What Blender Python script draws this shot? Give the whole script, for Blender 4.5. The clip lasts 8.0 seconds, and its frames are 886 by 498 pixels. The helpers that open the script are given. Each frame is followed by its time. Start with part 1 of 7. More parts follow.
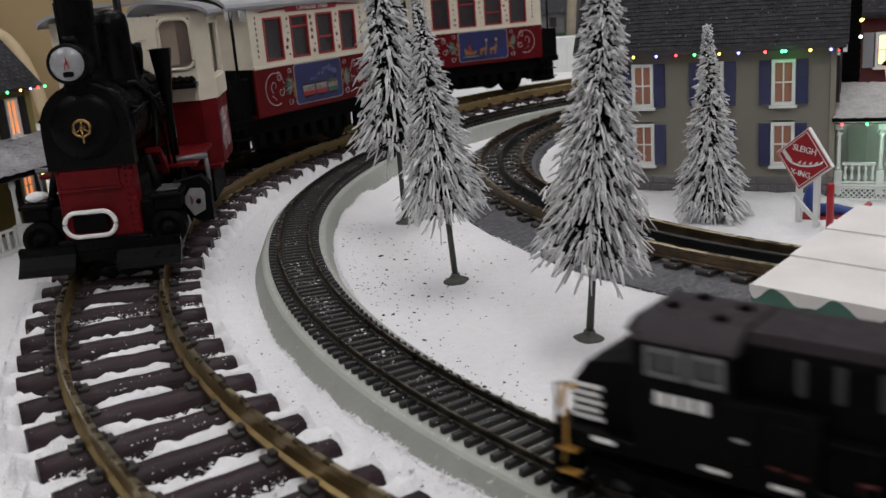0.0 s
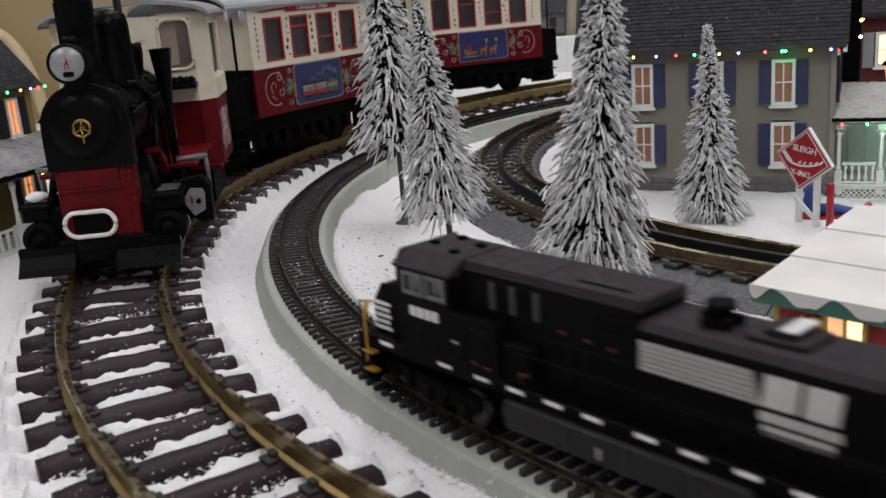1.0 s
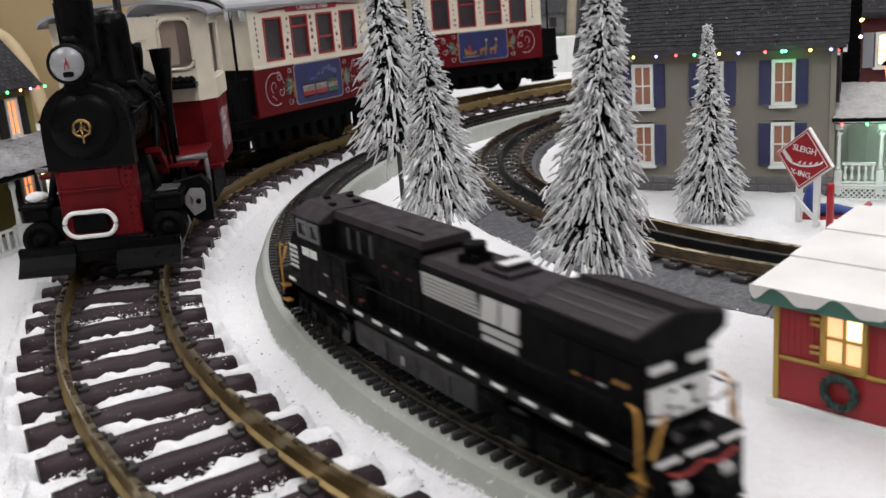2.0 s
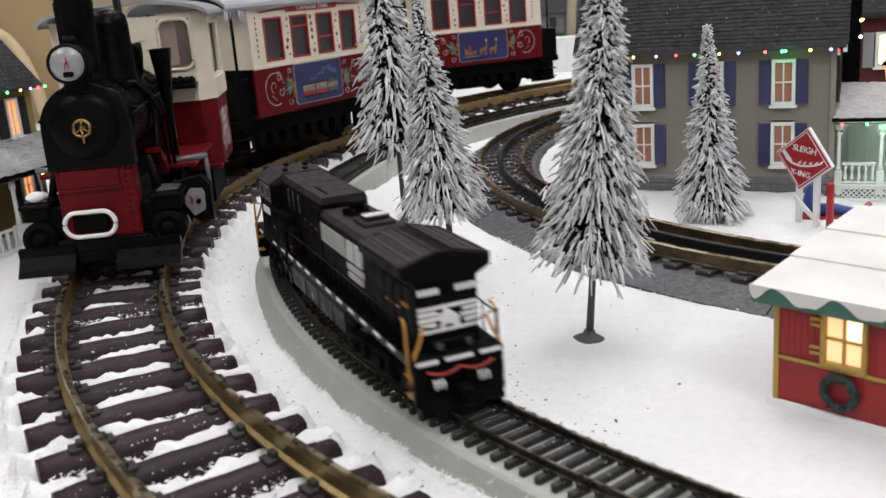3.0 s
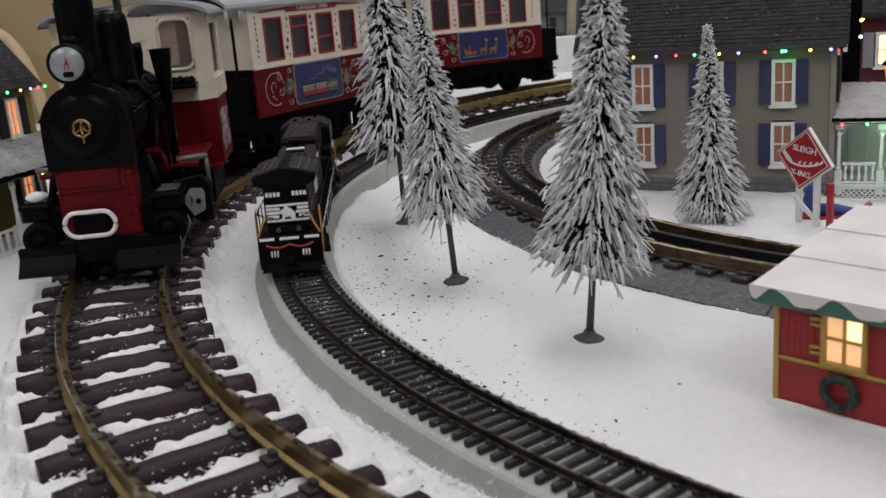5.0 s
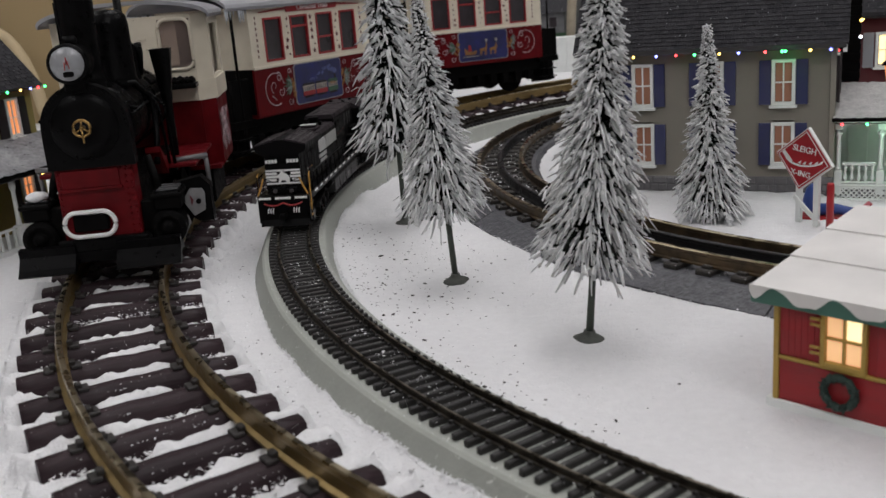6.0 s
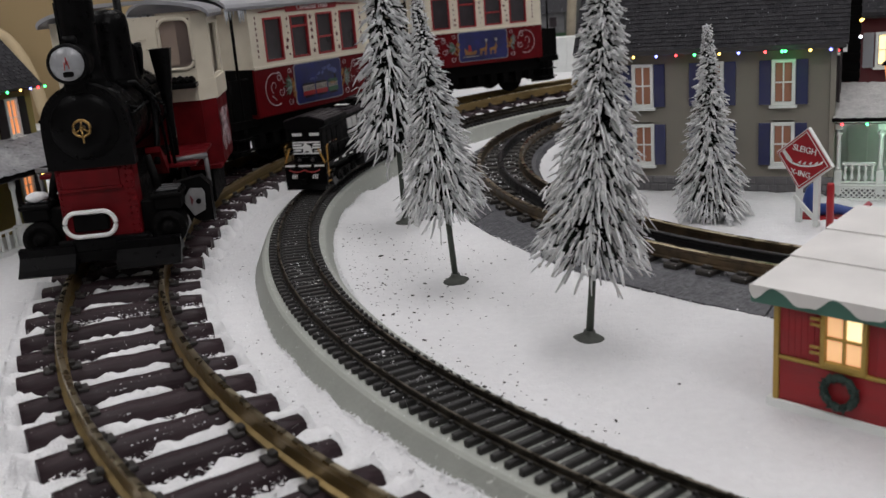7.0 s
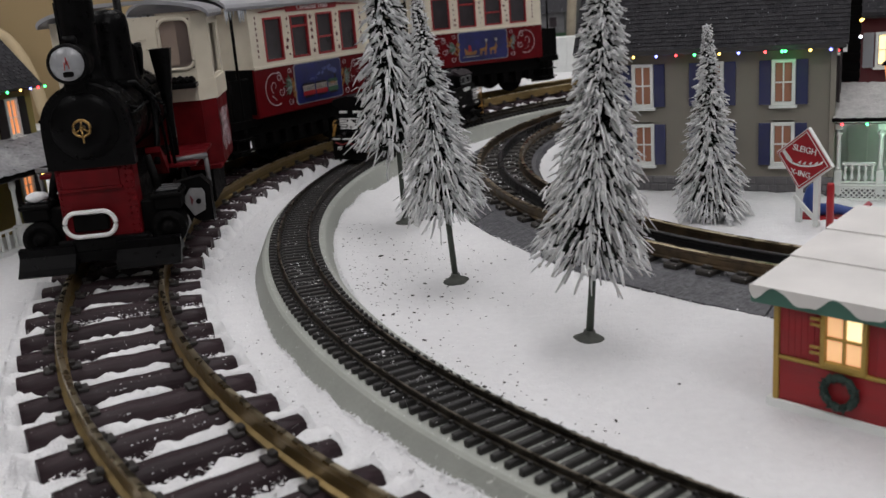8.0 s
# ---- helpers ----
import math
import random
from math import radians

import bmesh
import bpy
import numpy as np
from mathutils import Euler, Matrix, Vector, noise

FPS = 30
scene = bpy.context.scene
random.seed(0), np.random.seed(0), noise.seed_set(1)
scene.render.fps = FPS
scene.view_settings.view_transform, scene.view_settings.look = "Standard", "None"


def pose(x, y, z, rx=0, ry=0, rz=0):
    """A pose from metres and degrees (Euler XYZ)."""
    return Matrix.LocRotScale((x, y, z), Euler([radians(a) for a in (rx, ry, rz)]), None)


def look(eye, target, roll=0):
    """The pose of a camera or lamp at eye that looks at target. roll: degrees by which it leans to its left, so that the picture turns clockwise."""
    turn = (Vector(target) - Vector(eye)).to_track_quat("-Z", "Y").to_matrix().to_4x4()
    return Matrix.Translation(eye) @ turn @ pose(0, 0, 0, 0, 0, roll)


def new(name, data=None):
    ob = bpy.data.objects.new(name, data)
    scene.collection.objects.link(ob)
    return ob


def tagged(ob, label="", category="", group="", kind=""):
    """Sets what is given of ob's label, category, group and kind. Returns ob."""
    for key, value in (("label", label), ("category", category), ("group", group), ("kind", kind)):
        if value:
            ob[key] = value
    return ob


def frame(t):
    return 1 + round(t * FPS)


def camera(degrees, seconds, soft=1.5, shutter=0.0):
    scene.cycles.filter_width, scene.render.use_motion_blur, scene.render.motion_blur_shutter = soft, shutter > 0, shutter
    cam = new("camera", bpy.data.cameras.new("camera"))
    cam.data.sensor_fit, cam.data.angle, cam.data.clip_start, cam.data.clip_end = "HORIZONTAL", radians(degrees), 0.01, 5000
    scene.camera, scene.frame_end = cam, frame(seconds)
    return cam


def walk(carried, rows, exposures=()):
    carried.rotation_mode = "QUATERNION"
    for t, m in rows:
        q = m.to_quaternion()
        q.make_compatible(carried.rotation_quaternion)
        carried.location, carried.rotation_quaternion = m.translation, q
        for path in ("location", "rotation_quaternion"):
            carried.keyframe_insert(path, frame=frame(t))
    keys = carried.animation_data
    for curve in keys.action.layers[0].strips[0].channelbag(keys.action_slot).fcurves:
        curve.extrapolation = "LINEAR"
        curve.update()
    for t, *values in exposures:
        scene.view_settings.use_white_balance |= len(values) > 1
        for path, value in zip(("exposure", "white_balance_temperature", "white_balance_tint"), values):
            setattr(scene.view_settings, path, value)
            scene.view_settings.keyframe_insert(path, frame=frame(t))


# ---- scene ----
# ---- camera, standing still on the layout's edge ----
cam = camera(49.17, 8.0, soft=1.5, shutter=1.0)
cam.data.dof.use_dof, cam.data.dof.focus_distance, cam.data.dof.aperture_fstop = True, 0.52, 26.0
EYE = (0.0, 0.0, 0.1444)
STAND = look(EYE, (0.0, math.cos(0.26569), 0.1444 - math.sin(0.26569)), roll=-4.432)
walk(cam, [(0.0, STAND), (8.0, STAND)],
     exposures=[(0.0, 0.08), (0.5, 0.08), (1.0, 0.29), (1.5, 0.50), (2.2, 0.70), (3.0, 0.71), (3.5, 0.59), (4.0, 0.44), (4.5, 0.24), (5.2, 0.10), (6.0, 0.03), (8.0, 0.04)])

# ---- light: fluorescent panels on the hall's ceiling, dim white walls ----
world = bpy.data.worlds.new("hall_air")
world.use_nodes = True
scene.world = world
world.node_tree.nodes["Background"].inputs[0].default_value = (0.80, 0.86, 1.0, 1)
world.node_tree.nodes["Background"].inputs[1].default_value = 0.30


def ceiling_lamp(x, y, z, sx, sy, watts, colour):
    data = bpy.data.lights.new("ceiling_light_tube", "AREA")
    data.shape, data.size, data.size_y, data.energy, data.color = "RECTANGLE", sx, sy, watts, colour
    ob = new("ceiling_light_tube", data)
    ob.matrix_world = pose(x, y, z)
    return ob


LAMPS = [(-1.3, -1.1, 1.90), (0.8, -1.4, 1.90), (1.8, 0.9, 1.90), (-1.7, 1.3, 1.90), (0.2, 1.3, 1.90)]
for (lx, ly, lz), lw in zip(LAMPS, (11.0, 15.4, 5.4, 4.0, 10.4)):
    ceiling_lamp(lx, ly, lz - 0.03, 0.98, 1.95, lw, (0.965, 0.948, 1.0))


# ---- materials ----
def mat(name, col, rough=0.6, metal=0.0, col2=None, scale=120.0, amount=0.5, bump=0.0, bscale=600.0, big=18.0, rand=0.0,
        coat=0.0, island=False, detail=4.0, stretch=(1, 1, 1), speck=None, speck_scale=900.0, speck_cut=0.66, spec=0.5):
    """A procedural surface: two scales of colour variation, fine relief, optional light specks."""
    m = bpy.data.materials.new(name)
    m.use_nodes = True
    nt = m.node_tree
    b = nt.nodes["Principled BSDF"]
    b.inputs["Roughness"].default_value = rough
    b.inputs["Metallic"].default_value = metal
    b.inputs["Coat Weight"].default_value = coat
    b.inputs["Specular IOR Level"].default_value = spec
    tc = nt.nodes.new("ShaderNodeTexCoord")
    mp = nt.nodes.new("ShaderNodeMapping")
    mp.inputs["Scale"].default_value = stretch
    nt.links.new(tc.outputs["Object"], mp.inputs["Vector"])
    n1 = nt.nodes.new("ShaderNodeTexNoise")
    n1.inputs["Scale"].default_value, n1.inputs["Detail"].default_value = scale, detail
    n2 = nt.nodes.new("ShaderNodeTexNoise")
    n2.inputs["Scale"].default_value, n2.inputs["Detail"].default_value = big, 3
    nt.links.new(mp.outputs[0], n1.inputs["Vector"])
    nt.links.new(mp.outputs[0], n2.inputs["Vector"])
    add = nt.nodes.new("ShaderNodeMath")
    add.operation = "ADD"
    nt.links.new(n1.outputs[0], add.inputs[0])
    nt.links.new(n2.outputs[0], add.inputs[1])
    last = add.outputs[0]
    if rand:
        oi = nt.nodes.new("ShaderNodeNewGeometry" if island else "ShaderNodeObjectInfo")
        ma = nt.nodes.new("ShaderNodeMath")
        ma.operation, ma.inputs[1].default_value = "MULTIPLY_ADD", rand
        nt.links.new(oi.outputs["Random Per Island" if island else "Random"], ma.inputs[0])
        nt.links.new(last, ma.inputs[2])
        last = ma.outputs[0]
    ramp = nt.nodes.new("ShaderNodeMapRange")
    ramp.inputs["From Min"].default_value, ramp.inputs["From Max"].default_value = 0.7, 1.3 + rand
    nt.links.new(last, ramp.inputs["Value"])
    mix = nt.nodes.new("ShaderNodeMix")
    mix.data_type = "RGBA"
    c2 = col2 or tuple(c * (1 - amount) for c in col)
    mix.inputs["A"].default_value = (*c2, 1)
    mix.inputs["B"].default_value = (*col, 1)
    nt.links.new(ramp.outputs[0], mix.inputs["Factor"])
    colour = mix.outputs["Result"]
    if speck:
        n3 = nt.nodes.new("ShaderNodeTexNoise")
        n3.inputs["Scale"].default_value, n3.inputs["Detail"].default_value = speck_scale, 3
        nt.links.new(tc.outputs["Object"], n3.inputs["Vector"])
        cut = nt.nodes.new("ShaderNodeMapRange")
        cut.inputs["From Min"].default_value, cut.inputs["From Max"].default_value = speck_cut, speck_cut + 0.05
        nt.links.new(n3.outputs[0], cut.inputs["Value"])
        mix2 = nt.nodes.new("ShaderNodeMix")
        mix2.data_type = "RGBA"
        mix2.inputs["B"].default_value = (*speck, 1)
        nt.links.new(cut.outputs[0], mix2.inputs["Factor"])
        nt.links.new(colour, mix2.inputs["A"])
        colour = mix2.outputs["Result"]
    nt.links.new(colour, b.inputs["Base Color"])
    if bump:
        nb = nt.nodes.new("ShaderNodeTexNoise")
        nb.inputs["Scale"].default_value, nb.inputs["Detail"].default_value = bscale, 5
        nt.links.new(mp.outputs[0], nb.inputs["Vector"])
        bp = nt.nodes.new("ShaderNodeBump")
        bp.inputs["Strength"].default_value, bp.inputs["Distance"].default_value = bump, 0.001
        nt.links.new(nb.outputs[0], bp.inputs["Height"])
        nt.links.new(bp.outputs[0], b.inputs["Normal"])
    rr = nt.nodes.new("ShaderNodeMapRange")
    rr.inputs["From Min"].default_value, rr.inputs["From Max"].default_value = 0.35, 0.65
    rr.inputs["To Min"].default_value, rr.inputs["To Max"].default_value = max(0.02, rough - 0.1), min(1, rough + 0.1)
    nt.links.new(n1.outputs[0], rr.inputs["Value"])
    nt.links.new(rr.outputs[0], b.inputs["Roughness"])
    return m


def glow(name, col, strength):
    m = bpy.data.materials.new(name)
    m.use_nodes = True
    b = m.node_tree.nodes["Principled BSDF"]
    b.inputs["Base Color"].default_value = (*[min(0.8, c) for c in col], 1)
    b.inputs["Emission Color"].default_value = (*col, 1)
    b.inputs["Emission Strength"].default_value = strength
    return m


def glass(name, tint=(0.9, 0.92, 0.95), rough=0.05, alpha=0.25):
    m = bpy.data.materials.new(name)
    m.use_nodes = True
    b = m.node_tree.nodes["Principled BSDF"]
    b.inputs["Base Color"].default_value = (*tint, 1)
    b.inputs["Roughness"].default_value = rough
    b.inputs["Transmission Weight"].default_value = 1 - alpha
    b.inputs["IOR"].default_value = 1.1
    return m


SNOW = mat("snow_powder", (0.685, 0.683, 0.692), 0.95, col2=(0.61, 0.608, 0.618), scale=260, big=9, bump=0.65, bscale=760, detail=7,
           speck=(0.30, 0.28, 0.27), speck_scale=420, speck_cut=0.735)
# patchy snow on the olive house; its grey also holds the shade there
ROOF_SNOW = mat("shaded_patchy_snow", (0.40, 0.40, 0.41), 0.95, col2=(0.19, 0.19, 0.20), scale=330, big=70, bump=1.0, bscale=800, speck=(0.05, 0.05, 0.055), speck_scale=240, speck_cut=0.64)
# snow copied in a darker grey, so the porch's weaker light is painted in
PORCH_SNOW = mat("porch_snow_dimmed", (0.52, 0.51, 0.50), 0.95, col2=(0.36, 0.355, 0.35), scale=300, big=60, bump=1.0, bscale=700)
FLAKE = mat("snow_flake", (0.80, 0.80, 0.81), 0.9, amount=0.15, scale=900, bump=0.4, bscale=2500)
FLOCK = mat("tree_flock", (0.92, 0.92, 0.92), 0.95, spec=0.2, col2=(0.76, 0.77, 0.78), scale=700, big=90, bump=0.9, bscale=2200)
NEEDLE = mat("tree_needle", (0.013, 0.017, 0.013), 0.9, spec=0.1, amount=0.5, scale=500, bump=0.6, bscale=1500)
TRUNK = mat("tree_trunk_green", (0.060, 0.075, 0.058), 0.7, amount=0.4, scale=300, bump=0.3, bscale=900)
TIE_BROWN = mat("tie_brown", (0.038, 0.023, 0.027), 0.5, spec=0.2, col2=(0.014, 0.008, 0.010), scale=350, big=60, bump=0.6, bscale=420,
                stretch=(0.16, 1, 1), rand=0.35, speck=(0.62, 0.6, 0.6), speck_scale=800, speck_cut=0.715)
CHAIR = mat("chair_dark", (0.022, 0.018, 0.017), 0.5, amount=0.4, scale=400)
BRASS = mat("brass_tarnished", (0.31, 0.22, 0.095), 0.38, metal=0.9, col2=(0.20, 0.142, 0.062), scale=420, big=40, bump=0.05, bscale=900)
# paler, shinier metal for the heads: their highlight line is put into the colour
RAILTOP = mat("rail_head_highlight", (0.50, 0.43, 0.30), 0.28, metal=1.0, col2=(0.24, 0.19, 0.12), scale=150, big=30)
FINETOP = mat("fine_rail_head", (0.24, 0.21, 0.165), 0.3, metal=1.0, col2=(0.10, 0.088, 0.07), scale=150, big=30)
NICKEL = mat("rail_bronze_fine", (0.085, 0.074, 0.058), 0.36, metal=0.85, col2=(0.030, 0.025, 0.021), scale=200, big=50)
TIE_BLACK = mat("tie_black", (0.020, 0.018, 0.018), 0.5, amount=0.4, scale=600, rand=0.4, speck=(0.5, 0.5, 0.5), speck_scale=1100, speck_cut=0.73)
ROADBED = mat("roadbed_grey", (0.345, 0.356, 0.325), 0.8, spec=0.3, col2=(0.285, 0.296, 0.268), scale=90, big=12, bump=0.25, bscale=500,
              speck=(0.62, 0.62, 0.60), speck_scale=380, speck_cut=0.69)
BALLAST = mat("ballast_grey", (0.115, 0.115, 0.125), 0.55, col2=(0.040, 0.040, 0.046), scale=520, big=300, bump=1.0, bscale=520)
TIE_GREY = mat("tie_greybrown", (0.035, 0.030, 0.025), 0.6, col2=(0.014, 0.012, 0.011), scale=350, big=60, rand=0.4, bump=0.4, bscale=700,
               speck=(0.55, 0.55, 0.55), speck_scale=700, speck_cut=0.68)
FAST_RAIL = mat("rail_dark_bronze", (0.15, 0.105, 0.060), 0.45, metal=0.7, col2=(0.035, 0.026, 0.018), scale=140, big=40)
BLACK_RAIL = mat("rail_black", (0.010, 0.010, 0.011), 0.35, amount=0.3)
BLACK = mat("loco_black", (0.0030, 0.0028, 0.0031), 0.36, amount=0.4, spec=0.075, scale=250, big=30, bump=0.08, bscale=900)
BLACK_DULL = mat("underframe_black", (0.0036, 0.0033, 0.0033), 0.6, spec=0.06, amount=0.4, scale=250, bump=0.2, bscale=900)
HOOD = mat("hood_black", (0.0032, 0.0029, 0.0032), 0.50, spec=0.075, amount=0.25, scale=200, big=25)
# the diesel's roof panels: a paler grey than its black sides
ROOF_GREY = mat("hood_roof_grey", (0.025, 0.019, 0.0225), 0.6, spec=0.2, amount=0.25, scale=200, big=25)
WHITE = mat("white_paint", (0.80, 0.80, 0.79), 0.5, amount=0.08, scale=200)
YELLOW = mat("rail_yellow", (0.48, 0.25, 0.05), 0.5, amount=0.25, scale=300)
REDHOSE = mat("hose_red", (0.35, 0.03, 0.03), 0.5, amount=0.2)
ENGINE_RED = mat("engine_red", (0.122, 0.0042, 0.0070), 0.42, spec=0.12, col2=(0.078, 0.0028, 0.0045), scale=120, big=30)
CREAM = mat("cream_paint", (0.72, 0.66, 0.54), 0.45, col2=(0.62, 0.56, 0.45), scale=100, big=20)
GREY_ROOF = mat("roof_grey", (0.30, 0.30, 0.32), 0.5, amount=0.2, scale=120)
GOLD = mat("gold_trim", (0.45, 0.28, 0.10), 0.35, metal=0.9, amount=0.3, scale=200)
LENS = mat("lamp_lens", (0.27, 0.275, 0.29), 0.25, amount=0.1, coat=0.6)
BLUE_PANEL = mat("panel_blue", (0.016, 0.022, 0.135), 0.4, col2=(0.006, 0.008, 0.045), scale=90, big=40)
DARKGLASS = mat("window_dark", (0.05, 0.045, 0.05), 0.12, amount=0.4, scale=60, coat=0.5)
SIDING = mat("siding_greige", (0.245, 0.225, 0.190), 0.7, amount=0.12, scale=160, big=15)
STONE = mat("foundation_stone", (0.17, 0.165, 0.170), 0.8, amount=0.3, scale=220, bump=0.5, bscale=400)
SHUTTER = mat("shutter_blue", (0.006, 0.011, 0.090), 0.5, amount=0.25, scale=200)
SHINGLE = mat("shingle_slate", (0.042, 0.041, 0.046), 0.8, spec=0.2, col2=(0.014, 0.0135, 0.016), scale=300, big=60, rand=0.9, island=True, bump=0.5, bscale=900,
              speck=(0.55, 0.55, 0.58), speck_scale=620, speck_cut=0.70)
PANE_WARM = glow("pane_warm", (0.26, 0.115, 0.07), 0.13)
PANE_LAMP = glow("pane_lit", (1.0, 0.72, 0.34), 1.7)
BOOTH_RED = mat("booth_red", (0.30, 0.014, 0.018), 0.55, col2=(0.21, 0.008, 0.011), scale=60, big=20, stretch=(1, 1, 5), bump=0.15, bscale=300)
BOOTH_GOLD = mat("booth_gold", (0.42, 0.27, 0.055), 0.5, amount=0.2, scale=200)
BOOTH_GREEN = mat("booth_green", (0.055, 0.15, 0.115), 0.5, amount=0.2, scale=160)
SNOWROOF = mat("booth_roof_white", (0.68, 0.66, 0.64), 0.7, col2=(0.56, 0.545, 0.53), scale=60, big=14, bump=0.2, bscale=200)
SIGN_RED = mat("sign_red", (0.36, 0.012, 0.02), 0.4, amount=0.15)
WREATH = mat("wreath_green", (0.018, 0.045, 0.035), 0.6, amount=0.4, scale=400, bump=0.5, bscale=800)
TAN = mat("wall_tan", (0.33, 0.24, 0.125), 0.8, amount=0.12, scale=4, big=1.5)
HALLWALL = mat("hall_wall", (0.74, 0.72, 0.71), 0.8, amount=0.15, scale=4, big=1.0)
CONCRETE = mat("hall_floor", (0.12, 0.12, 0.11), 0.7, amount=0.3, scale=6, big=1.5)
CEIL = mat("ceiling_tile", (0.75, 0.75, 0.74), 0.85, amount=0.1, scale=30)
YELLOW_SIDING = mat("siding_olive", (0.30, 0.25, 0.085), 0.7, amount=0.2, scale=160)
DARK_SHUTTER = mat("shutter_dark", (0.020, 0.014, 0.016), 0.6, amount=0.3)
PANE_ORANGE = glow("pane_orange", (0.95, 0.33, 0.12), 0.75)
BARN_RED = mat("barn_red", (0.11, 0.012, 0.016), 0.6, amount=0.25, scale=150)
PORCHWHITE = mat("porch_white", (0.76, 0.78, 0.76), 0.55, amount=0.1, scale=180)
POLE_RED = mat("pole_red", (0.36, 0.012, 0.018), 0.4, amount=0.15)
FIG_BLUE = mat("figurine_blue", (0.025, 0.06, 0.25), 0.5, amount=0.2)
FIG_PINK = mat("figurine_pink", (0.50, 0.10, 0.12), 0.5, amount=0.2)
WIRE = mat("wire_black", (0.012, 0.012, 0.012), 0.5)
BULB_COLOURS = {"red": (1.0, 0.05, 0.06), "green": (0.08, 1.0, 0.25), "blue": (0.22, 0.25, 1.0), "yellow": (1.0, 0.62, 0.14), "white": (0.85, 0.88, 1.0)}
BULBS = {k: glow("bulb_" + k, c, 5.0) for k, c in BULB_COLOURS.items()}


# ---- mesh helpers ----
def box(bm, a, b, bevel=0.0, m=None, mi=0, seg=1):
    x0, y0, z0 = a
    x1, y1, z1 = b
    vs = [bm.verts.new(v) for v in ((x0, y0, z0), (x1, y0, z0), (x1, y1, z0), (x0, y1, z0), (x0, y0, z1), (x1, y0, z1), (x1, y1, z1), (x0, y1, z1))]
    fs = [bm.faces.new([vs[i] for i in q]) for q in ((3, 2, 1, 0), (4, 5, 6, 7), (0, 1, 5, 4), (1, 2, 6, 5), (2, 3, 7, 6), (3, 0, 4, 7))]
    for f in fs:
        f.material_index = mi
    if m is not None:
        bmesh.ops.transform(bm, matrix=m, verts=vs)
    if bevel:
        es = list({e for f in fs for e in f.edges})
        bmesh.ops.bevel(bm, geom=es, offset=bevel, segments=seg, affect="EDGES", profile=0.7)
    return bm


def prism(bm, pts, y0, y1, mi=0, m=None, axis="y"):
    """A polygon of (x, z) pushed through from y0 to y1 (or of (x, y) pushed from z0 to z1)."""
    if axis == "y":
        a = [bm.verts.new((x, y0, z)) for x, z in pts]
        b = [bm.verts.new((x, y1, z)) for x, z in pts]
    elif axis == "x":
        a = [bm.verts.new((y0, x, z)) for x, z in pts]
        b = [bm.verts.new((y1, x, z)) for x, z in pts]
    else:
        a = [bm.verts.new((x, z, y0)) for x, z in pts]
        b = [bm.verts.new((x, z, y1)) for x, z in pts]
    n = len(pts)
    fs = [bm.faces.new(a), bm.faces.new(b[::-1])]
    for i in range(n):
        fs.append(bm.faces.new((a[i], b[i], b[(i + 1) % n], a[(i + 1) % n])))
    for f in fs:
        f.material_index = mi
    if m is not None:
        bmesh.ops.transform(bm, matrix=m, verts=a + b)
    bmesh.ops.recalc_face_normals(bm, faces=fs)
    return bm


def tube(bm, pts, r, seg=8, mi=0, closed=False):
    """A round bar along points; r is one radius or one for each point."""
    pts = [Vector(p) for p in pts]
    n = len(pts)
    rs = r if isinstance(r, (list, tuple)) else [r] * n
    rings = []
    for i, p in enumerate(pts):
        if closed:
            d = pts[(i + 1) % n] - pts[i - 1]
        else:
            d = pts[min(i + 1, n - 1)] - pts[max(i - 1, 0)]
        d.normalize()
        u = d.cross(Vector((0, 0, 1)))
        if u.length < 0.05:
            u = d.cross(Vector((0, 1, 0)))
        u.normalize()
        v = d.cross(u)
        rings.append([bm.verts.new(p + (u * math.cos(k * math.tau / seg) + v * math.sin(k * math.tau / seg)) * rs[i]) for k in range(seg)])
    for i in range(n if closed else n - 1):
        a, b = rings[i], rings[(i + 1) % n]
        for k in range(seg):
            f = bm.faces.new((a[k], a[(k + 1) % seg], b[(k + 1) % seg], b[k]))
            f.material_index, f.smooth = mi, True
    if not closed:
        for ring in (rings[0][::-1], rings[-1]):
            bm.faces.new(ring).material_index = mi
    return bm


def lathe(bm, prof, seg=24, m=None, mi=0):
    """A turned body round z from (radius, height) pairs."""
    rings, made = [], []
    for r, z in prof:
        ring = [bm.verts.new((r * math.cos(k * math.tau / seg), r * math.sin(k * math.tau / seg), z)) for k in range(seg)]
        rings.append(ring)
        made += ring
    for a, b in zip(rings, rings[1:]):
        for k in range(seg):
            f = bm.faces.new((a[k], a[(k + 1) % seg], b[(k + 1) % seg], b[k]))
            f.material_index, f.smooth = mi, True
    for ring in (rings[0][::-1], rings[-1]):
        bm.faces.new(ring).material_index = mi
    if m is not None:
        bmesh.ops.transform(bm, matrix=m, verts=made)
    return bm


def sweep(bm, prof, path, mi=0, caps=True):
    """A closed profile of (across, up) along a path of (x, y, z, heading in radians)."""
    rings = []
    for x, y, z, a in path:
        nx, ny = -math.sin(a), math.cos(a)
        rings.append([bm.verts.new((x + nx * s, y + ny * s, z + h)) for s, h in prof])
    n = len(prof)
    for a, b in zip(rings, rings[1:]):
        for k in range(n):
            f = bm.faces.new((a[k], b[k], b[(k + 1) % n], a[(k + 1) % n]))
            f.material_index = mi
    if caps:
        bm.faces.new(rings[0])
        bm.faces.new(rings[-1][::-1])
    return bm


def mesh_of(name, bm, materials):
    me = bpy.data.meshes.new(name)
    bm.to_mesh(me)
    bm.free()
    for m in materials if isinstance(materials, (list, tuple)) else [materials]:
        me.materials.append(m)
    return me


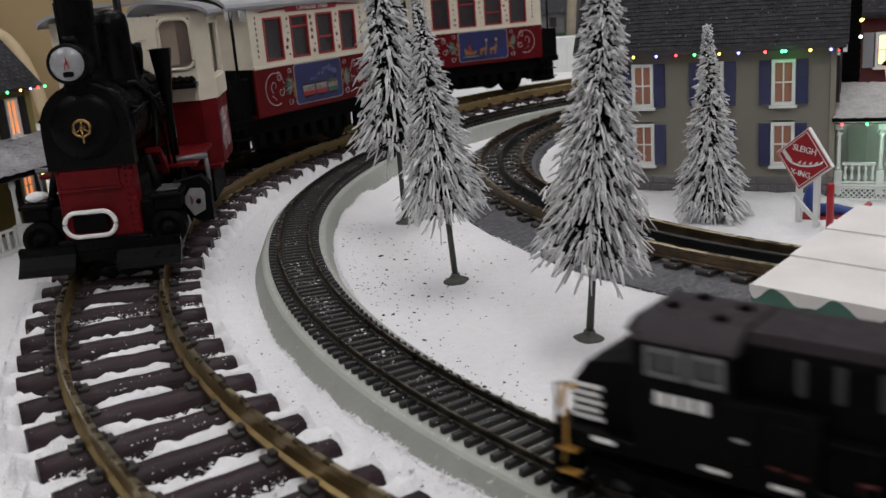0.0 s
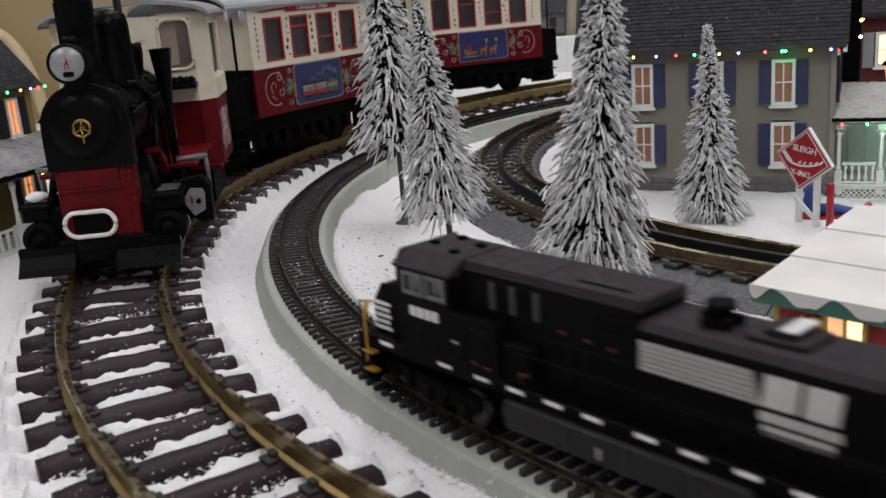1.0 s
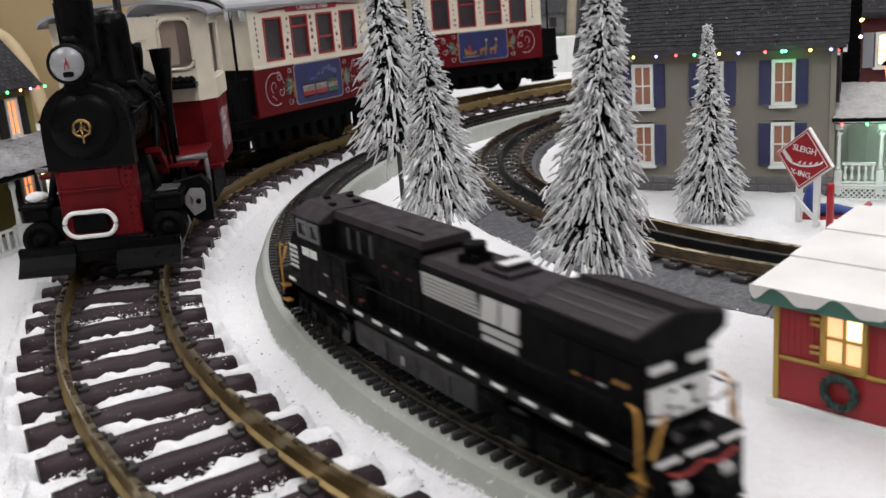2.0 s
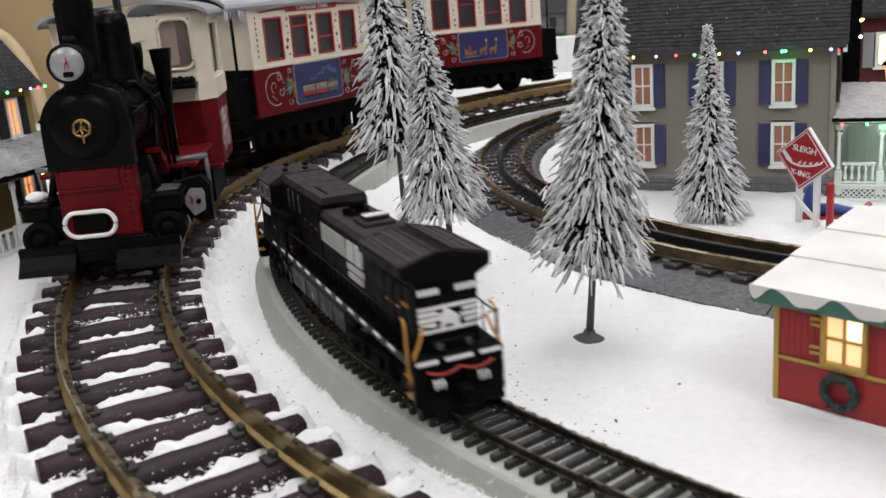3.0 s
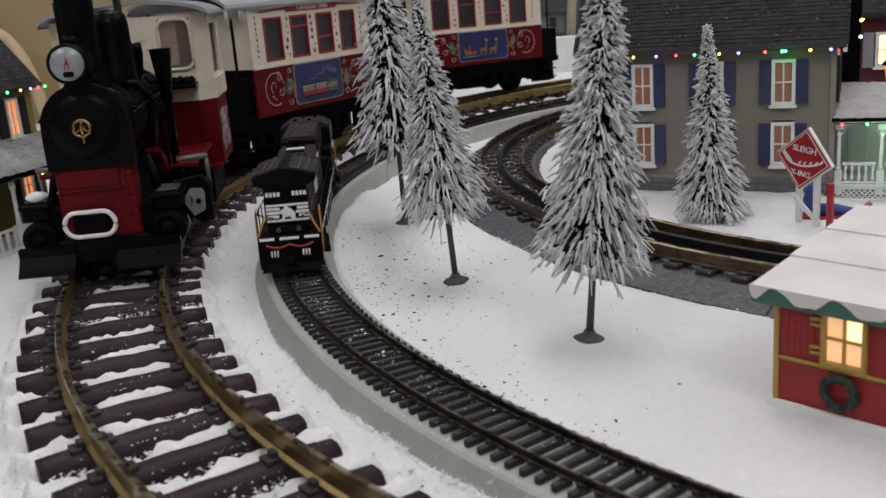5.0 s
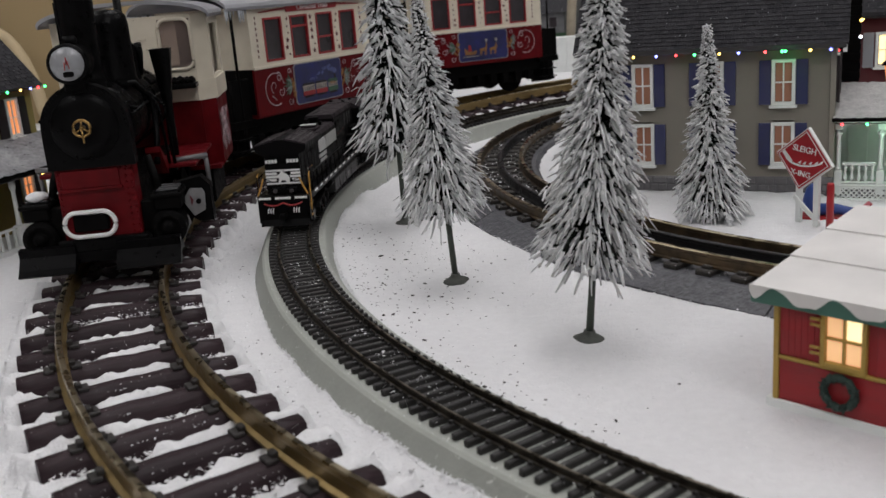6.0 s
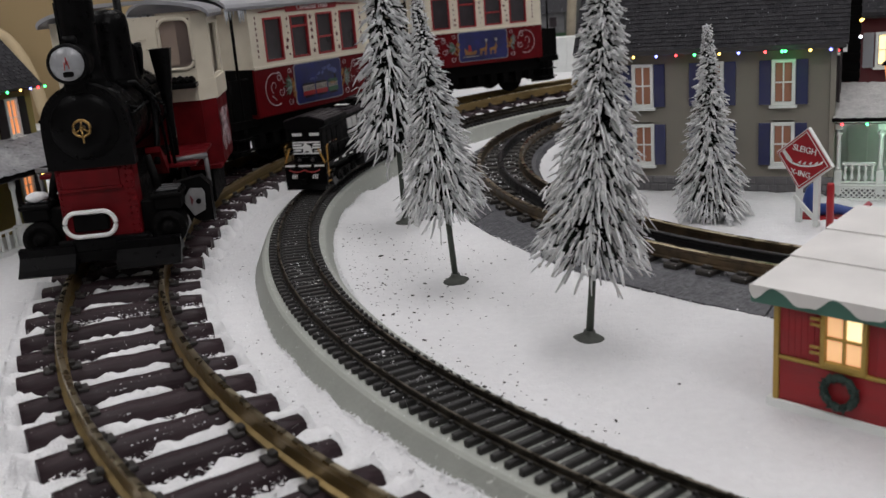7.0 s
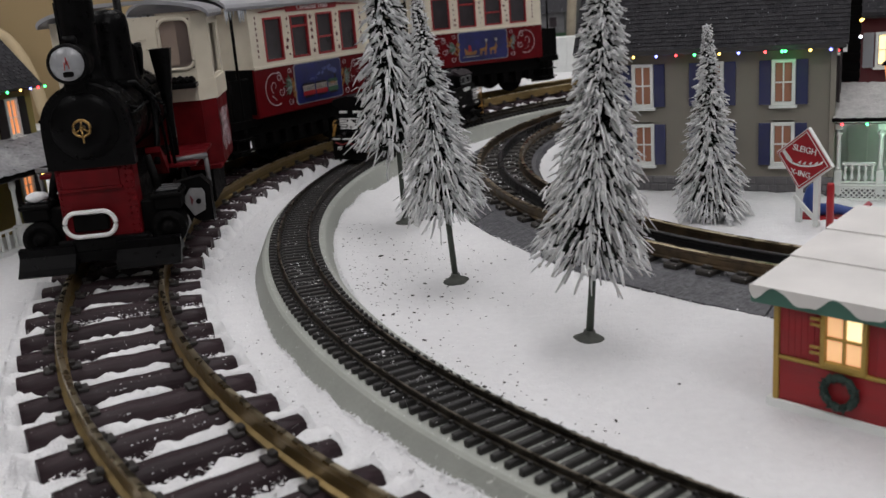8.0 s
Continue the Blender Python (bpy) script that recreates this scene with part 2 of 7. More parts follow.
def part(name, bm, material, parent, label="", m=None):
    """Link a bmesh as one mesh object under a thing or a part."""
    ob = new(name, bm if isinstance(bm, bpy.types.Mesh) else mesh_of(name, bm, material))
    ob.parent = parent
    if m is not None:
        ob.matrix_basis = m
    if label:
        tagged(ob, label)
    return ob


def thing(name, label, category, m=None, group="", kind=""):
    ob = new(name)
    ob.empty_display_size = 0.02
    if m is not None:
        ob.matrix_basis = m
    return tagged(ob, label, category, group, kind)


def solid(name, bm, material, label, category="", m=None, group="", kind=""):
    ob = new(name, mesh_of(name, bm, material))
    if m is not None:
        ob.matrix_basis = m
    return tagged(ob, label, category, group, kind)


def lettering(name, text, size, depth, material, parent, m, label="", spacing=1.0):
    cu = bpy.data.curves.new(name, "FONT")
    cu.body, cu.size, cu.extrude, cu.align_x, cu.align_y, cu.space_character = text, size, depth, "CENTER", "CENTER", spacing
    cu.resolution_u = 3
    ob = bpy.data.objects.new(name, cu)
    me = bpy.data.meshes.new_from_object(ob)
    bpy.data.objects.remove(ob)
    me.materials.clear()
    me.materials.append(material)
    return part(name, me, None, parent, label, m)


# ---- plan of the tracks: centres and radii ----
G_C, G_R = (0.4191, 0.5992), 0.598      # large garden-gauge line, 45 mm
H_C, H_R = (0.4744, 0.5851), 0.560      # small line, 16.5 mm
F_C, F_R = (0.4510, 0.6910), 0.404      # three-rail line, 32 mm
G_PITCH = 0.0252                        # spacing of its ties
G_END = 147.5                           # where the large line leaves its curve


def arc(c, r, a0, a1, z, step=1.0):
    n = max(2, int(abs(a1 - a0) / step))
    out = []
    for i in range(n + 1):
        a = radians(a0 + (a1 - a0) * i / n)
        out.append((c[0] + r * math.cos(a), c[1] + r * math.sin(a), z, a + math.pi / 2))
    return out


G_STRAIGHT = 0.12                       # length of the straight between its two curves
G_DIR = (math.sin(radians(G_END)), -math.cos(radians(G_END)))
G_C2 = (G_C[0] + G_STRAIGHT * G_DIR[0], G_C[1] + G_STRAIGHT * G_DIR[1])


def g_path(off, z):
    """The large line with an offset outwards: the far curve, a short straight, then the curve towards the camera."""
    return arc(G_C2, G_R + off, 70, G_END, z, 1.5) + arc(G_C, G_R + off, G_END, 252, z, 1.0)


def g_spot(s):
    """Place and heading (towards the camera) on the large line, s metres from the start of the near curve."""
    if s < -G_STRAIGHT:
        a, c = radians(G_END) + (s + G_STRAIGHT) / G_R, G_C2
        return (c[0] + G_R * math.cos(a), c[1] + G_R * math.sin(a), a + math.pi / 2)
    a = radians(G_END) + max(0, s) / G_R
    back = -min(0, s)
    return (G_C[0] + G_R * math.cos(a) + back * G_DIR[0], G_C[1] + G_R * math.sin(a) + back * G_DIR[1], a + math.pi / 2)


# ---- the hall and the table ----
def hall():
    bm = bmesh.new()
    box(bm, (-4, -3, -0.95), (5, 6, -0.90))
    solid("floor", bm, CONCRETE, "grey concrete floor of the exhibition hall", kind="structure")
    bm = bmesh.new()
    box(bm, (-4, -3, 1.90), (5, 6, 1.96))
    solid("ceiling", bm, CEIL, "white ceiling of the exhibition hall", kind="structure")
    for nm, a, b, ma in (("wall_north", (-4, 6, -0.9), (5, 6.1, 1.9), HALLWALL), ("wall_south", (-4, -3.1, -0.9), (5, -3, 1.9), HALLWALL),
                         ("wall_west", (-4.1, -3.1, -0.9), (-4, 6.1, 1.9), TAN), ("wall_east", (5, -3.1, -0.9), (5.1, 6.1, 1.9), HALLWALL)):
        bm = bmesh.new()
        box(bm, a, b)
        solid(nm, bm, ma, "plain painted wall of the hall", kind="structure")
    for lx, ly, lz in LAMPS:
        lamp = thing("ceiling_light", "white fluorescent ceiling light with a flat diffuser", "ceiling light", pose(lx, ly, lz), "ceiling lights")
        bm = bmesh.new()
        for a, b in (((-0.51, -1.00, -0.035), (-0.49, 1.00, 0)), ((0.49, -1.00, -0.035), (0.51, 1.00, 0)), ((-0.49, -1.00, -0.035), (0.49, -0.98, 0)), ((-0.49, 0.98, -0.035), (0.49, 1.00, 0))):
            box(bm, a, b, 0.002)
        part("frame", bm, WHITE, lamp)
        bm = bmesh.new()
        box(bm, (-0.49, -0.98, -0.02), (0.49, 0.98, -0.012))
        part("diffuser", bm, glow("diffuser_glow", (1, 0.98, 0.95), 1.5), lamp)
    bm = bmesh.new()
    box(bm, (-1.3, -0.02, -0.06), (1.6, 2.2, -0.012), 0.004)
    solid("table_top", bm, mat("table_ply", (0.30, 0.22, 0.13), 0.6, scale=20), "plywood table top under the snowy layout", "table", kind="structure")
    bm = bmesh.new()
    for x in (-1.2, 0.1, 1.45):
        for y in (0.06, 2.1):
            box(bm, (x, y, -0.90), (x + 0.06, y + 0.06, -0.06))
    solid("table_frame", bm, mat("table_pine", (0.35, 0.25, 0.14), 0.6, scale=30), "pine legs under the layout's table", "table", kind="structure")


def snow_height(x, y):
    v = Vector((x, y, 0))
    h = 0.0012 * noise.noise(v * 14) + 0.0006 * noise.noise(v * 55) + 0.00035 * noise.noise(v * 160)
    dh = math.hypot(x - H_C[0], y - H_C[1]) - H_R
    dg = math.hypot(x - G_C[0], y - G_C[1]) - G_R
    df = math.hypot(x - F_C[0], y - F_C[1]) - F_R
    if abs(dg) < 0.046:                      # snow lies in ragged drifts between the ties
        s = (math.atan2(y - G_C[1], x - G_C[0]) % math.tau - radians(G_END)) * G_R
        f = (s + 0.86) / G_PITCH
        f = f - math.floor(f)
        gap = max(0.0, 1 - abs(f - 0.54) / 0.34)
        patch = 0.86 + 0.80 * noise.noise(Vector((math.floor(s / G_PITCH + 0.5) * 3.1, dg * 55, 2.0))) + 0.35 * noise.noise(v * 150)
        h += 0.0072 * min(1.0, gap * 1.8) * max(0.0, min(1.0, patch)) + (0.0020 * noise.noise(v * 190) + 0.0018 * noise.noise(v * 410)) * min(1.0, 2 * gap)
    if 0.015 < dh < 0.06 and y < H_C[1] + 0.1:          # snow banked against the roadbed, deeper towards the layout's edge
        turn = math.degrees(math.atan2(y - H_C[1], x - H_C[0])) % 360
        k = max(0.0, min(1.0, (turn - 186) / 40))
        f = max(0.0, min(1.0, 1 - (dh - 0.0185) / 0.0150))
        h += (0.0088 * k + 0.0007 * noise.noise(v * 45) + 0.0007 * noise.noise(v * 190)) * f * f * (3 - 2 * f)
    elif -0.060 < dh < -0.015 and y < H_C[1] + 0.12:
        f = max(0.0, min(1.0, 1 - (-dh - 0.0190) / 0.028))
        h += (0.0040 + 0.0012 * noise.noise(v * 50) + 0.0005 * noise.noise(v * 190)) * f * f * (3 - 2 * f)
    if abs(dh) < 0.0155 or abs(df) < 0.02:
        h = -0.002
    elif -0.16 < df < -0.0290:
        h += 0.0040 + 0.0014 * noise.noise(v * 70)
    return h


def snow_ground():
    xs = list(np.arange(-1.28, -0.36, 0.04)) + list(np.arange(-0.36, -0.24, 0.0032)) + list(np.arange(-0.24, 0.02, 0.0018)) + list(np.arange(0.02, 0.44, 0.0032)) + list(np.arange(0.44, 1.59, 0.04))
    ys = list(np.arange(0.0, 0.14, 0.02)) + list(np.arange(0.14, 0.42, 0.0018)) + list(np.arange(0.42, 0.62, 0.0032)) + list(np.arange(0.62, 1.3, 0.008)) + list(np.arange(1.3, 2.2, 0.05))
    verts = [(x, y, snow_height(x, y)) for y in ys for x in xs]
    n = len(xs)
    faces = [(j * n + i, j * n + i + 1, (j + 1) * n + i + 1, (j + 1) * n + i) for j in range(len(ys) - 1) for i in range(n - 1)]
    me = bpy.data.meshes.new("ground")
    me.from_pydata(verts, [], faces)
    me.polygons.foreach_set("use_smooth", [True] * len(faces))
    me.materials.append(SNOW)
    tagged(new("ground", me), "white artificial snow sheet with dark specks", kind="structure")


hall()
snow_ground()


# ---- the three tracks ----
G_BED, G_TOP = 0.0, 0.0180


def rail_profile(h, foot, web, head):
    return [(-foot, 0), (foot, 0), (foot, h * 0.12), (web, h * 0.2), (web, h * 0.66), (head, h * 0.74), (head, h * 0.94), (head * 0.7, h), (-head * 0.7, h), (-head, h * 0.94), (-head, h * 0.74), (-web, h * 0.66), (-web, h * 0.2), (-foot, h * 0.12)]


def mark_heads(bm, z):
    bmesh.ops.recalc_face_normals(bm, faces=bm.faces)
    bm.normal_update()
    for f in bm.faces:
        if abs(f.normal.z) > 0.5 and f.calc_center_median().z > z:
            f.material_index = 1
    return bm


def garden_track():
    track = thing("garden_railway_track", "curved brass rails on brown ties half covered with snow", "railway track")
    for off in (-0.0225, 0.0225):
        bm = bmesh.new()
        sweep(bm, rail_profile(0.0088, 0.0024, 0.0007, 0.0012), g_path(off, 0.0092))
        part("rail", mark_heads(bm, 0.0172), [BRASS, RAILTOP], track, "tarnished brass rail")
    bms = []
    for v in range(4):                       # four castings of the wooden-looking tie
        rnd = random.Random(v)
        bm = bmesh.new()
        hw, hl = 0.0056, 0.0400
        secs = []
        nseg = 9
        for i in range(nseg + 1):
            x = -hl + 2 * hl * i / nseg
            end = i in (0, nseg)
            k = 0.94 if end else 1.0
            j = lambda: rnd.uniform(-0.00035, 0.00035)
            zt = 0.0092 + j() - (0.0007 if end else 0)
            ring = ((-1, -0.003), (-1, zt * 0.55), (-0.82, zt * 0.86), (-0.38, zt), (0.38, zt), (0.82, zt * 0.86), (1, zt * 0.55), (1, -0.003))
            secs.append([bm.verts.new((x, hw * k * u + j(), z)) for u, z in ring])
        for a, b in zip(secs, secs[1:]):
            for k in range(7):
                bm.faces.new((a[k], b[k], b[k + 1], a[k + 1])).smooth = k in (1, 2, 3, 4, 5)
        bm.faces.new(secs[0])
        bm.faces.new(secs[-1][::-1])
        bmesh.ops.recalc_face_normals(bm, faces=bm.faces)
        bms.append(mesh_of("tie", bm, TIE_BROWN))
    bm = bmesh.new()                         # the clips that hold one rail
    for s in (-1, 1):
        box(bm, (s * 0.0052 - 0.0020, -0.0030, 0), (s * 0.0052 + 0.0020, 0.0030, 0.0016), 0.0003)
        box(bm, (s * 0.0036 - 0.0012, -0.0017, 0.001), (s * 0.0036 + 0.0012, 0.0017, 0.0034), 0.0004)
    chair = mesh_of("rail_clip", bm, CHAIR)
    rnd = random.Random(5)
    s = -0.86
    k = 0
    while s < radians(252 - G_END) * G_R:
        x, y, a = g_spot(s)
        tie = part("tie", bms[rnd.randrange(4)], None, track, m=pose(x, y, rnd.uniform(-0.0004, 0.0003), 0, rnd.uniform(-0.6, 0.6), math.degrees(a) + 90 + rnd.uniform(-1.2, 1.2)))
        for side in (-0.0225, 0.0225):
            part("rail_clip", chair, None, tie, m=pose(side, 0, 0.0089))
        s += G_PITCH
        k += 1
    return track


def small_track():
    bm = bmesh.new()
    sweep(bm, [(-0.0240, -0.003), (-0.0178, 0.0108), (-0.0172, 0.0120), (-0.0160, 0.0128), (0.0160, 0.0128), (0.0172, 0.0120), (0.0178, 0.0108), (0.0240, -0.003)], arc(H_C, H_R, 96, 258, 0.0, 0.7))
    solid("roadbed", bm, ROADBED, "grey painted raised roadbed strip under the small track", "roadbed")
    track = thing("model_railway_track", "small curved track with fine bronze rails on black ties", "railway track")
    for off in (-0.00825, 0.00825):
        bm = bmesh.new()
        sweep(bm, rail_profile(0.0029, 0.0009, 0.0003, 0.00048), arc(H_C, H_R + off, 96, 258, 0.0151, 0.7))
        part("rail", mark_heads(bm, 0.0177), [NICKEL, FINETOP], track, "thin bronze-coloured rail")
    bm = bmesh.new()
    box(bm, (-0.0136, -0.0011, 0.0), (0.0136, 0.0011, 0.0024), 0.0003)
    for s in (-1, 1):
        for t in (-1, 1):
            box(bm, (s * 0.00825 + t * 0.0016 - 0.0005, -0.0007, 0.002), (s * 0.00825 + t * 0.0016 + 0.0005, 0.0007, 0.0034))
    tie = mesh_of("tie", bm, TIE_BLACK)
    n = int(radians(258 - 96) * H_R / 0.0060)
    rnd = random.Random(3)
    for i in range(n):
        a = radians(96 + (258 - 96) * (i + 0.5) / n)
        part("tie", tie, None, track, m=pose(H_C[0] + H_R * math.cos(a), H_C[1] + H_R * math.sin(a), 0.0127, 0, 0, math.degrees(a) + rnd.uniform(-0.5, 0.5)))


def three_rail_track():
    bed = thing("ballast_bed", "dark grey textured plastic ballast bed under the three-rail track", "roadbed")
    for k in range(8):                                  # moulded sections with a fine joint between them
        a0 = 74.2 + 30.0 * k
        bm = bmesh.new()
        sweep(bm, [(-0.040, -0.003), (-0.040, 0.0008), (-0.0275, 0.0068), (0.0270, 0.0068), (0.0315, 0.0008), (0.0320, -0.003)], arc(F_C, F_R, a0 + 0.06, a0 + 29.94, 0.0, 1.0))
        part("bed_section", bm, BALLAST, bed)
    track = thing("three_rail_track", "three-rail toy track with bronze outer rails and black middle rail", "railway track")
    for off, ma in ((-0.0159, FAST_RAIL), (0.0159, FAST_RAIL), (0.0, BLACK_RAIL)):
        bm = bmesh.new()
        sweep(bm, rail_profile(0.0066, 0.0022, 0.0011, 0.0014), arc(F_C, F_R + off, 80, 300, 0.0094, 1.0))
        part("rail", mark_heads(bm, 0.0155), [ma, BLACK_RAIL if ma is BLACK_RAIL else RAILTOP], track, "black middle rail" if ma is BLACK_RAIL else "bronze outer rail")
    bm = bmesh.new()
    box(bm, (-0.0235, -0.0042, 0.0), (0.0235, 0.0042, 0.0030), 0.0006)
    for s in (-0.0159, 0.0159):
        for t in (-1, 1):
            box(bm, (s + t * 0.0035 - 0.0012, -0.0025, 0.0025), (s + t * 0.0035 + 0.0012, 0.0025, 0.0045), 0.0003)
    tie = mesh_of("tie", bm, TIE_GREY)
    n = int(radians(220) * F_R / 0.0175)
    for i in range(n):
        a = radians(80 + 220 * (i + 0.5) / n)
        part("tie", tie, None, track, m=pose(F_C[0] + F_R * math.cos(a), F_C[1] + F_R * math.sin(a), 0.0065, 0, 0, math.degrees(a)))


garden_track()
small_track()
three_rail_track()


# ---- frosted bottle-brush trees ----
def frosted_tree(label, x, y, height, skirt, radius, lean, turn, count, seed, top_r=0.0020, foot=0.0064, droop=0.80, clump=1.0):
    rnd = random.Random(seed)
    tree = thing("frosted_tree", label, "tree", pose(x, y, 0.0, 0, lean, turn), "frosted trees")
    bm = bmesh.new()
    tube(bm, [(0, 0, -0.002), (0.0003, 0, skirt), (0, 0.0002, height * 0.6), (0, 0, height * 0.98)], [0.0016, 0.0014, 0.0011, 0.0006], 8)
    part("trunk", bm, TRUNK, tree, "dull green wire trunk")
    bm = bmesh.new()
    prof = [(foot * 1.05, -0.002), (foot, 0.0002), (foot * 0.72, 0.0012), (foot * 0.38, 0.0024), (0.0022, 0.0038)]
    lathe(bm, prof, 20)
    for v in bm.verts:
        k = 1 + 0.18 * noise.noise(Vector((math.atan2(v.co.y, v.co.x) * 1.3, seed, 0.0)))
        v.co.x, v.co.y = v.co.x * k, v.co.y * k
    part("base", bm, mat("tree_foot", (0.075, 0.080, 0.070), 0.8, amount=0.5, scale=350, bump=0.5, bscale=600), tree, "lumpy grey-green foot")
    verts, faces, mats = [], [], []

    def twig(p0, d, length, w, sag, white):
        n = 4
        side = d.cross(Vector((0, 0, 1)))
        if side.length < 0.01:
            side = Vector((1, 0, 0))
        side.normalize()
        p = Vector(p0)
        dd = d.copy()
        base = len(verts)
        for i in range(n + 1):
            f = i / n
            upv = side.cross(dd).normalized()
            wide = w * (0.50, 0.85, 1.12, 1.18, 0.66)[i] * rnd.uniform(0.75, 1.3)
            for k in range(4):
                a = k * math.tau / 4 + 0.785
                verts.append(tuple(p + side * math.cos(a) * wide * 1.15 + upv * math.sin(a) * wide * 0.85))
            p = p + dd * (length / n)
            dd = (dd + Vector((rnd.uniform(-0.12, 0.12), rnd.uniform(-0.12, 0.12), -sag + rnd.uniform(-0.08, 0.08)))).normalized()
        for i in range(n):
            for k in range(4):
                a, b = base + i * 4 + k, base + i * 4 + (k + 1) % 4
                faces.append((a, b, b + 4, a + 4))
                under = k == 2
                dark = (i / n < 1 - white) or (under and rnd.random() < 0.35)
                mats.append(1 if dark else 0)
        faces.append(tuple(base + n * 4 + k for k in range(4)))
        mats.append(0)

    for i in range(count):
        f = ((i + rnd.random()) / count) ** 0.98         # evenly up the stem
        z = skirt + (height - skirt) * f
        reach = top_r + (radius - top_r) * (1 - f) ** 1.08
        depth = rnd.choice((0.32, 0.50, 0.64, 0.78, 0.92, 1.0, 1.06, 1.18))
        reach *= depth * rnd.uniform(0.9, 1.08)
        a = i * 2.39996 + rnd.uniform(-0.35, 0.35)
        fall = droop * (1.0 - 0.75 * f - 0.25 * f * f) + rnd.uniform(-0.22, 0.20)
        d = Vector((math.cos(a) * math.cos(fall), math.sin(a) * math.cos(fall), -math.sin(fall)))
        length = min(reach / max(0.45, math.cos(fall)), 0.0035 + reach * 0.72)
        tip = Vector((math.cos(a) * reach, math.sin(a) * reach, z))
        p0 = tip - d * length
        p0.z = min(p0.z, height * 0.985)
        w = rnd.uniform(0.00026, 0.00056) * (1.12 + 0.10 * (1 - f)) * (radius / 0.025) ** 0.3 * clump
        twig(p0, d, length, w, 0.05, (rnd.uniform(0.60, 1.0) - 0.32 * f) if depth > 0.7 else rnd.uniform(0.0, 0.45))
        for k in range(2 if f < 0.75 else 1):           # short forks along the branch
            if rnd.random() < 0.60 and depth > 0.7:
                q = p0 + d * length * rnd.uniform(0.30, 0.75)
                d2 = (d + Vector((rnd.uniform(-0.7, 0.7), rnd.uniform(-0.7, 0.7), rnd.uniform(-0.25, 0.35)))).normalized()
                twig(q, d2, length * rnd.uniform(0.16, 0.40), w * rnd.uniform(0.6, 0.95), 0.05, 0.9)
    for i in range(30):                                 # stray twigs hanging from the skirt
        a = rnd.uniform(0, math.tau)
        z = skirt + (height - skirt) * rnd.uniform(0.02, 0.16)
        fall = rnd.uniform(0.35, 1.25)
        d = Vector((math.cos(a) * math.cos(fall), math.sin(a) * math.cos(fall), -math.sin(fall)))
        p0 = Vector((0, 0, z)) + Vector((math.cos(a), math.sin(a), 0)) * radius * rnd.uniform(0.1, 0.5)
        long = min(radius * rnd.uniform(0.45, 0.85), (p0.z - 0.0005) / max(0.2, math.sin(fall) + 0.1))
        twig(p0, d, long, 0.00042, 0.04, rnd.uniform(0.7, 1.0))
    for i in range(10):                                 # the tip's tuft
        a = i * 2.4
        d = Vector((math.cos(a) * 0.30, math.sin(a) * 0.30, 0.95)).normalized()
        twig(Vector((0, 0, height * (0.945 + 0.004 * i))), d, height * 0.014, 0.0006, 0.0, 0.9)
    me = bpy.data.meshes.new("crown")
    me.from_pydata(verts, [], faces)
    me.materials.append(FLOCK)
    me.materials.append(NEEDLE)
    me.polygons.foreach_set("material_index", mats)
    me.polygons.foreach_set("use_smooth", [True] * len(faces))
    part("crown", me, None, tree, "drooping dark branches thickly flocked with white")
    return tree


frosted_tree("tall frosted toy fir on a dull green wire trunk", 0.0571, 0.3730, 0.172, 0.0300, 0.0232, 4.3, -2, 2300, 11)
frosted_tree("leaning frosted toy fir with a bare lower trunk", 0.0053, 0.4681, 0.146, 0.0330, 0.0222, -3.6, 0, 1900, 12)
frosted_tree("broad frosted toy fir close beside the small track", -0.0226, 0.6020, 0.215, 0.0450, 0.0265, -1.0, 0, 1500, 13, clump=1.35)
frosted_tree("small frosted toy fir before the grey house", 0.1560, 0.5381, 0.114, 0.0030, 0.0222, -1.6, 0, 1900, 14, droop=0.72)
frosted_tree("distant frosted toy fir behind the tracks", 0.2420, 1.3300, 0.092, 0.010, 0.0180, 0, 0, 260, 15)


# ---- the grey toy house ----
EAVE = mat("eave_grey", (0.050, 0.048, 0.050), 0.7, amount=0.3, scale=200)
HOUSE = pose(0.2395, 0.5765, 0.0, 0, 0, -24.5)


def lapped_wall(bm, x0, x1, y0, z0, z1, pitch, holes=()):
    """Clapboards facing -y: each board tilts out at its lower edge; the boards stop at the holes."""
    n = int(round((z1 - z0) / pitch))
    for i in range(n):
        za, zb = z0 + i * pitch, z0 + (i + 1) * pitch
        spans = [(x0, x1)]
        for hx0, hx1, hz0, hz1 in holes:
            if zb > hz0 and za < hz1:
                spans = [s for a, b in spans for s in ((a, min(b, hx0)), (max(a, hx1), b)) if s[1] - s[0] > 1e-5]
        for a, b in spans:
            v = [bm.verts.new(p) for p in ((a, y0 - 0.0009, za), (b, y0 - 0.0009, za), (b, y0, zb), (a, y0, zb), (a, y0 + 0.0024, za), (b, y0 + 0.0024, za), (a, y0 + 0.0024, zb), (b, y0 + 0.0024, zb))]
            bm.faces.new((v[0], v[1], v[2], v[3]))
            bm.faces.new((v[0], v[4], v[5], v[1]))
            bm.faces.new((v[4], v[6], v[7], v[5]))
    return bm


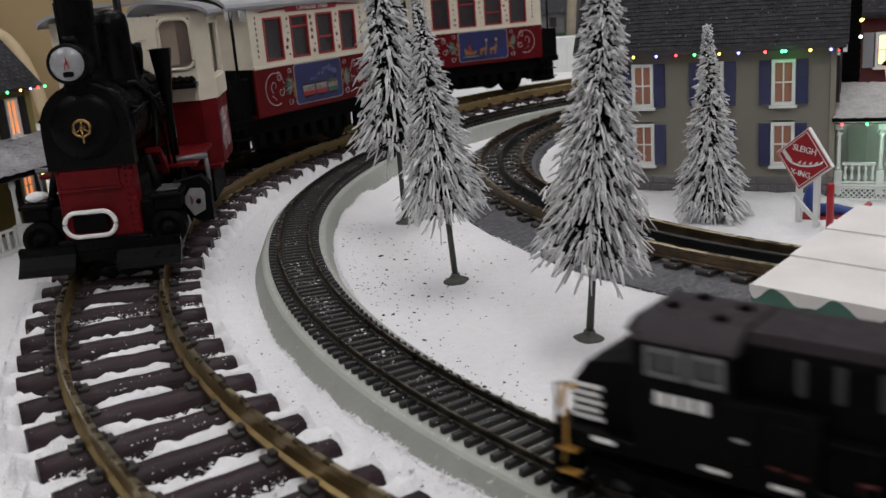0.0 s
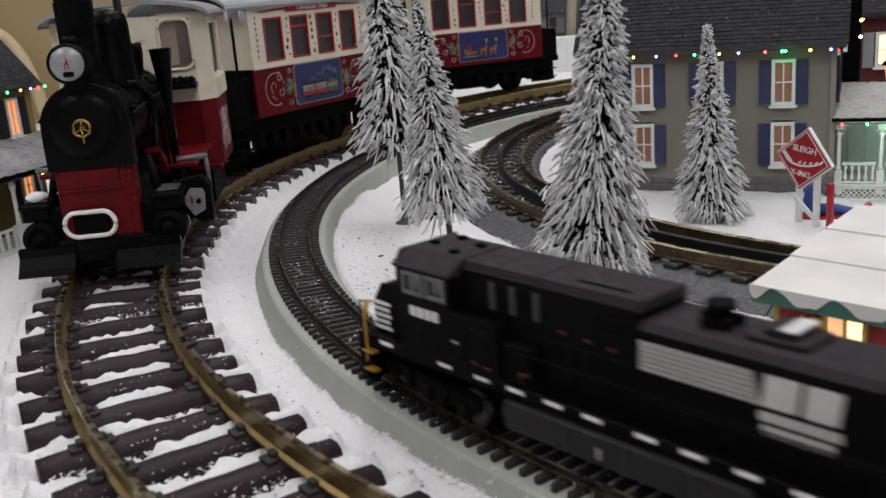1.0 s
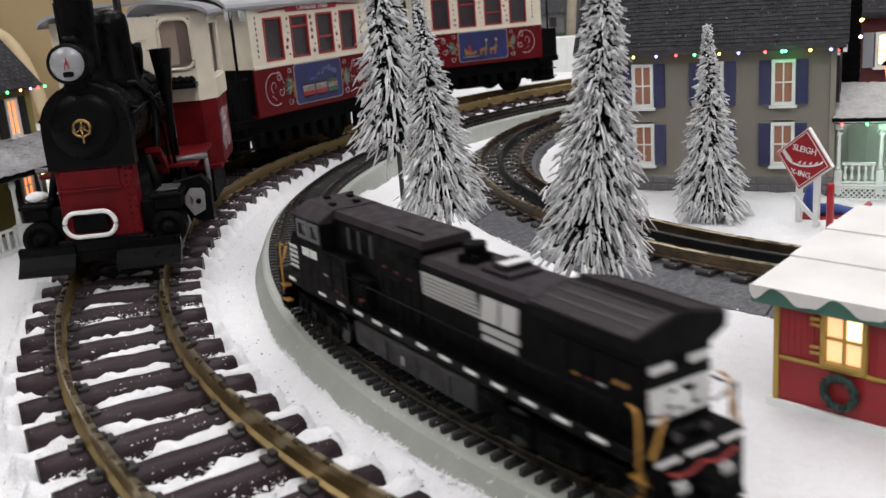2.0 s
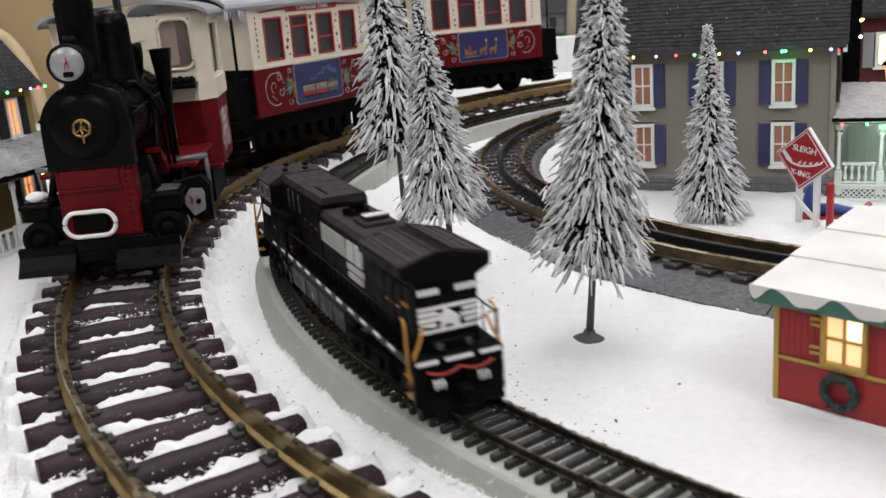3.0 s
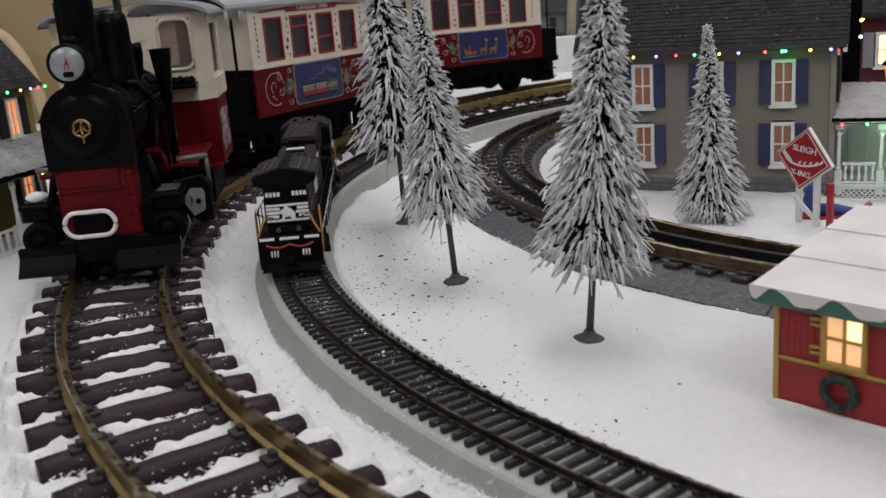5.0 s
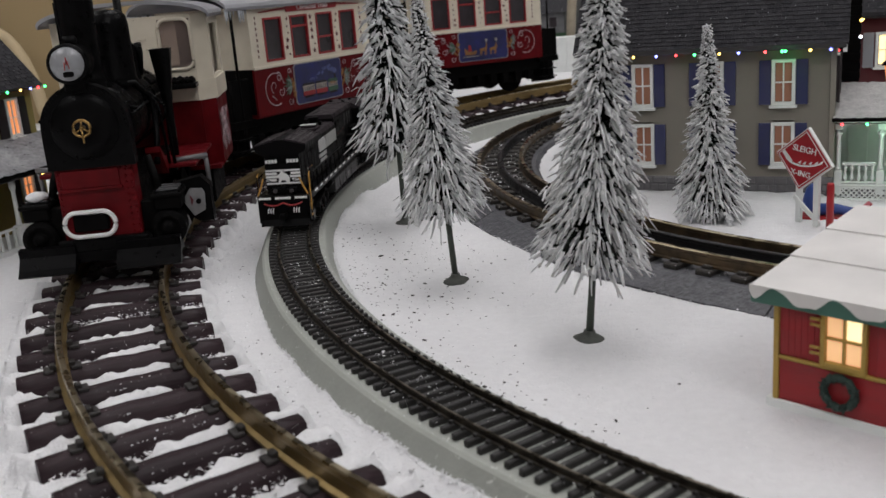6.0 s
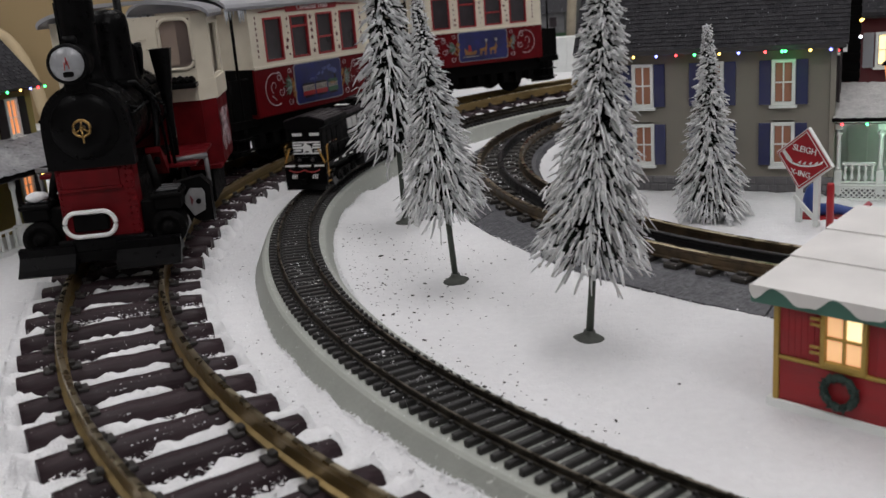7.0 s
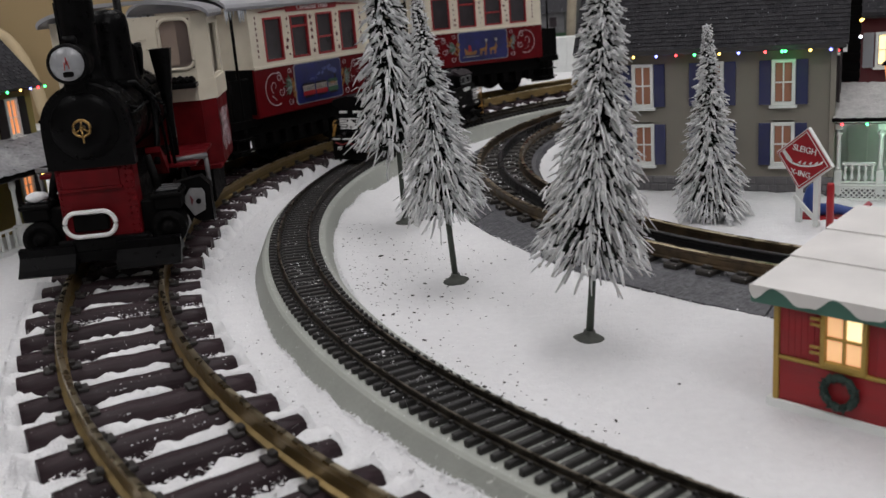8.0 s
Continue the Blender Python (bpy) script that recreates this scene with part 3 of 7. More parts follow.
def shingles(name, parent, x0, x1, origin, slope_deg, length, row, width, thick, seed):
    """Rows of single shingles on a slope that climbs towards +y from origin (y, z)."""
    rnd = random.Random(seed)
    verts, faces = [], []
    cs, sn = math.cos(radians(slope_deg)), math.sin(radians(slope_deg))

    def pt(x, u, h):
        return (x, origin[0] + u * cs - h * sn, origin[1] + u * sn + h * cs)

    rows = int(length / row)
    for r in range(rows):
        x = x0 - (width / 2 if r % 2 else 0)
        while x < x1:
            a, b = max(x, x0), min(x + width * rnd.uniform(0.84, 0.93), x1)
            if b - a > width * 0.1:
                u0, u1 = r * row + rnd.uniform(-0.0001, 0.0001), (r + 1.6) * row
                u1 = min(u1, length)
                k = len(verts)
                h = thick * rnd.uniform(0.8, 1.2)
                verts += [pt(a, u0, 0), pt(b, u0, 0), pt(b, u0, h), pt(a, u0, h), pt(b, u1, h * 0.25), pt(a, u1, h * 0.25)]
                faces += [(k, k + 1, k + 2, k + 3), (k + 3, k + 2, k + 4, k + 5), (k + 1, k + 4, k + 2), (k, k + 3, k + 5)]
            x += width
    me = bpy.data.meshes.new(name)
    me.from_pydata(verts, [], faces)
    me.materials.append(SHINGLE)
    ob = part(name, me, None, parent, "slate-coloured shingles dusted with snow")
    tagged(ob, kind="stuff")
    return ob


def toy_window(parent, x, z0, z1, w, y, pane, frame_mat=PORCHWHITE, rows=2, cols=2):
    """A cased window facing -y with muntins, a sill and panes set back; x is its middle."""
    win = new("window")
    win.parent = parent
    win.matrix_basis = pose(x, y, z0)
    h = z1 - z0
    t = w * 0.15
    bm = bmesh.new()
    for a, b in (((-w / 2, -0.0016, 0), (-w / 2 + t, 0.001, h)), ((w / 2 - t, -0.0016, 0), (w / 2, 0.001, h)), ((-w / 2 + t, -0.0016, h - t), (w / 2 - t, 0.001, h)), ((-w / 2 + t, -0.0016, 0), (w / 2 - t, 0.001, t))):
        box(bm, a, b, 0.0002)
    m = t * 0.42
    for c in range(1, cols):
        xx = -w / 2 + t + (w - 2 * t) * c / cols
        box(bm, (xx - m / 2, -0.0009, t), (xx + m / 2, 0.0008, h - t))
    for r in range(1, rows):
        zz = t + (h - 2 * t) * r / rows
        box(bm, (-w / 2 + t, -0.0010, zz - m / 2), (w / 2 - t, 0.0009, zz + m / 2))
    part("frame", bm, frame_mat, win)
    bm = bmesh.new()
    box(bm, (-w * 0.58, -0.0032, -0.0016), (w * 0.58, 0.001, 0), 0.0002)
    part("sill", bm, frame_mat, win)
    for c in range(cols):
        for r in range(rows):
            cw, ch = (w - 2 * t) / cols, (h - 2 * t) / rows
            bm = bmesh.new()
            box(bm, (-w / 2 + t + c * cw + m * 0.3, 0.0002, t + r * ch + m * 0.3), (-w / 2 + t + (c + 1) * cw - m * 0.3, 0.0006, t + (r + 1) * ch - m * 0.3))
            part("pane", bm, pane, win, "orange-lit pane")
    return win


def toy_shutter(parent, x0, x1, z0, z1, y, material=SHUTTER):
    """One louvred moulding: a board whose face steps like overlapping slats, between two stiles."""
    n = max(4, int((z1 - z0) / 0.0016))
    face = []
    for i in range(n):
        za, zb = z0 + (z1 - z0) * i / n, z0 + (z1 - z0) * (i + 1) / n
        face += [(y - 0.0019, za), (y - 0.0011, zb)]
    bm = bmesh.new()
    prism(bm, face + [(y + 0.0004, z1), (y + 0.0004, z0)], x0, x1, axis="x")
    part("shutter", bm, material, parent, "dark louvred shutter")


def grey_house():
    house = thing("toy_house", "grey clapboard toy house with blue shutters and slate roof", "house", HOUSE)
    L, W = -0.150, 0.085
    cols = (-0.0285, -0.0705, -0.1138)
    rows = ((0.0585, 0.0862), (0.0212, 0.0480))
    holes = [(c - 0.006, c + 0.006, z0, z1) for c in cols for z0, z1 in rows]
    bm = bmesh.new()
    lapped_wall(bm, L, 0.0, 0.0, 0.0142, 0.0935, 0.00176, holes)
    part("front_wall", bm, SIDING, house)
    bm = bmesh.new()
    lapped_wall(bm, 0.0, W, 0.0, 0.0142, 0.0935, 0.00176)
    bmesh.ops.transform(bm, matrix=pose(0, 0, 0, 0, 0, 90), verts=bm.verts)
    prism(bm, [(0.0, 0.0935), (W, 0.0935), (W / 2, 0.150)], -0.003, -0.0005, axis="x")
    part("side_wall", bm, SIDING, house)
    bm = bmesh.new()
    box(bm, (L, W - 0.002, 0.0142), (0, W, 0.0935))
    box(bm, (L, 0.003, 0.0142), (L + 0.002, W - 0.002, 0.0935))
    prism(bm, [(0.0, 0.0935), (W, 0.0935), (W / 2, 0.150)], L, L + 0.002, axis="x")
    part("back_wall", bm, SIDING, house)
    bm = bmesh.new()
    box(bm, (L - 0.001, -0.0015, -0.004), (0.001, W + 0.001, 0.0140), 0.0005)
    rnd = random.Random(8)
    for r in range(3):                                  # courses of field stones
        x = L
        while x < 0:
            w = rnd.uniform(0.004, 0.009)
            z = 0.0005 + r * 0.0045
            box(bm, (x + 0.0003, -0.0022 - rnd.uniform(0, 0.0004), z), (min(x + w, 0.001) - 0.0003, -0.0012, z + 0.0041), 0.0006)
            x += w
    part("foundation", bm, STONE, house, "grey stone foundation")
    bm = bmesh.new()
    for x in (L, 0.0):
        box(bm, (x - 0.0022, -0.0016, 0.0142), (x + 0.0010, 0.0020, 0.0935), 0.0002)
    part("corner_trim", bm, SIDING, house)
    bm = bmesh.new()
    box(bm, (L - 0.006, -0.0085, 0.0925), (0.0065, -0.0070, 0.0950), 0.0002)
    part("fascia", bm, EAVE, house, "dark grey eave board")
    sl = math.degrees(math.atan2(0.150 - 0.0935, W / 2))
    for back in (False, True):
        bm = bmesh.new()
        ln = math.hypot(W / 2 + 0.008, 0.0565 * (W / 2 + 0.008) / (W / 2))
        box(bm, (L - 0.007, 0, -0.0022), (0.0075, ln, 0.0))
        m = pose(0, -0.008, 0.0945, sl) if not back else pose(0, W + 0.008, 0.0945, 0, 0, 180) @ pose(L, 0, 0, sl)
        bmesh.ops.transform(bm, matrix=m, verts=bm.verts)
        part("roof_slope", bm, SHINGLE, house, "slate roof deck")
    shingles("shingles", house, L - 0.007, 0.0075, (-0.008, 0.0947), sl, 0.078, 0.0029, 0.0043, 0.00080, 4)
    bm = bmesh.new()
    for s in (-1, 1):
        prism(bm, [(W / 2 + s * (W / 2 + 0.008), 0.0925), (W / 2, 0.152), (W / 2, 0.1490), (W / 2 + s * (W / 2 + 0.008), 0.0895)], 0.0045, 0.0068, axis="x")
    part("barge_board", bm, PORCHWHITE, house, "white gable edge board")
    for c in cols:
        for z0, z1 in rows:
            toy_window(house, c, z0, z1, 0.0138, -0.0008, PANE_WARM)
            for s in (-1, 1):
                x0, x1 = sorted((c + s * 0.0073, c + s * 0.0140))
                toy_shutter(house, x0, x1, z0 + 0.0006, z1 - 0.0004, -0.0006)
    side = new("side_window")                           # tall shuttered window on the gable wall
    side.parent = house
    side.matrix_basis = pose(0.0006, 0.020, 0, 0, 0, 90)
    for z0, z1 in ((0.0585, 0.0862),):
        bm = bmesh.new()
        box(bm, (-0.0065, -0.0016, z0), (0.0065, 0.0006, z1), 0.0003)
        part("frame", bm, PORCHWHITE, side)
        toy_shutter(side, -0.0145, -0.0072, z0, z1, -0.0006, DARK_SHUTTER)
        toy_shutter(side, 0.0072, 0.0145, z0, z1, -0.0006, DARK_SHUTTER)


def light_string(label, pts, bulbs, m, sag=0.0):
    """A wire with small glowing bulbs: pts along the wire, bulbs of (share of the way, colour)."""
    st = thing("light_string", label, "light string", m, "light strings")
    pts = [Vector(p) for p in pts]
    lens = [0]
    for a, b in zip(pts, pts[1:]):
        lens.append(lens[-1] + (b - a).length)

    def along(f):
        d = f * lens[-1]
        for i in range(len(pts) - 1):
            if d <= lens[i + 1] or i == len(pts) - 2:
                return pts[i].lerp(pts[i + 1], (d - lens[i]) / max(1e-6, lens[i + 1] - lens[i]))

    bm = bmesh.new()
    n = 24
    tube(bm, [along(i / n) + Vector((0, 0, -sag * abs(math.sin(i * 1.3)))) for i in range(n + 1)], 0.00035, 5)
    part("wire", bm, WIRE, st)
    for f, c in bulbs:
        bm = bmesh.new()
        bmesh.ops.create_icosphere(bm, subdivisions=2, radius=0.0009, matrix=Matrix.Translation(along(f) + Vector((0, -0.0006, -0.0010))))
        part("bulb", bm, BULBS[c], st, "glowing %s bulb" % c)
    return st


grey_house()
light_string("coloured bulbs on black wire along the house's eave", [(-0.150, -0.0092, 0.0925), (0.006, -0.0092, 0.0925)],
             [(0.209, "yellow"), (0.300, "blue"), (0.378, "red"), (0.450, "green"), (0.545, "yellow"), (0.617, "blue"), (0.715, "red"), (0.776, "green"), (0.788, "green"), (0.877, "yellow"), (0.949, "blue")], HOUSE)
bulb_glow = bpy.data.lights.new("bulb_glow", "POINT")
bulb_glow.energy, bulb_glow.color, bulb_glow.shadow_soft_size = 0.0011, (0.10, 1.0, 0.30), 0.0012
new("bulb_glow", bulb_glow).matrix_world = HOUSE @ pose(-0.0268, -0.0125, 0.0905)


# ---- the white porch at the house's end ----
def porch():
    m = HOUSE @ pose(0.0035, 0.004, 0)
    pc = thing("porch", "white turned porch with snowy roof and lattice skirt", "porch", m)
    for x in (0.0, 0.0235, 0.058):
        bm = bmesh.new()
        box(bm, (x - 0.0022, -0.0022, 0.003), (x + 0.0022, 0.0022, 0.0175), 0.0003)
        lathe(bm, [(0.0015, 0.0175), (0.0019, 0.019), (0.0012, 0.021), (0.0014, 0.030), (0.0012, 0.038), (0.0021, 0.0395), (0.0021, 0.0408), (0.0013, 0.0412), (0.0013, 0.0425)], 12, pose(x, 0, 0))
        box(bm, (x - 0.0022, -0.0022, 0.0425), (x + 0.0022, 0.0022, 0.0480), 0.0003)
        part("post", bm, PORCHWHITE, pc)
    bm = bmesh.new()
    for x0, x1 in ((0.0022, 0.0213), (0.0257, 0.0558)):
        mid, half = (x0 + x1) / 2, (x1 - x0) / 2
        prism(bm, [(x0, 0.0470)] + [(x1, 0.0470), (x1, 0.0405)] + [(mid + half * math.cos(t * math.pi / 10) * 0.96, 0.0405 + 0.0052 * math.sin(t * math.pi / 10)) for t in range(0, 11)] + [(x0, 0.0405)], -0.0008, 0.0008)
    part("arch_board", bm, PORCHWHITE, pc, "arched white valance")
    for x0, x1 in ((0.0022, 0.0213), (0.0257, 0.0558)):
        bm = bmesh.new()
        box(bm, (x0, -0.0012, 0.0205), (x1, 0.0012, 0.0222), 0.0003)
        box(bm, (x0, -0.0009, 0.0095), (x1, 0.0009, 0.0107), 0.0002)
        part("handrail", bm, PORCHWHITE, pc)
        n = int((x1 - x0) / 0.0036)
        for i in range(n):
            bm = bmesh.new()
            lathe(bm, [(0.0006, 0.0107), (0.0013, 0.0130), (0.0007, 0.0150), (0.0006, 0.0180), (0.0011, 0.0190), (0.0007, 0.0205)], 8, pose(x0 + (i + 0.5) * (x1 - x0) / n, 0, 0))
            part("baluster", bm, PORCHWHITE, pc)
    bm = bmesh.new()
    box(bm, (-0.002, -0.003, 0.0078), (0.062, 0.040, 0.0092), 0.0003)
    part("deck", bm, PORCHWHITE, pc)
    bm = bmesh.new()
    box(bm, (-0.002, 0.0385, 0.0092), (0.062, 0.0400, 0.0600))
    for x in (0.010, 0.030, 0.050):
        box(bm, (x - 0.006, 0.0376, 0.0120), (x + 0.006, 0.0386, 0.0440), 0.0003)
    part("rear_wall", bm, PORCHWHITE, pc, "white panelled rear wall")
    bm = bmesh.new()
    for i in range(24):                                 # crossed lattice strips
        for s in (-1, 1):
            mm = pose(-0.001 + i * 0.0030, -0.0018 - 0.0005 * (s > 0), 0.0038, 0, 45 * s, 0)
            box(bm, (-0.0004, -0.0002, -0.0052), (0.0004, 0.0002, 0.0052), 0, mm)
    box(bm, (-0.002, -0.0026, 0.0066), (0.062, -0.0010, 0.0078))
    box(bm, (-0.002, -0.0026, -0.002), (0.062, -0.0010, 0.0006))
    part("lattice_skirt", bm, PORCHWHITE, pc, "white diagonal lattice")
    bm = bmesh.new()
    prism(bm, [(-0.0075, 0.0480), (-0.0075, 0.0500), (0.040, 0.0640), (0.040, 0.0615)], -0.004, 0.066, axis="x")
    part("roof", bm, BLACK_DULL, pc, "dark porch roof edge")
    bm = bmesh.new()
    n1, n2 = 34, 24
    g = [[bm.verts.new((-0.0035 + 0.069 * i / n1, -0.0072 + 0.047 * j / n2, 0.0503 + 0.0140 * j / n2 + (0.0016 if 0 < i < n1 and 0 < j else 0.0) + 0.0010 * noise.noise(Vector((i * 0.6, j * 0.6, 3))))) for j in range(n2 + 1)] for i in range(n1 + 1)]
    for i in range(n1):
        for j in range(n2):
            bm.faces.new((g[i][j], g[i + 1][j], g[i + 1][j + 1], g[i][j + 1])).smooth = True
    part("snow_cover", bm, PORCH_SNOW, pc, "rough snow with dim light put into its grey")
    bm = bmesh.new()
    lathe(bm, [(0.0012, 0.0480), (0.0022, 0.0465), (0.0022, 0.0445), (0.0010, 0.0435)], 12, pose(0.030, 0.012, 0))
    part("porch_lamp", bm, BULBS["green"], pc, "small glowing green porch lamp")
    glow_lamp = bpy.data.lights.new("porch_lamp_light", "POINT")
    glow_lamp.energy, glow_lamp.color, glow_lamp.shadow_soft_size = 0.0045, (0.50, 1.0, 0.66), 0.004
    new("porch_lamp_light", glow_lamp).matrix_world = m @ pose(0.030, -0.010, 0.040)
    light_string("coloured bulbs on black wire along the porch eave", [(-0.002, -0.0088, 0.0478), (0.060, -0.0088, 0.0478)], [(0.06, "red"), (0.28, "green"), (0.62, "yellow"), (0.85, "blue")], m, 0.0008)


porch()


# ---- the dark red house behind ----
def red_house():
    m = pose(0.3170, 0.7450, 0, 0, 0, -24)
    house = thing("toy_house", "dark red clapboard toy house with lit windows", "house", m)
    bm = bmesh.new()
    lapped_wall(bm, 0.0, 0.16, 0.0, 0.0, 0.098, 0.0014, [(0.0225, 0.0345, 0.060, 0.086), (0.0225, 0.0345, 0.020, 0.046)])
    box(bm, (0.0, 0.003, 0), (0.002, 0.08, 0.098))
    box(bm, (0.0, 0.08, 0), (0.16, 0.082, 0.098))
    part("wall", bm, BARN_RED, house)
    bm = bmesh.new()
    box(bm, (-0.004, -0.006, 0.0975), (0.165, -0.0045, 0.1005))
    prism(bm, [(-0.007, 0.0985), (0.04, 0.150), (0.087, 0.0985), (0.087, 0.1005), (0.04, 0.153), (-0.007, 0.1005)], -0.004, 0.165, axis="x")
    part("roof", bm, SHINGLE, house, "dark shingled roof")
    shingles("shingles", house, -0.004, 0.165, (-0.007, 0.1008), 47.5, 0.066, 0.0032, 0.005, 0.0005, 9)
    for z0, z1 in ((0.060, 0.086), (0.020, 0.046)):
        toy_window(house, 0.0285, z0, z1, 0.0150, -0.0008, PANE_LAMP if z0 > 0.05 else PANE_WARM)
        toy_shutter(house, 0.0125, 0.0200, z0, z1, -0.0006, GREY_ROOF)
    light_string("coloured bulbs on black wire along the red house's eave", [(0.0, -0.0075, 0.0975), (0.15, -0.0075, 0.0975)], [(0.08, "yellow"), (0.2, "white"), (0.32, "green"), (0.45, "red"), (0.6, "yellow")], m, 0.0006)


def chimney():
    """A dark chimney on the house's gable wall, wrapped with bulbs."""
    house = next(o for o in scene.objects if o.name == "toy_house")
    bm = bmesh.new()
    box(bm, (0.0010, 0.0440, 0.0660), (0.0130, 0.0560, 0.1500), 0.0006)
    stack = part("chimney", bm, BLACK_DULL, house, "dark square chimney wrapped with bulbs")
    for i in range(14):
        bm = bmesh.new()
        box(bm, (0.0007, 0.0437, 0.0680 + i * 0.0058), (0.0133, 0.0563, 0.0724 + i * 0.0058), 0.0003)
        part("brick_course", bm, BLACK_DULL, stack)
    for x, z, c in ((0.0020, 0.1145, "yellow"), (0.0010, 0.100, "green"), (0.0130, 0.094, "white"), (0.0130, 0.104, "yellow"), (0.0005, 0.086, "red")):
        bm = bmesh.new()
        bmesh.ops.create_icosphere(bm, subdivisions=2, radius=0.0010, matrix=Matrix.Translation((x, 0.0432, z)))
        part("bulb", bm, BULBS[c], stack, "glowing %s bulb" % c)


red_house()
chimney()


def street_lamp():
    lamp = thing("street_lamp", "black toy street lamp with a glowing lantern", "street lamp", pose(0.2960, 0.6250, 0))
    bm = bmesh.new()
    lathe(bm, [(0.005, -0.001), (0.0045, 0.003), (0.0016, 0.006), (0.0012, 0.060), (0.003, 0.063)], 12)
    part("pole", bm, BLACK, lamp)
    bm = bmesh.new()
    lathe(bm, [(0.0025, 0.063), (0.0042, 0.073), (0.0040, 0.0735)], 8)
    part("lantern", bm, PANE_ORANGE, lamp, "glowing lantern glass")
    bm = bmesh.new()
    lathe(bm, [(0.0060, 0.0735), (0.0058, 0.0745), (0.0012, 0.078), (0.0005, 0.080)], 8)
    part("cap", bm, BLACK, lamp)
    bm = bmesh.new()                                    # evergreen bow tied under the lantern
    rnd = random.Random(2)
    for i in range(60):
        a, b = rnd.uniform(0, math.tau), rnd.uniform(-0.8, 0.8)
        p = Vector((0.0045 * math.cos(a), 0.0045 * math.sin(a), 0.052 + 0.010 * b))
        tube(bm, [p, p + Vector((math.cos(a) * 0.004, math.sin(a) * 0.004, rnd.uniform(-0.003, 0.001)))], [0.0012, 0.0004], 5)
    part("garland", bm, NEEDLE, lamp, "dark evergreen bunch")


street_lamp()


# ---- the snowy market booth ----
BOOTH = pose(0.1064, 0.3010, 0, 0, 0, -48.78)


def booth():
    b = thing("market_booth", "red toy booth with gold trim and snowy roof", "booth", BOOTH)
    D = 0.064
    bm = bmesh.new()
    box(bm, (-0.0010, -0.0010, -0.003), (0.0950, D + 0.001, 0.0024), 0.0003)
    part("plinth", bm, PORCHWHITE, b, "white plinth board")
    wx0, wx1, wz0, wz1 = 0.0184, 0.0322, 0.0190, 0.0366
    bm = bmesh.new()
    for a, c in (((0.0026, 0.0, 0.0024), (wx0, 0.0022, 0.0400)), ((wx1, 0.0, 0.0024), (0.0930, 0.0022, 0.0400)), ((wx0, 0.0, 0.0024), (wx1, 0.0022, wz0)), ((wx0, 0.0, wz1), (wx1, 0.0022, 0.0400))):
        box(bm, a, c)
    for xa, xb, za, zb in ((0.0036, wx0 - 0.0012, 0.0188, 0.0398), (0.0036, 0.0920, 0.0034, 0.0170), (0.0356, 0.0920, 0.0188, 0.0398)):
        box(bm, (xa, -0.0004, za), (xb, 0.0002, zb), 0.0002)
    for i in range(6):                                  # fine upright grooves of the shutter
        box(bm, (0.0048 + i * 0.0022, -0.0006, 0.0192), (0.0067 + i * 0.0022, -0.0003, 0.0394), 0.0001)
    box(bm, (0.0026, 0.0022, 0.0024), (0.0046, D, 0.0400))
    box(bm, (0.0026, D - 0.002, 0.0024), (0.0930, D, 0.0400))
    part("wall", bm, BOOTH_RED, b, "red planked wall")
    bm = bmesh.new()
    box(bm, (0.0015, -0.0011, 0.0024), (0.0034, 0.0020, 0.0400), 0.0003)
    part("corner_post", bm, BOOTH_GOLD, b, "gold corner post")
    bm = bmesh.new()
    box(bm, (0.0034, -0.0011, 0.0172), (0.0920, 0.0004, 0.0184), 0.0002)
    part("belt", bm, BOOTH_GOLD, b, "gold belt moulding")
    bm = bmesh.new()
    for a, c in (((wx0 - 0.0006, -0.0016, wz0 - 0.0006), (wx0 + 0.0010, 0.0016, wz1)), ((wx1 - 0.0010, -0.0016, wz0 - 0.0006), (wx1 + 0.0006, 0.0016, wz1)), ((wx0 + 0.001, -0.0016, wz0 - 0.0006), (wx1 - 0.001, 0.0016, wz0 + 0.0010)), ((wx0 + 0.001, -0.0016, wz1 - 0.0012), (wx1 - 0.001, 0.0016, wz1))):
        box(bm, a, c, 0.0002)
    win = part("window", bm, BOOTH_GOLD, b, "gold-framed lit window")
    mx, mz = (wx0 + wx1) / 2, (wz0 + wz1) / 2
    bm = bmesh.new()
    box(bm, (mx - 0.0004, -0.0009, wz0 + 0.001), (mx + 0.0004, 0.0010, wz1 - 0.0012))
    box(bm, (wx0 + 0.001, -0.0008, mz - 0.0004), (wx1 - 0.001, 0.0009, mz + 0.0004))
    part("muntin", bm, BOOTH_GOLD, win)
    for i, (xa, xb) in enumerate(((wx0 + 0.001, mx - 0.0004), (mx + 0.0004, wx1 - 0.001))):
        for za, zb in ((wz0 + 0.001, mz - 0.0004), (mz + 0.0004, wz1 - 0.0012)):
            bm = bmesh.new()
            box(bm, (xa, 0.0003, za), (xb, 0.0007, zb))
            part("pane", bm, PANE_BOOTH[1 if i and za > mz else 0], win, "glowing warm pane")
    for z in (0.0225, 0.0245, 0.0320, 0.0340):
        bm = bmesh.new()
        tube(bm, [(wx0 - 0.0034, -0.0022, z), (wx0 - 0.0004, -0.0022, z)], 0.00055, 8)
        part("hinge", bm, BOOTH_GOLD, b, "gold shutter hinge")
    bm = bmesh.new()
    rnd = random.Random(4)
    pts = [(0.0250 + 0.0050 * math.cos(a * math.tau / 40), -0.0022 + rnd.uniform(-0.0002, 0.0002), 0.0110 + 0.0050 * math.sin(a * math.tau / 40)) for a in range(40)]
    tube(bm, pts, [0.0013 + rnd.uniform(-0.0002, 0.0003) for _ in pts], 7, closed=True)
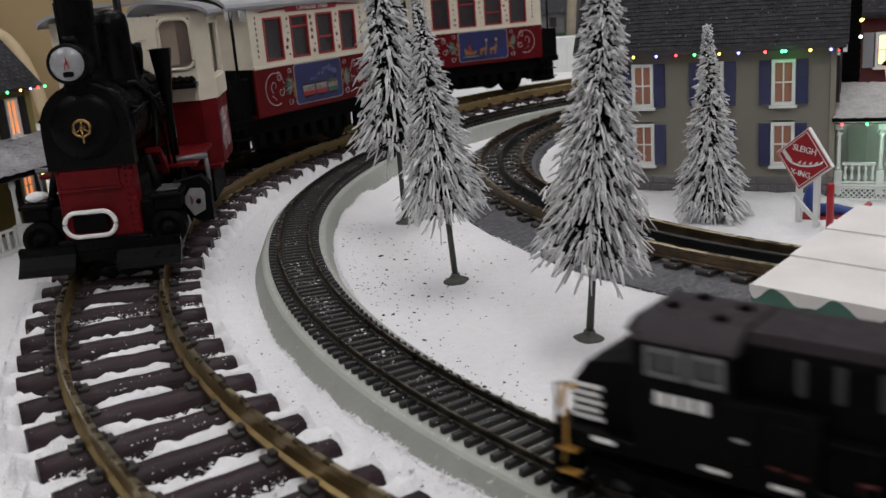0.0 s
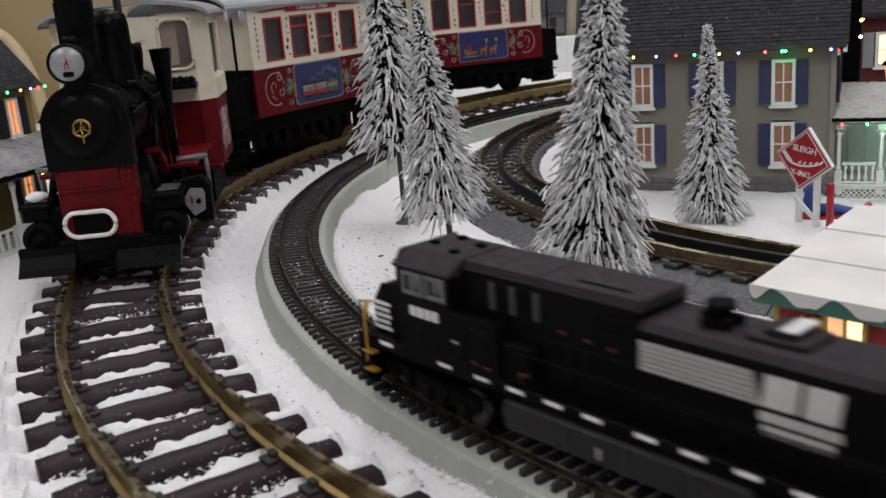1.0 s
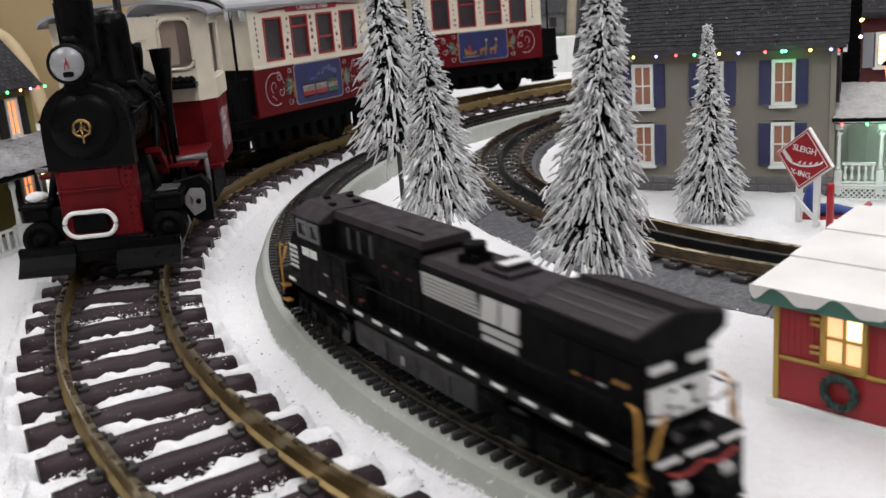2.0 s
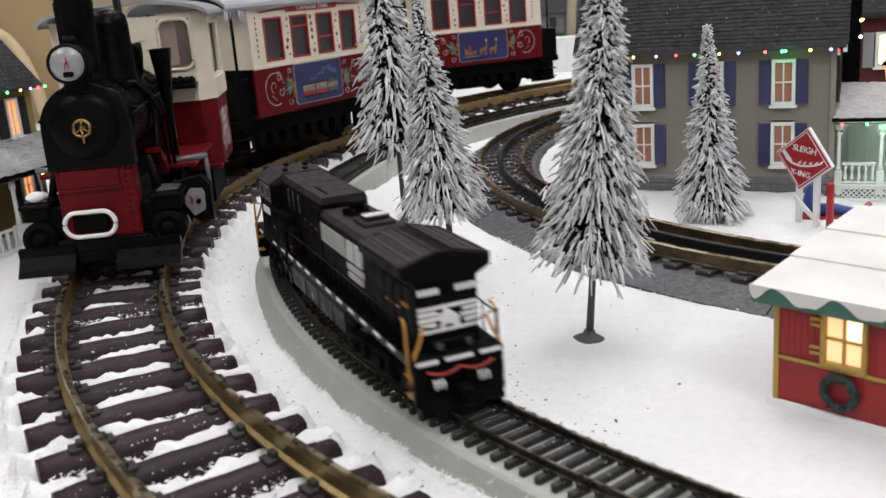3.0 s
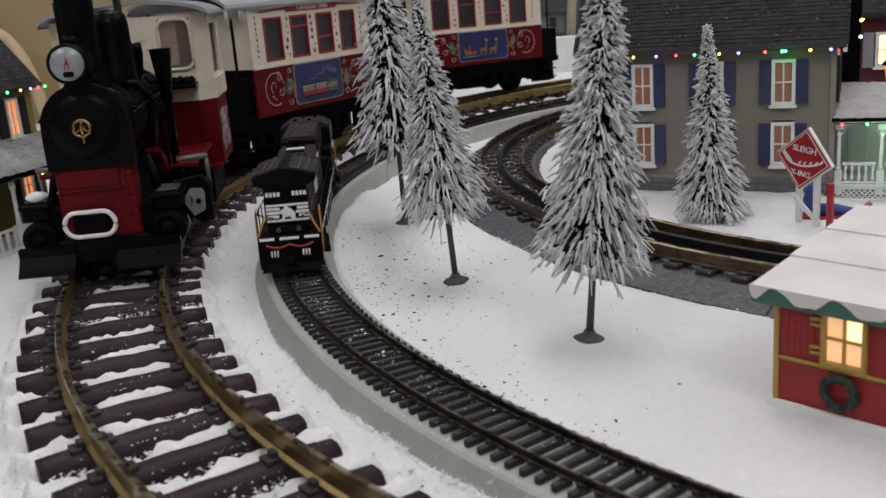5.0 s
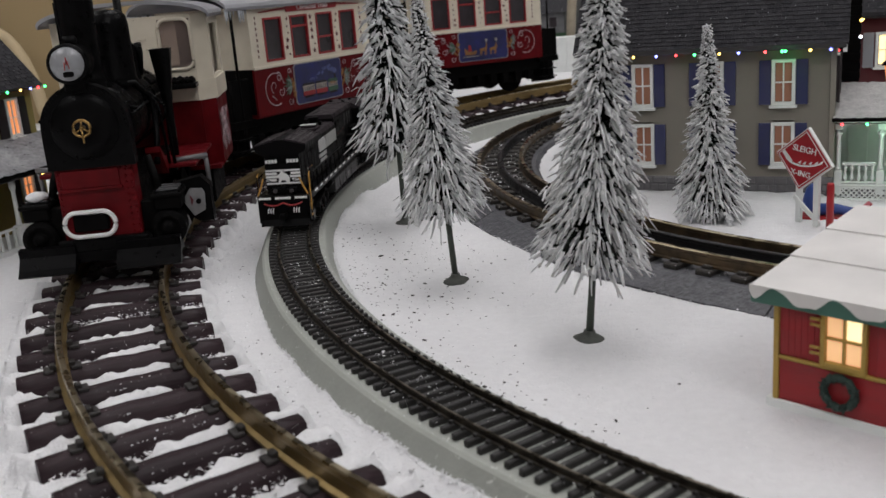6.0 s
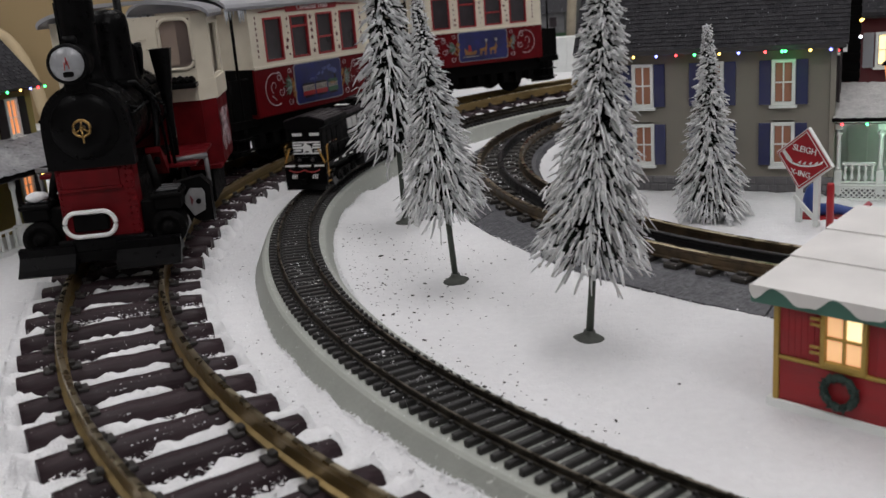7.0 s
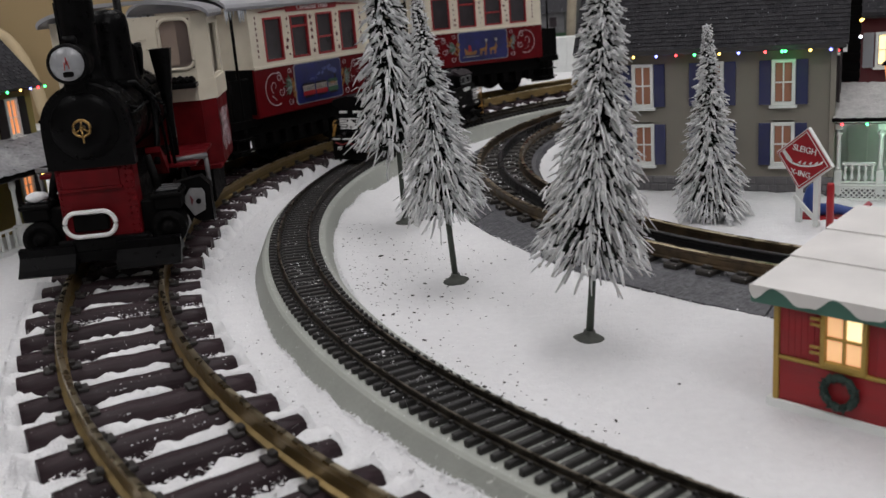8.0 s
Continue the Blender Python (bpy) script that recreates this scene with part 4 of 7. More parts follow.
    for k in range(170):                                # needles of the wreath
        a, b2 = rnd.uniform(0, math.tau), rnd.uniform(0, math.tau)
        q = Vector((0.0250 + (0.0050 + 0.0010 * math.cos(b2)) * math.cos(a), -0.0022 - 0.0010 * abs(math.sin(b2)), 0.0110 + (0.0050 + 0.0010 * math.cos(b2)) * math.sin(a)))
        tube(bm, [q, q + Vector((rnd.uniform(-0.001, 0.001), rnd.uniform(-0.0008, 0), rnd.uniform(-0.001, 0.001)))], [0.0004, 0.0002], 4)
    box(bm, (0.0238, -0.0044, 0.0052), (0.0262, -0.0032, 0.0068), 0.0004)
    part("wreath", bm, WREATH, b, "dark green round wreath with bow")
    # roof: three boards a side, a scalloped green edge with a snow line over it
    ey, ez, ry, rz = -0.0030, 0.0412, BOOTH_RIDGE[0], BOOTH_RIDGE[1]
    x0, x1 = -0.0055, 0.0985
    nseg = 3
    for i in range(nseg):
        f0, f1 = i / nseg, (i + 1) / nseg
        y0, z0 = ey + (ry - ey) * f0, ez + (rz - ez) * f0
        y1, z1 = ey + (ry - ey) * f1, ez + (rz - ez) * f1
        lift = 0.0008
        bm = bmesh.new()
        prism(bm, [(y0, z0 + lift), (y1, z1 + 0.0002), (y1, z1 - 0.0016), (y0, z0 - 0.0012)], x0, x1, axis="x")
        part("roof_board", bm, SNOWROOF, b, "white snow-painted roof board")
    bm = bmesh.new()
    prism(bm, [(0.0022, 0.0396), (D, 0.0396), (D, 0.0495), (0.0022, 0.0400)], 0.0026, 0.0046, axis="x")
    part("gable", bm, BOOTH_RED, b, "red wall top under the roof")
    bm = bmesh.new()
    box(bm, (x0, ey - 0.0004, ez - 0.0052), (x1, ey + 0.0012, ez + 0.0004), 0.0002)
    part("eave_board", bm, BOOTH_GREEN, b, "green eave board")
    bm = bmesh.new()
    wave = []
    n = 90
    for i in range(n + 1):
        x = x0 + (x1 - x0) * i / n
        s = math.sin((x - x0) * math.tau / 0.0205 - 1.2)
        wave.append((x, ez - 0.0022 + 0.0030 * max(-0.45, s) + 0.0002 * math.sin(x * 900)))
    wave[0] = (x0, ez - 0.001)
    prism(bm, [(x1, ez + 0.0011), (x0, ez + 0.0011)] + wave, ey - 0.0013, ey - 0.0005)
    part("snow_edge", bm, SNOWROOF, b, "wavy white snow line")


PANE_BOOTH = (glow("booth_pane", (1.0, 0.54, 0.27), 0.62), glow("booth_pane_bulb", (1.0, 0.74, 0.42), 1.25))
BOOTH_RIDGE = (0.072, 0.0530)
booth()


# ---- the crossing sign and what stands round it ----
def sleigh_sign():
    s = thing("crossing_sign", "red diamond sleigh crossing sign on two white posts", "sign", pose(0.1960, 0.5060, 0, 0, 0, -56))
    for x, y in ((-0.0060, 0.004), (0.0062, 0.002)):
        bm = bmesh.new()
        box(bm, (x - 0.0016, y - 0.0012, -0.001), (x + 0.0016, y + 0.0012, 0.046), 0.0002)
        part("post", bm, PORCHWHITE, s)
    bm = bmesh.new()
    box(bm, (-0.010, -0.0006, -0.0013), (0.010, 0.0006, 0.0013), 0.0002, pose(0.0, 0.0015, 0.013, 0, 40, 0))
    part("brace", bm, PORCHWHITE, s)
    bm = bmesh.new()
    lathe(bm, [(0.013, -0.001), (0.0125, 0.0008), (0.010, 0.0014)], 20, pose(0, 0.004, 0))
    part("foot", bm, PORCHWHITE, s, "white snowy foot plate")
    tilt = pose(0, -0.0002, 0.0408, 0, 8, 0)
    board = new("board")
    board.parent = s
    board.matrix_basis = tilt
    h = 0.0172
    bm = bmesh.new()
    prism(bm, [(0, h), (h, 0), (0, -h), (-h, 0)], -0.0012, 0.0012)
    part("backing", bm, PORCHWHITE, board, "white board edge")
    h2 = h * 0.95
    bm = bmesh.new()
    prism(bm, [(0, h2), (h2, 0), (0, -h2), (-h2, 0)], -0.0018, -0.0010)
    part("face", bm, SIGN_RED, board, "glossy red face")
    bm = bmesh.new()
    a, c = h * 0.89, h * 0.86
    for i in range(4):
        p = [(0, 1), (1, 0), (0, -1), (-1, 0)]
        (x0, z0), (x1, z1) = p[i], p[(i + 1) % 4]
        prism(bm, [(x0 * a, z0 * a), (x1 * a, z1 * a), (x1 * c, z1 * c), (x0 * c, z0 * c)], -0.0021, -0.0016)
    part("border", bm, PORCHWHITE, board, "thin white border line")
    lettering("lettering", "SLEIGH", 0.0046, 0.0002, PORCHWHITE, board, pose(0.0003, -0.0021, 0.0054, 90), "white capitals")
    lettering("lettering", "X-ING", 0.0044, 0.0002, PORCHWHITE, board, pose(-0.0002, -0.0021, -0.0078, 90), "white capitals")
    bm = bmesh.new()                                    # white sleigh outline with its team
    curve_pts = [(-0.0120, 0.0022), (-0.0100, -0.0010), (-0.0060, -0.0028), (-0.0010, -0.0032), (0.0040, -0.0022), (0.0085, -0.0006), (0.0118, 0.0014)]
    low = [(x, z - 0.0010) for x, z in curve_pts]
    prism(bm, curve_pts + low[::-1], -0.0021, -0.0016)
    prism(bm, [(-0.0122, 0.0030), (-0.0086, 0.0002), (-0.0060, -0.0022), (-0.0100, -0.0014), (-0.0128, 0.0010)], -0.00215, -0.0016)
    for x in (-0.002, 0.001, 0.0045, 0.0080, 0.0108):
        z = -0.0026 + 0.0028 * ((x + 0.002) / 0.0128) ** 1.6
        prism(bm, [(x - 0.0007, z), (x + 0.0008, z), (x + 0.0012, z + 0.0018), (x + 0.0002, z + 0.0012)], -0.0022, -0.0016)
    part("sleigh_mark", bm, PORCHWHITE, board, "white sleigh and team silhouette")


def red_pole():
    bm = bmesh.new()
    lathe(bm, [(0.0019, -0.002), (0.0019, 0.0285), (0.0016, 0.0292)], 14)
    solid("red_pole", bm, POLE_RED, "glossy red wooden pole standing in the snow", "pole", pose(0.2052, 0.4942, 0))


def sled_with_figurine():
    m = pose(0.2160, 0.5180, 0, 0, 0, -28)
    sled = thing("sled", "small red toy sled on the snow", "sled", m)
    bm = bmesh.new()
    for y in (-0.005, 0.005):
        tube(bm, [(-0.019, y, 0.0014), (0.012, y, 0.0014), (0.018, y, 0.003), (0.020, y, 0.006)], 0.0009, 6)
    part("runner", bm, POLE_RED, sled)
    for y in (-0.0042, 0.0, 0.0042):
        bm = bmesh.new()
        box(bm, (-0.018, y - 0.0018, 0.0040), (0.016, y + 0.0018, 0.0056), 0.0003)
        part("slat", bm, POLE_RED, sled)
    bm = bmesh.new()
    for x in (-0.012, 0.010):
        box(bm, (x - 0.001, -0.005, 0.0016), (x + 0.001, 0.005, 0.0041))
    part("strut", bm, POLE_RED, sled)
    bm = bmesh.new()
    tube(bm, [(-0.012, 0, 0.0080), (-0.0105, 0, 0.0140), (-0.010, 0, 0.0200), (-0.0095, 0, 0.0230)], [0.0042, 0.0046, 0.0036, 0.0015], 12)
    tube(bm, [(-0.010, 0, 0.0085), (0.002, -0.001, 0.0095), (0.012, -0.001, 0.0080)], [0.0036, 0.0030, 0.0022], 10)
    tube(bm, [(0.011, -0.001, 0.0082), (0.0165, -0.001, 0.0100), (0.0195, -0.001, 0.0135)], [0.0023, 0.0020, 0.0014], 10, mi=1)
    solid("figurine", bm, [FIG_BLUE, FIG_PINK], "small plain blue toy figure with pink boots on the sled", "figurine", m)


sleigh_sign()
red_pole()
sled_with_figurine()


# ---- the olive house beyond the large locomotive ----
def olive_house():
    m = pose(-0.2790, 0.6800, 0, 0, 0, 70) @ pose(-0.0270, -0.0160, 0)
    house = thing("toy_house", "olive clapboard toy house with dark shutters and snowy porch", "house", m)
    wy = 0.016
    bm = bmesh.new()
    lapped_wall(bm, -0.14, 0.0270, wy, 0.0, 0.098, 0.0014, [(0.004, 0.0150, 0.067, 0.092), (0.006, 0.017, 0.020, 0.044)])
    box(bm, (0.0245, wy + 0.003, 0), (0.0270, 0.10, 0.098))
    part("wall", bm, YELLOW_SIDING, house)
    bm = bmesh.new()
    box(bm, (0.0230, wy - 0.0020, 0), (0.0285, wy + 0.0010, 0.098), 0.0003)
    part("corner_board", bm, YELLOW_SIDING, house, "olive corner board")
    toy_window(house, 0.0095, 0.0665, 0.0925, 0.0115, wy - 0.0008, PANE_ORANGE, rows=2, cols=2)
    toy_window(house, 0.0115, 0.0200, 0.0445, 0.0115, wy - 0.0008, PANE_ORANGE, rows=2, cols=2)
    for z0, z1 in ((0.0665, 0.0925), (0.0200, 0.0445)):
        toy_shutter(house, -0.0045, 0.0030, z0, z1, wy - 0.0006, DARK_SHUTTER)
        toy_shutter(house, 0.0160, 0.0225, z0, z1, wy - 0.0006, DARK_SHUTTER)
    bm = bmesh.new()
    box(bm, (-0.145, 0, -0.002), (0.0335, 0.075, 0))
    bmesh.ops.transform(bm, matrix=pose(0, wy - 0.009, 0.0985, 48), verts=bm.verts)
    part("roof_slope", bm, SHINGLE, house, "dark roof deck")
    shingles("shingles", house, -0.145, 0.0335, (wy - 0.009, 0.0988), 48, 0.075, 0.0036, 0.0052, 0.0006, 21)
    bm = bmesh.new()
    prism(bm, [(-0.020, 0.0455), (-0.020, 0.0475), (wy, 0.0660), (wy, 0.0630)], -0.14, 0.0345, axis="x")
    part("porch_roof", bm, BLACK_DULL, house, "dark porch roof")
    bm = bmesh.new()
    n1, n2 = 60, 16
    g = [[bm.verts.new((-0.140 + 0.174 * i / n1, -0.0200 + 0.035 * j / n2, 0.0480 + 0.0180 * j / n2 + 0.0012 + 0.0011 * noise.noise(Vector((i * 0.5, j * 0.5, 7))))) for j in range(n2 + 1)] for i in range(n1 + 1)]
    for i in range(n1):
        for j in range(n2):
            bm.faces.new((g[i][j], g[i + 1][j], g[i + 1][j + 1], g[i][j + 1])).smooth = True
    part("snow_cover", bm, ROOF_SNOW, house, "patchy snow with shade put into its grey")
    for x in (-0.070, -0.035, 0.0015, 0.0280):
        bm = bmesh.new()
        box(bm, (x - 0.003, -0.0185, 0.0), (x + 0.003, -0.0125, 0.016), 0.0004)
        lathe(bm, [(0.0020, 0.016), (0.0016, 0.020), (0.0013, 0.038), (0.0022, 0.0405), (0.0022, 0.0455)], 12, pose(x, -0.0155, 0))
        part("porch_post", bm, PORCHWHITE, house, "white porch post")
    bm = bmesh.new()
    box(bm, (-0.138, -0.0165, 0.0140), (0.030, -0.0145, 0.0156), 0.0003)
    for i in range(26):
        x = -0.135 + i * 0.0063
        box(bm, (x - 0.0009, -0.0162, 0.003), (x + 0.0009, -0.0148, 0.0141))
    box(bm, (-0.138, -0.019, -0.002), (0.034, wy, 0.003))
    part("railing", bm, PORCHWHITE, house, "white porch railing and deck")
    light_string("coloured bulbs on black wire along the olive house's eave", [(-0.06, wy - 0.0115, 0.0985), (0.0335, wy - 0.0115, 0.0985)], [(0.42, "red"), (0.52, "blue"), (0.61, "green"), (0.74, "yellow"), (0.84, "blue"), (0.92, "red"), (0.99, "green")], m)
    light_string("coloured bulbs on black wire along the olive house's porch", [(-0.06, -0.0215, 0.0460), (0.0340, -0.0215, 0.0460)], [(0.5, "yellow"), (0.66, "red"), (0.78, "green"), (0.90, "yellow"), (0.99, "blue")], m)


olive_house()


# ---- what closes the view behind the layout ----
def background():
    bm = bmesh.new()
    box(bm, (0, 0, -0.012), (0.62, 0.012, 0.42), 0.002)
    solid("backdrop_board", bm, TAN, "plain tan painted board standing behind the layout", "backdrop board", pose(-0.98, 1.30, 0, 0, 0, 8))
    bm = bmesh.new()
    tube(bm, [(-0.56 + 0.055 * math.cos(t * math.pi / 16) - 0.02, 1.33, -0.01 + 0.14 * math.sin(t * math.pi / 16)) for t in range(17)], 0.008, 10)
    solid("arch_hoop", bm, mat("hoop_tan", (0.52, 0.41, 0.25), 0.7, amount=0.2), "light tan arched hoop before the backdrop board", "arch")
    fence = thing("low_fence", "low white boarded fence on the snow", "fence", pose(0.02, 1.52, 0))
    bm = bmesh.new()
    box(bm, (0.06, 0, -0.012), (0.36, 0.010, 0.054), 0.002)
    part("backing", bm, PORCHWHITE, fence)
    bm = bmesh.new()
    box(bm, (0, -0.0012, -0.01), (0.0155, 0.0005, 0.053), 0.0005)
    board = mesh_of("board", bm, PORCHWHITE)
    for i in range(18):
        part("board", board, None, fence, m=pose(0.062 + i * 0.0165, 0, 0))
    # added board: its dark colour stands in for the unlit hall behind
    bm = bmesh.new()
    box(bm, (0, 0, -0.012), (2.2, 0.012, 0.34), 0.002)
    solid("backdrop_board", bm, mat("backdrop_dark", (0.085, 0.085, 0.080), 0.85, col2=(0.030, 0.034, 0.030), scale=14, big=5), "added dark mottled board standing in for the dark hall beyond", "backdrop board", pose(-0.42, 1.86, 0))
    bm = bmesh.new()
    tube(bm, [(0.232, 1.62, -0.005), (0.240, 1.62, 0.10), (0.252, 1.62, 0.26)], 0.0075, 12)
    solid("pale_pole", bm, mat("pole_pale", (0.42, 0.36, 0.27), 0.6, amount=0.3), "pale upright pole behind the fence", "pole")
    hut = thing("grey_hut", "small grey toy hut with a green base behind the fence", "hut", pose(0.185, 1.66, 0))
    bm = bmesh.new()
    box(bm, (-0.05, 0, -0.002), (0.05, 0.07, 0.052), 0.001)
    part("base", bm, mat("hut_green", (0.035, 0.085, 0.04), 0.7), hut, "green base")
    bm = bmesh.new()
    box(bm, (-0.047, 0.003, 0.052), (0.047, 0.067, 0.086), 0.001)
    part("wall", bm, mat("hut_grey", (0.20, 0.20, 0.21), 0.7), hut)
    bm = bmesh.new()
    prism(bm, [(-0.004, 0.086), (0.035, 0.110), (0.074, 0.086)], -0.055, 0.055, axis="x")
    part("roof", bm, SHINGLE, hut)
    for x in (-0.028, 0.0, 0.028):
        bm = bmesh.new()
        box(bm, (x - 0.006, 0.001, 0.062), (x + 0.006, 0.004, 0.078))
        part("window", bm, DARKGLASS, hut)


background()


# ---- the large steam locomotive, standing ----
TANKLIGHT = mat("frame_grey", (0.045, 0.045, 0.048), 0.45, amount=0.4, scale=250)
SLIDE_GREY = mat("slide_grey", (0.24, 0.235, 0.24), 0.5, amount=0.3, scale=300)
ROD_GREY = mat("rod_grey", (0.17, 0.165, 0.17), 0.45, amount=0.35, scale=300)
SCROLL = mat("scroll_pale", (0.52, 0.40, 0.42), 0.5, amount=0.25)
def steam_locomotive():
    eng = thing("steam_locomotive", "black and red tank engine with cream cab, standing", "locomotive", pose(-0.1770, 0.5470, 0, 0, 0, 275.4))
    B = BLACK
    bm = bmesh.new()                                    # boiler and arched smokebox front
    lathe(bm, [(0.0200, -0.062), (0.0200, 0.040), (0.0212, 0.041), (0.0212, 0.066)], 32, pose(0, 0, 0.0895, 0, 90, 0))
    part("boiler", bm, B, eng, "black riveted boiler")
    bm = bmesh.new()
    for x in (-0.047, -0.017, 0.013, 0.043, 0.050, 0.058):
        for k in range(15):
            t = radians(-20 + k * 16)
            bmesh.ops.create_icosphere(bm, subdivisions=1, radius=0.0007, matrix=Matrix.Translation((x, (0.0213 if x > 0.041 else 0.0201) * math.cos(t), 0.0895 + (0.0213 if x > 0.041 else 0.0201) * math.sin(t))))
    tagged(part("boiler_rivet", bm, B, eng, "rows of small black rivets"), kind="stuff")
    for x0, x1, ang in ((-0.040, -0.024, 42), (-0.012, 0.004, 40), (0.016, 0.030, 58), (-0.044, -0.030, 66)):
        bm = bmesh.new()
        box(bm, (x0, -0.0030, 0.0198), (x1, 0.0030, 0.0226), 0.0006, pose(0, 0, 0.0895, -(90 - ang), 0, 0))
        part("boiler_fitting", bm, BLACK_DULL, eng, "small black box on the boiler")
    for y, z in ((0.0270, 0.0600), (0.0300, 0.0560)):
        bm = bmesh.new()
        tube(bm, [(0.012, 0.0215, 0.1000), (0.016, y, 0.0930), (0.018, y + 0.0008, 0.0800), (0.014, y + 0.0010, z)], 0.0009, 7)
        part("feed_pipe", bm, B, eng, "thin black feed pipe")
    for x in (-0.050, -0.020, 0.010, 0.0385):
        bm = bmesh.new()
        lathe(bm, [(0.0211, x - 0.0012), (0.0211, x + 0.0012)], 32, pose(0, 0, 0.0895, 0, 90, 0))
        part("boiler_band", bm, B, eng)
    bm = bmesh.new()
    arch = [(-0.0212, 0.0700), (0.0212, 0.0700)] + [(0.0212 * math.cos(t * math.pi / 18), 0.0900 + 0.0215 * math.sin(t * math.pi / 18)) for t in range(0, 19)]
    prism(bm, arch, 0.0625, 0.0700, axis="x")
    front = part("smokebox_front", bm, B, eng, "black arched smokebox front")
    bm = bmesh.new()
    for k in range(26):                                 # rivets round the arch
        t = k * math.pi / 25
        bmesh.ops.create_icosphere(bm, subdivisions=1, radius=0.0006, matrix=Matrix.Translation((0.0701, 0.0198 * math.cos(t), 0.0900 + 0.0200 * math.sin(t))))
    lathe(bm, [(0.0165, 0.0700), (0.0163, 0.0704), (0.010, 0.0708), (0.0, 0.0709)], 28, pose(0, 0, 0.0905, 0, 90, 0))
    for k in range(16):
        t = k * math.tau / 16
        bmesh.ops.create_icosphere(bm, subdivisions=1, radius=0.0004, matrix=Matrix.Translation((0.0704, 0.0150 * math.cos(t), 0.0905 + 0.0150 * math.sin(t))))
    part("smokebox_door", bm, B, front, "black domed door with rivets")
    bm = bmesh.new()                                    # gold hand wheel
    ring = [(0.0765, 0.0040 * math.cos(t * math.tau / 24), 0.0905 + 0.0040 * math.sin(t * math.tau / 24)) for t in range(24)]
    tube(bm, ring, 0.00075, 6, closed=True)
    for k in range(3):
        a = radians(90 + 120 * k)
        tube(bm, [(0.0765, 0, 0.0905), (0.0765, 0.004 * math.cos(a), 0.0905 + 0.004 * math.sin(a))], 0.0005, 6)
    tube(bm, [(0.0725, 0, 0.0905), (0.0775, 0, 0.0905)], 0.0010, 8)
    tube(bm, [(0.0772, 0, 0.0900), (0.0772, 0.0003, 0.0832)], 0.00055, 6)
    part("hand_wheel", bm, GOLD, front, "small gold hand wheel")
    bm = bmesh.new()                                    # red front plate with ribs
    box(bm, (0.0560, -0.0190, 0.0300), (0.0680, 0.0190, 0.0702), 0.0004)
    box(bm, (0.0678, -0.0175, 0.0585), (0.0698, 0.0130, 0.0600), 0.0002)
    box(bm, (0.0678, -0.0160, 0.0600), (0.0690, 0.0120, 0.0690), 0.0002)
    for i in range(12):
        for y in (-0.0178, 0.0150, 0.0178):
            bmesh.ops.create_icosphere(bm, subdivisions=1, radius=0.0008, matrix=Matrix.Translation((0.0681, y, 0.0325 + i * 0.0032)))
    for i in range(13):
        bmesh.ops.create_icosphere(bm, subdivisions=1, radius=0.0008, matrix=Matrix.Translation((0.0681, -0.0168 + i * 0.0027, 0.0688)))
    part("front_plate", bm, ENGINE_RED, eng, "dark red riveted front plate")
    bm = bmesh.new()                                    # white oval coupling ring
    pts = []
    for t in range(36):
        a = t * math.tau / 36
        pts.append((0.0735, (0.0062 if math.cos(a) > 0 else -0.0062) + 0.0062 * math.cos(a), 0.0425 + 0.0062 * math.sin(a)))
    pts = [(x, y - 0.0045, z) for x, y, z in pts]
    tube(bm, pts, 0.0012, 8, closed=True)
    part("coupling_ring", bm, WHITE, eng, "white oval coupling ring")
    bm = bmesh.new()
    box(bm, (0.0680, -0.0130, 0.0385), (0.0722, 0.0040, 0.0470), 0.0005)
    part("coupler_pocket", bm, BLACK_DULL, eng)
    bm = bmesh.new()
    box(bm, (0.062, -0.0225, 0.0280), (0.0720, 0.0225, 0.0345), 0.0008)
    box(bm, (0.058, -0.0400, 0.0225), (0.0720, 0.0370, 0.0285), 0.0008)
    part("buffer_beam", bm, B, eng, "black buffer beam")
    for y0, y1 in ((-0.0415, -0.0140), (0.0060, 0.0380)):
        bm = bmesh.new()
        prism(bm, [(0.070, 0.0325), (0.074, 0.0320), (0.0735, 0.0280), (0.078, 0.0225), (0.081, 0.0200), (0.079, 0.0190), (0.075, 0.0205), (0.0705, 0.0270)], y0, y1)
        part("snow_plough", bm, B, eng, "black curved plough blade")
    # headlamp
    bm = bmesh.new()
    lathe(bm, [(0.0070, 0.060), (0.0088, 0.062), (0.0092, 0.0755), (0.0096, 0.0765), (0.0096, 0.0785), (0.0084, 0.0790)], 28, pose(0, -0.0010, 0.1215, 0, 90, 0))
    box(bm, (0.060, -0.006, 0.108), (0.072, 0.004, 0.114), 0.0006)
    lathe(bm, [(0.0032, 0.0), (0.0040, 0.003), (0.0030, 0.005)], 12, pose(0.068, -0.001, 0.129))
    lamp = part("headlamp", bm, B, eng, "black round headlamp")
    bm = bmesh.new()
    lathe(bm, [(0.0082, 0.0786), (0.0076, 0.0798), (0.004, 0.0806), (0.0, 0.0808)], 28, pose(0, -0.0010, 0.1215, 0, 90, 0))
    part("lens", bm, LENS, lamp, "frosted pale lens")
    bm = bmesh.new()
    box(bm, (0.0808, -0.0030, 0.1155), (0.0816, 0.0020, 0.1180), 0.0006)
    part("bulb_holder", bm, BLACK_DULL, lamp)
    bm = bmesh.new()
    for dy, dz in ((-0.0010, 0.0), (0.0012, 0.0006), (0.0002, 0.0022)):
        tube(bm, [(0.0809, -0.0010 + dy, 0.1188 + dz), (0.0811, -0.0010 + dy * 0.7, 0.1225 + dz)], 0.00028, 5)
    part("filament", bm, REDHOSE, lamp, "fine red wires behind the lens")
    # chimney, dome, pipes
    bm = bmesh.new()
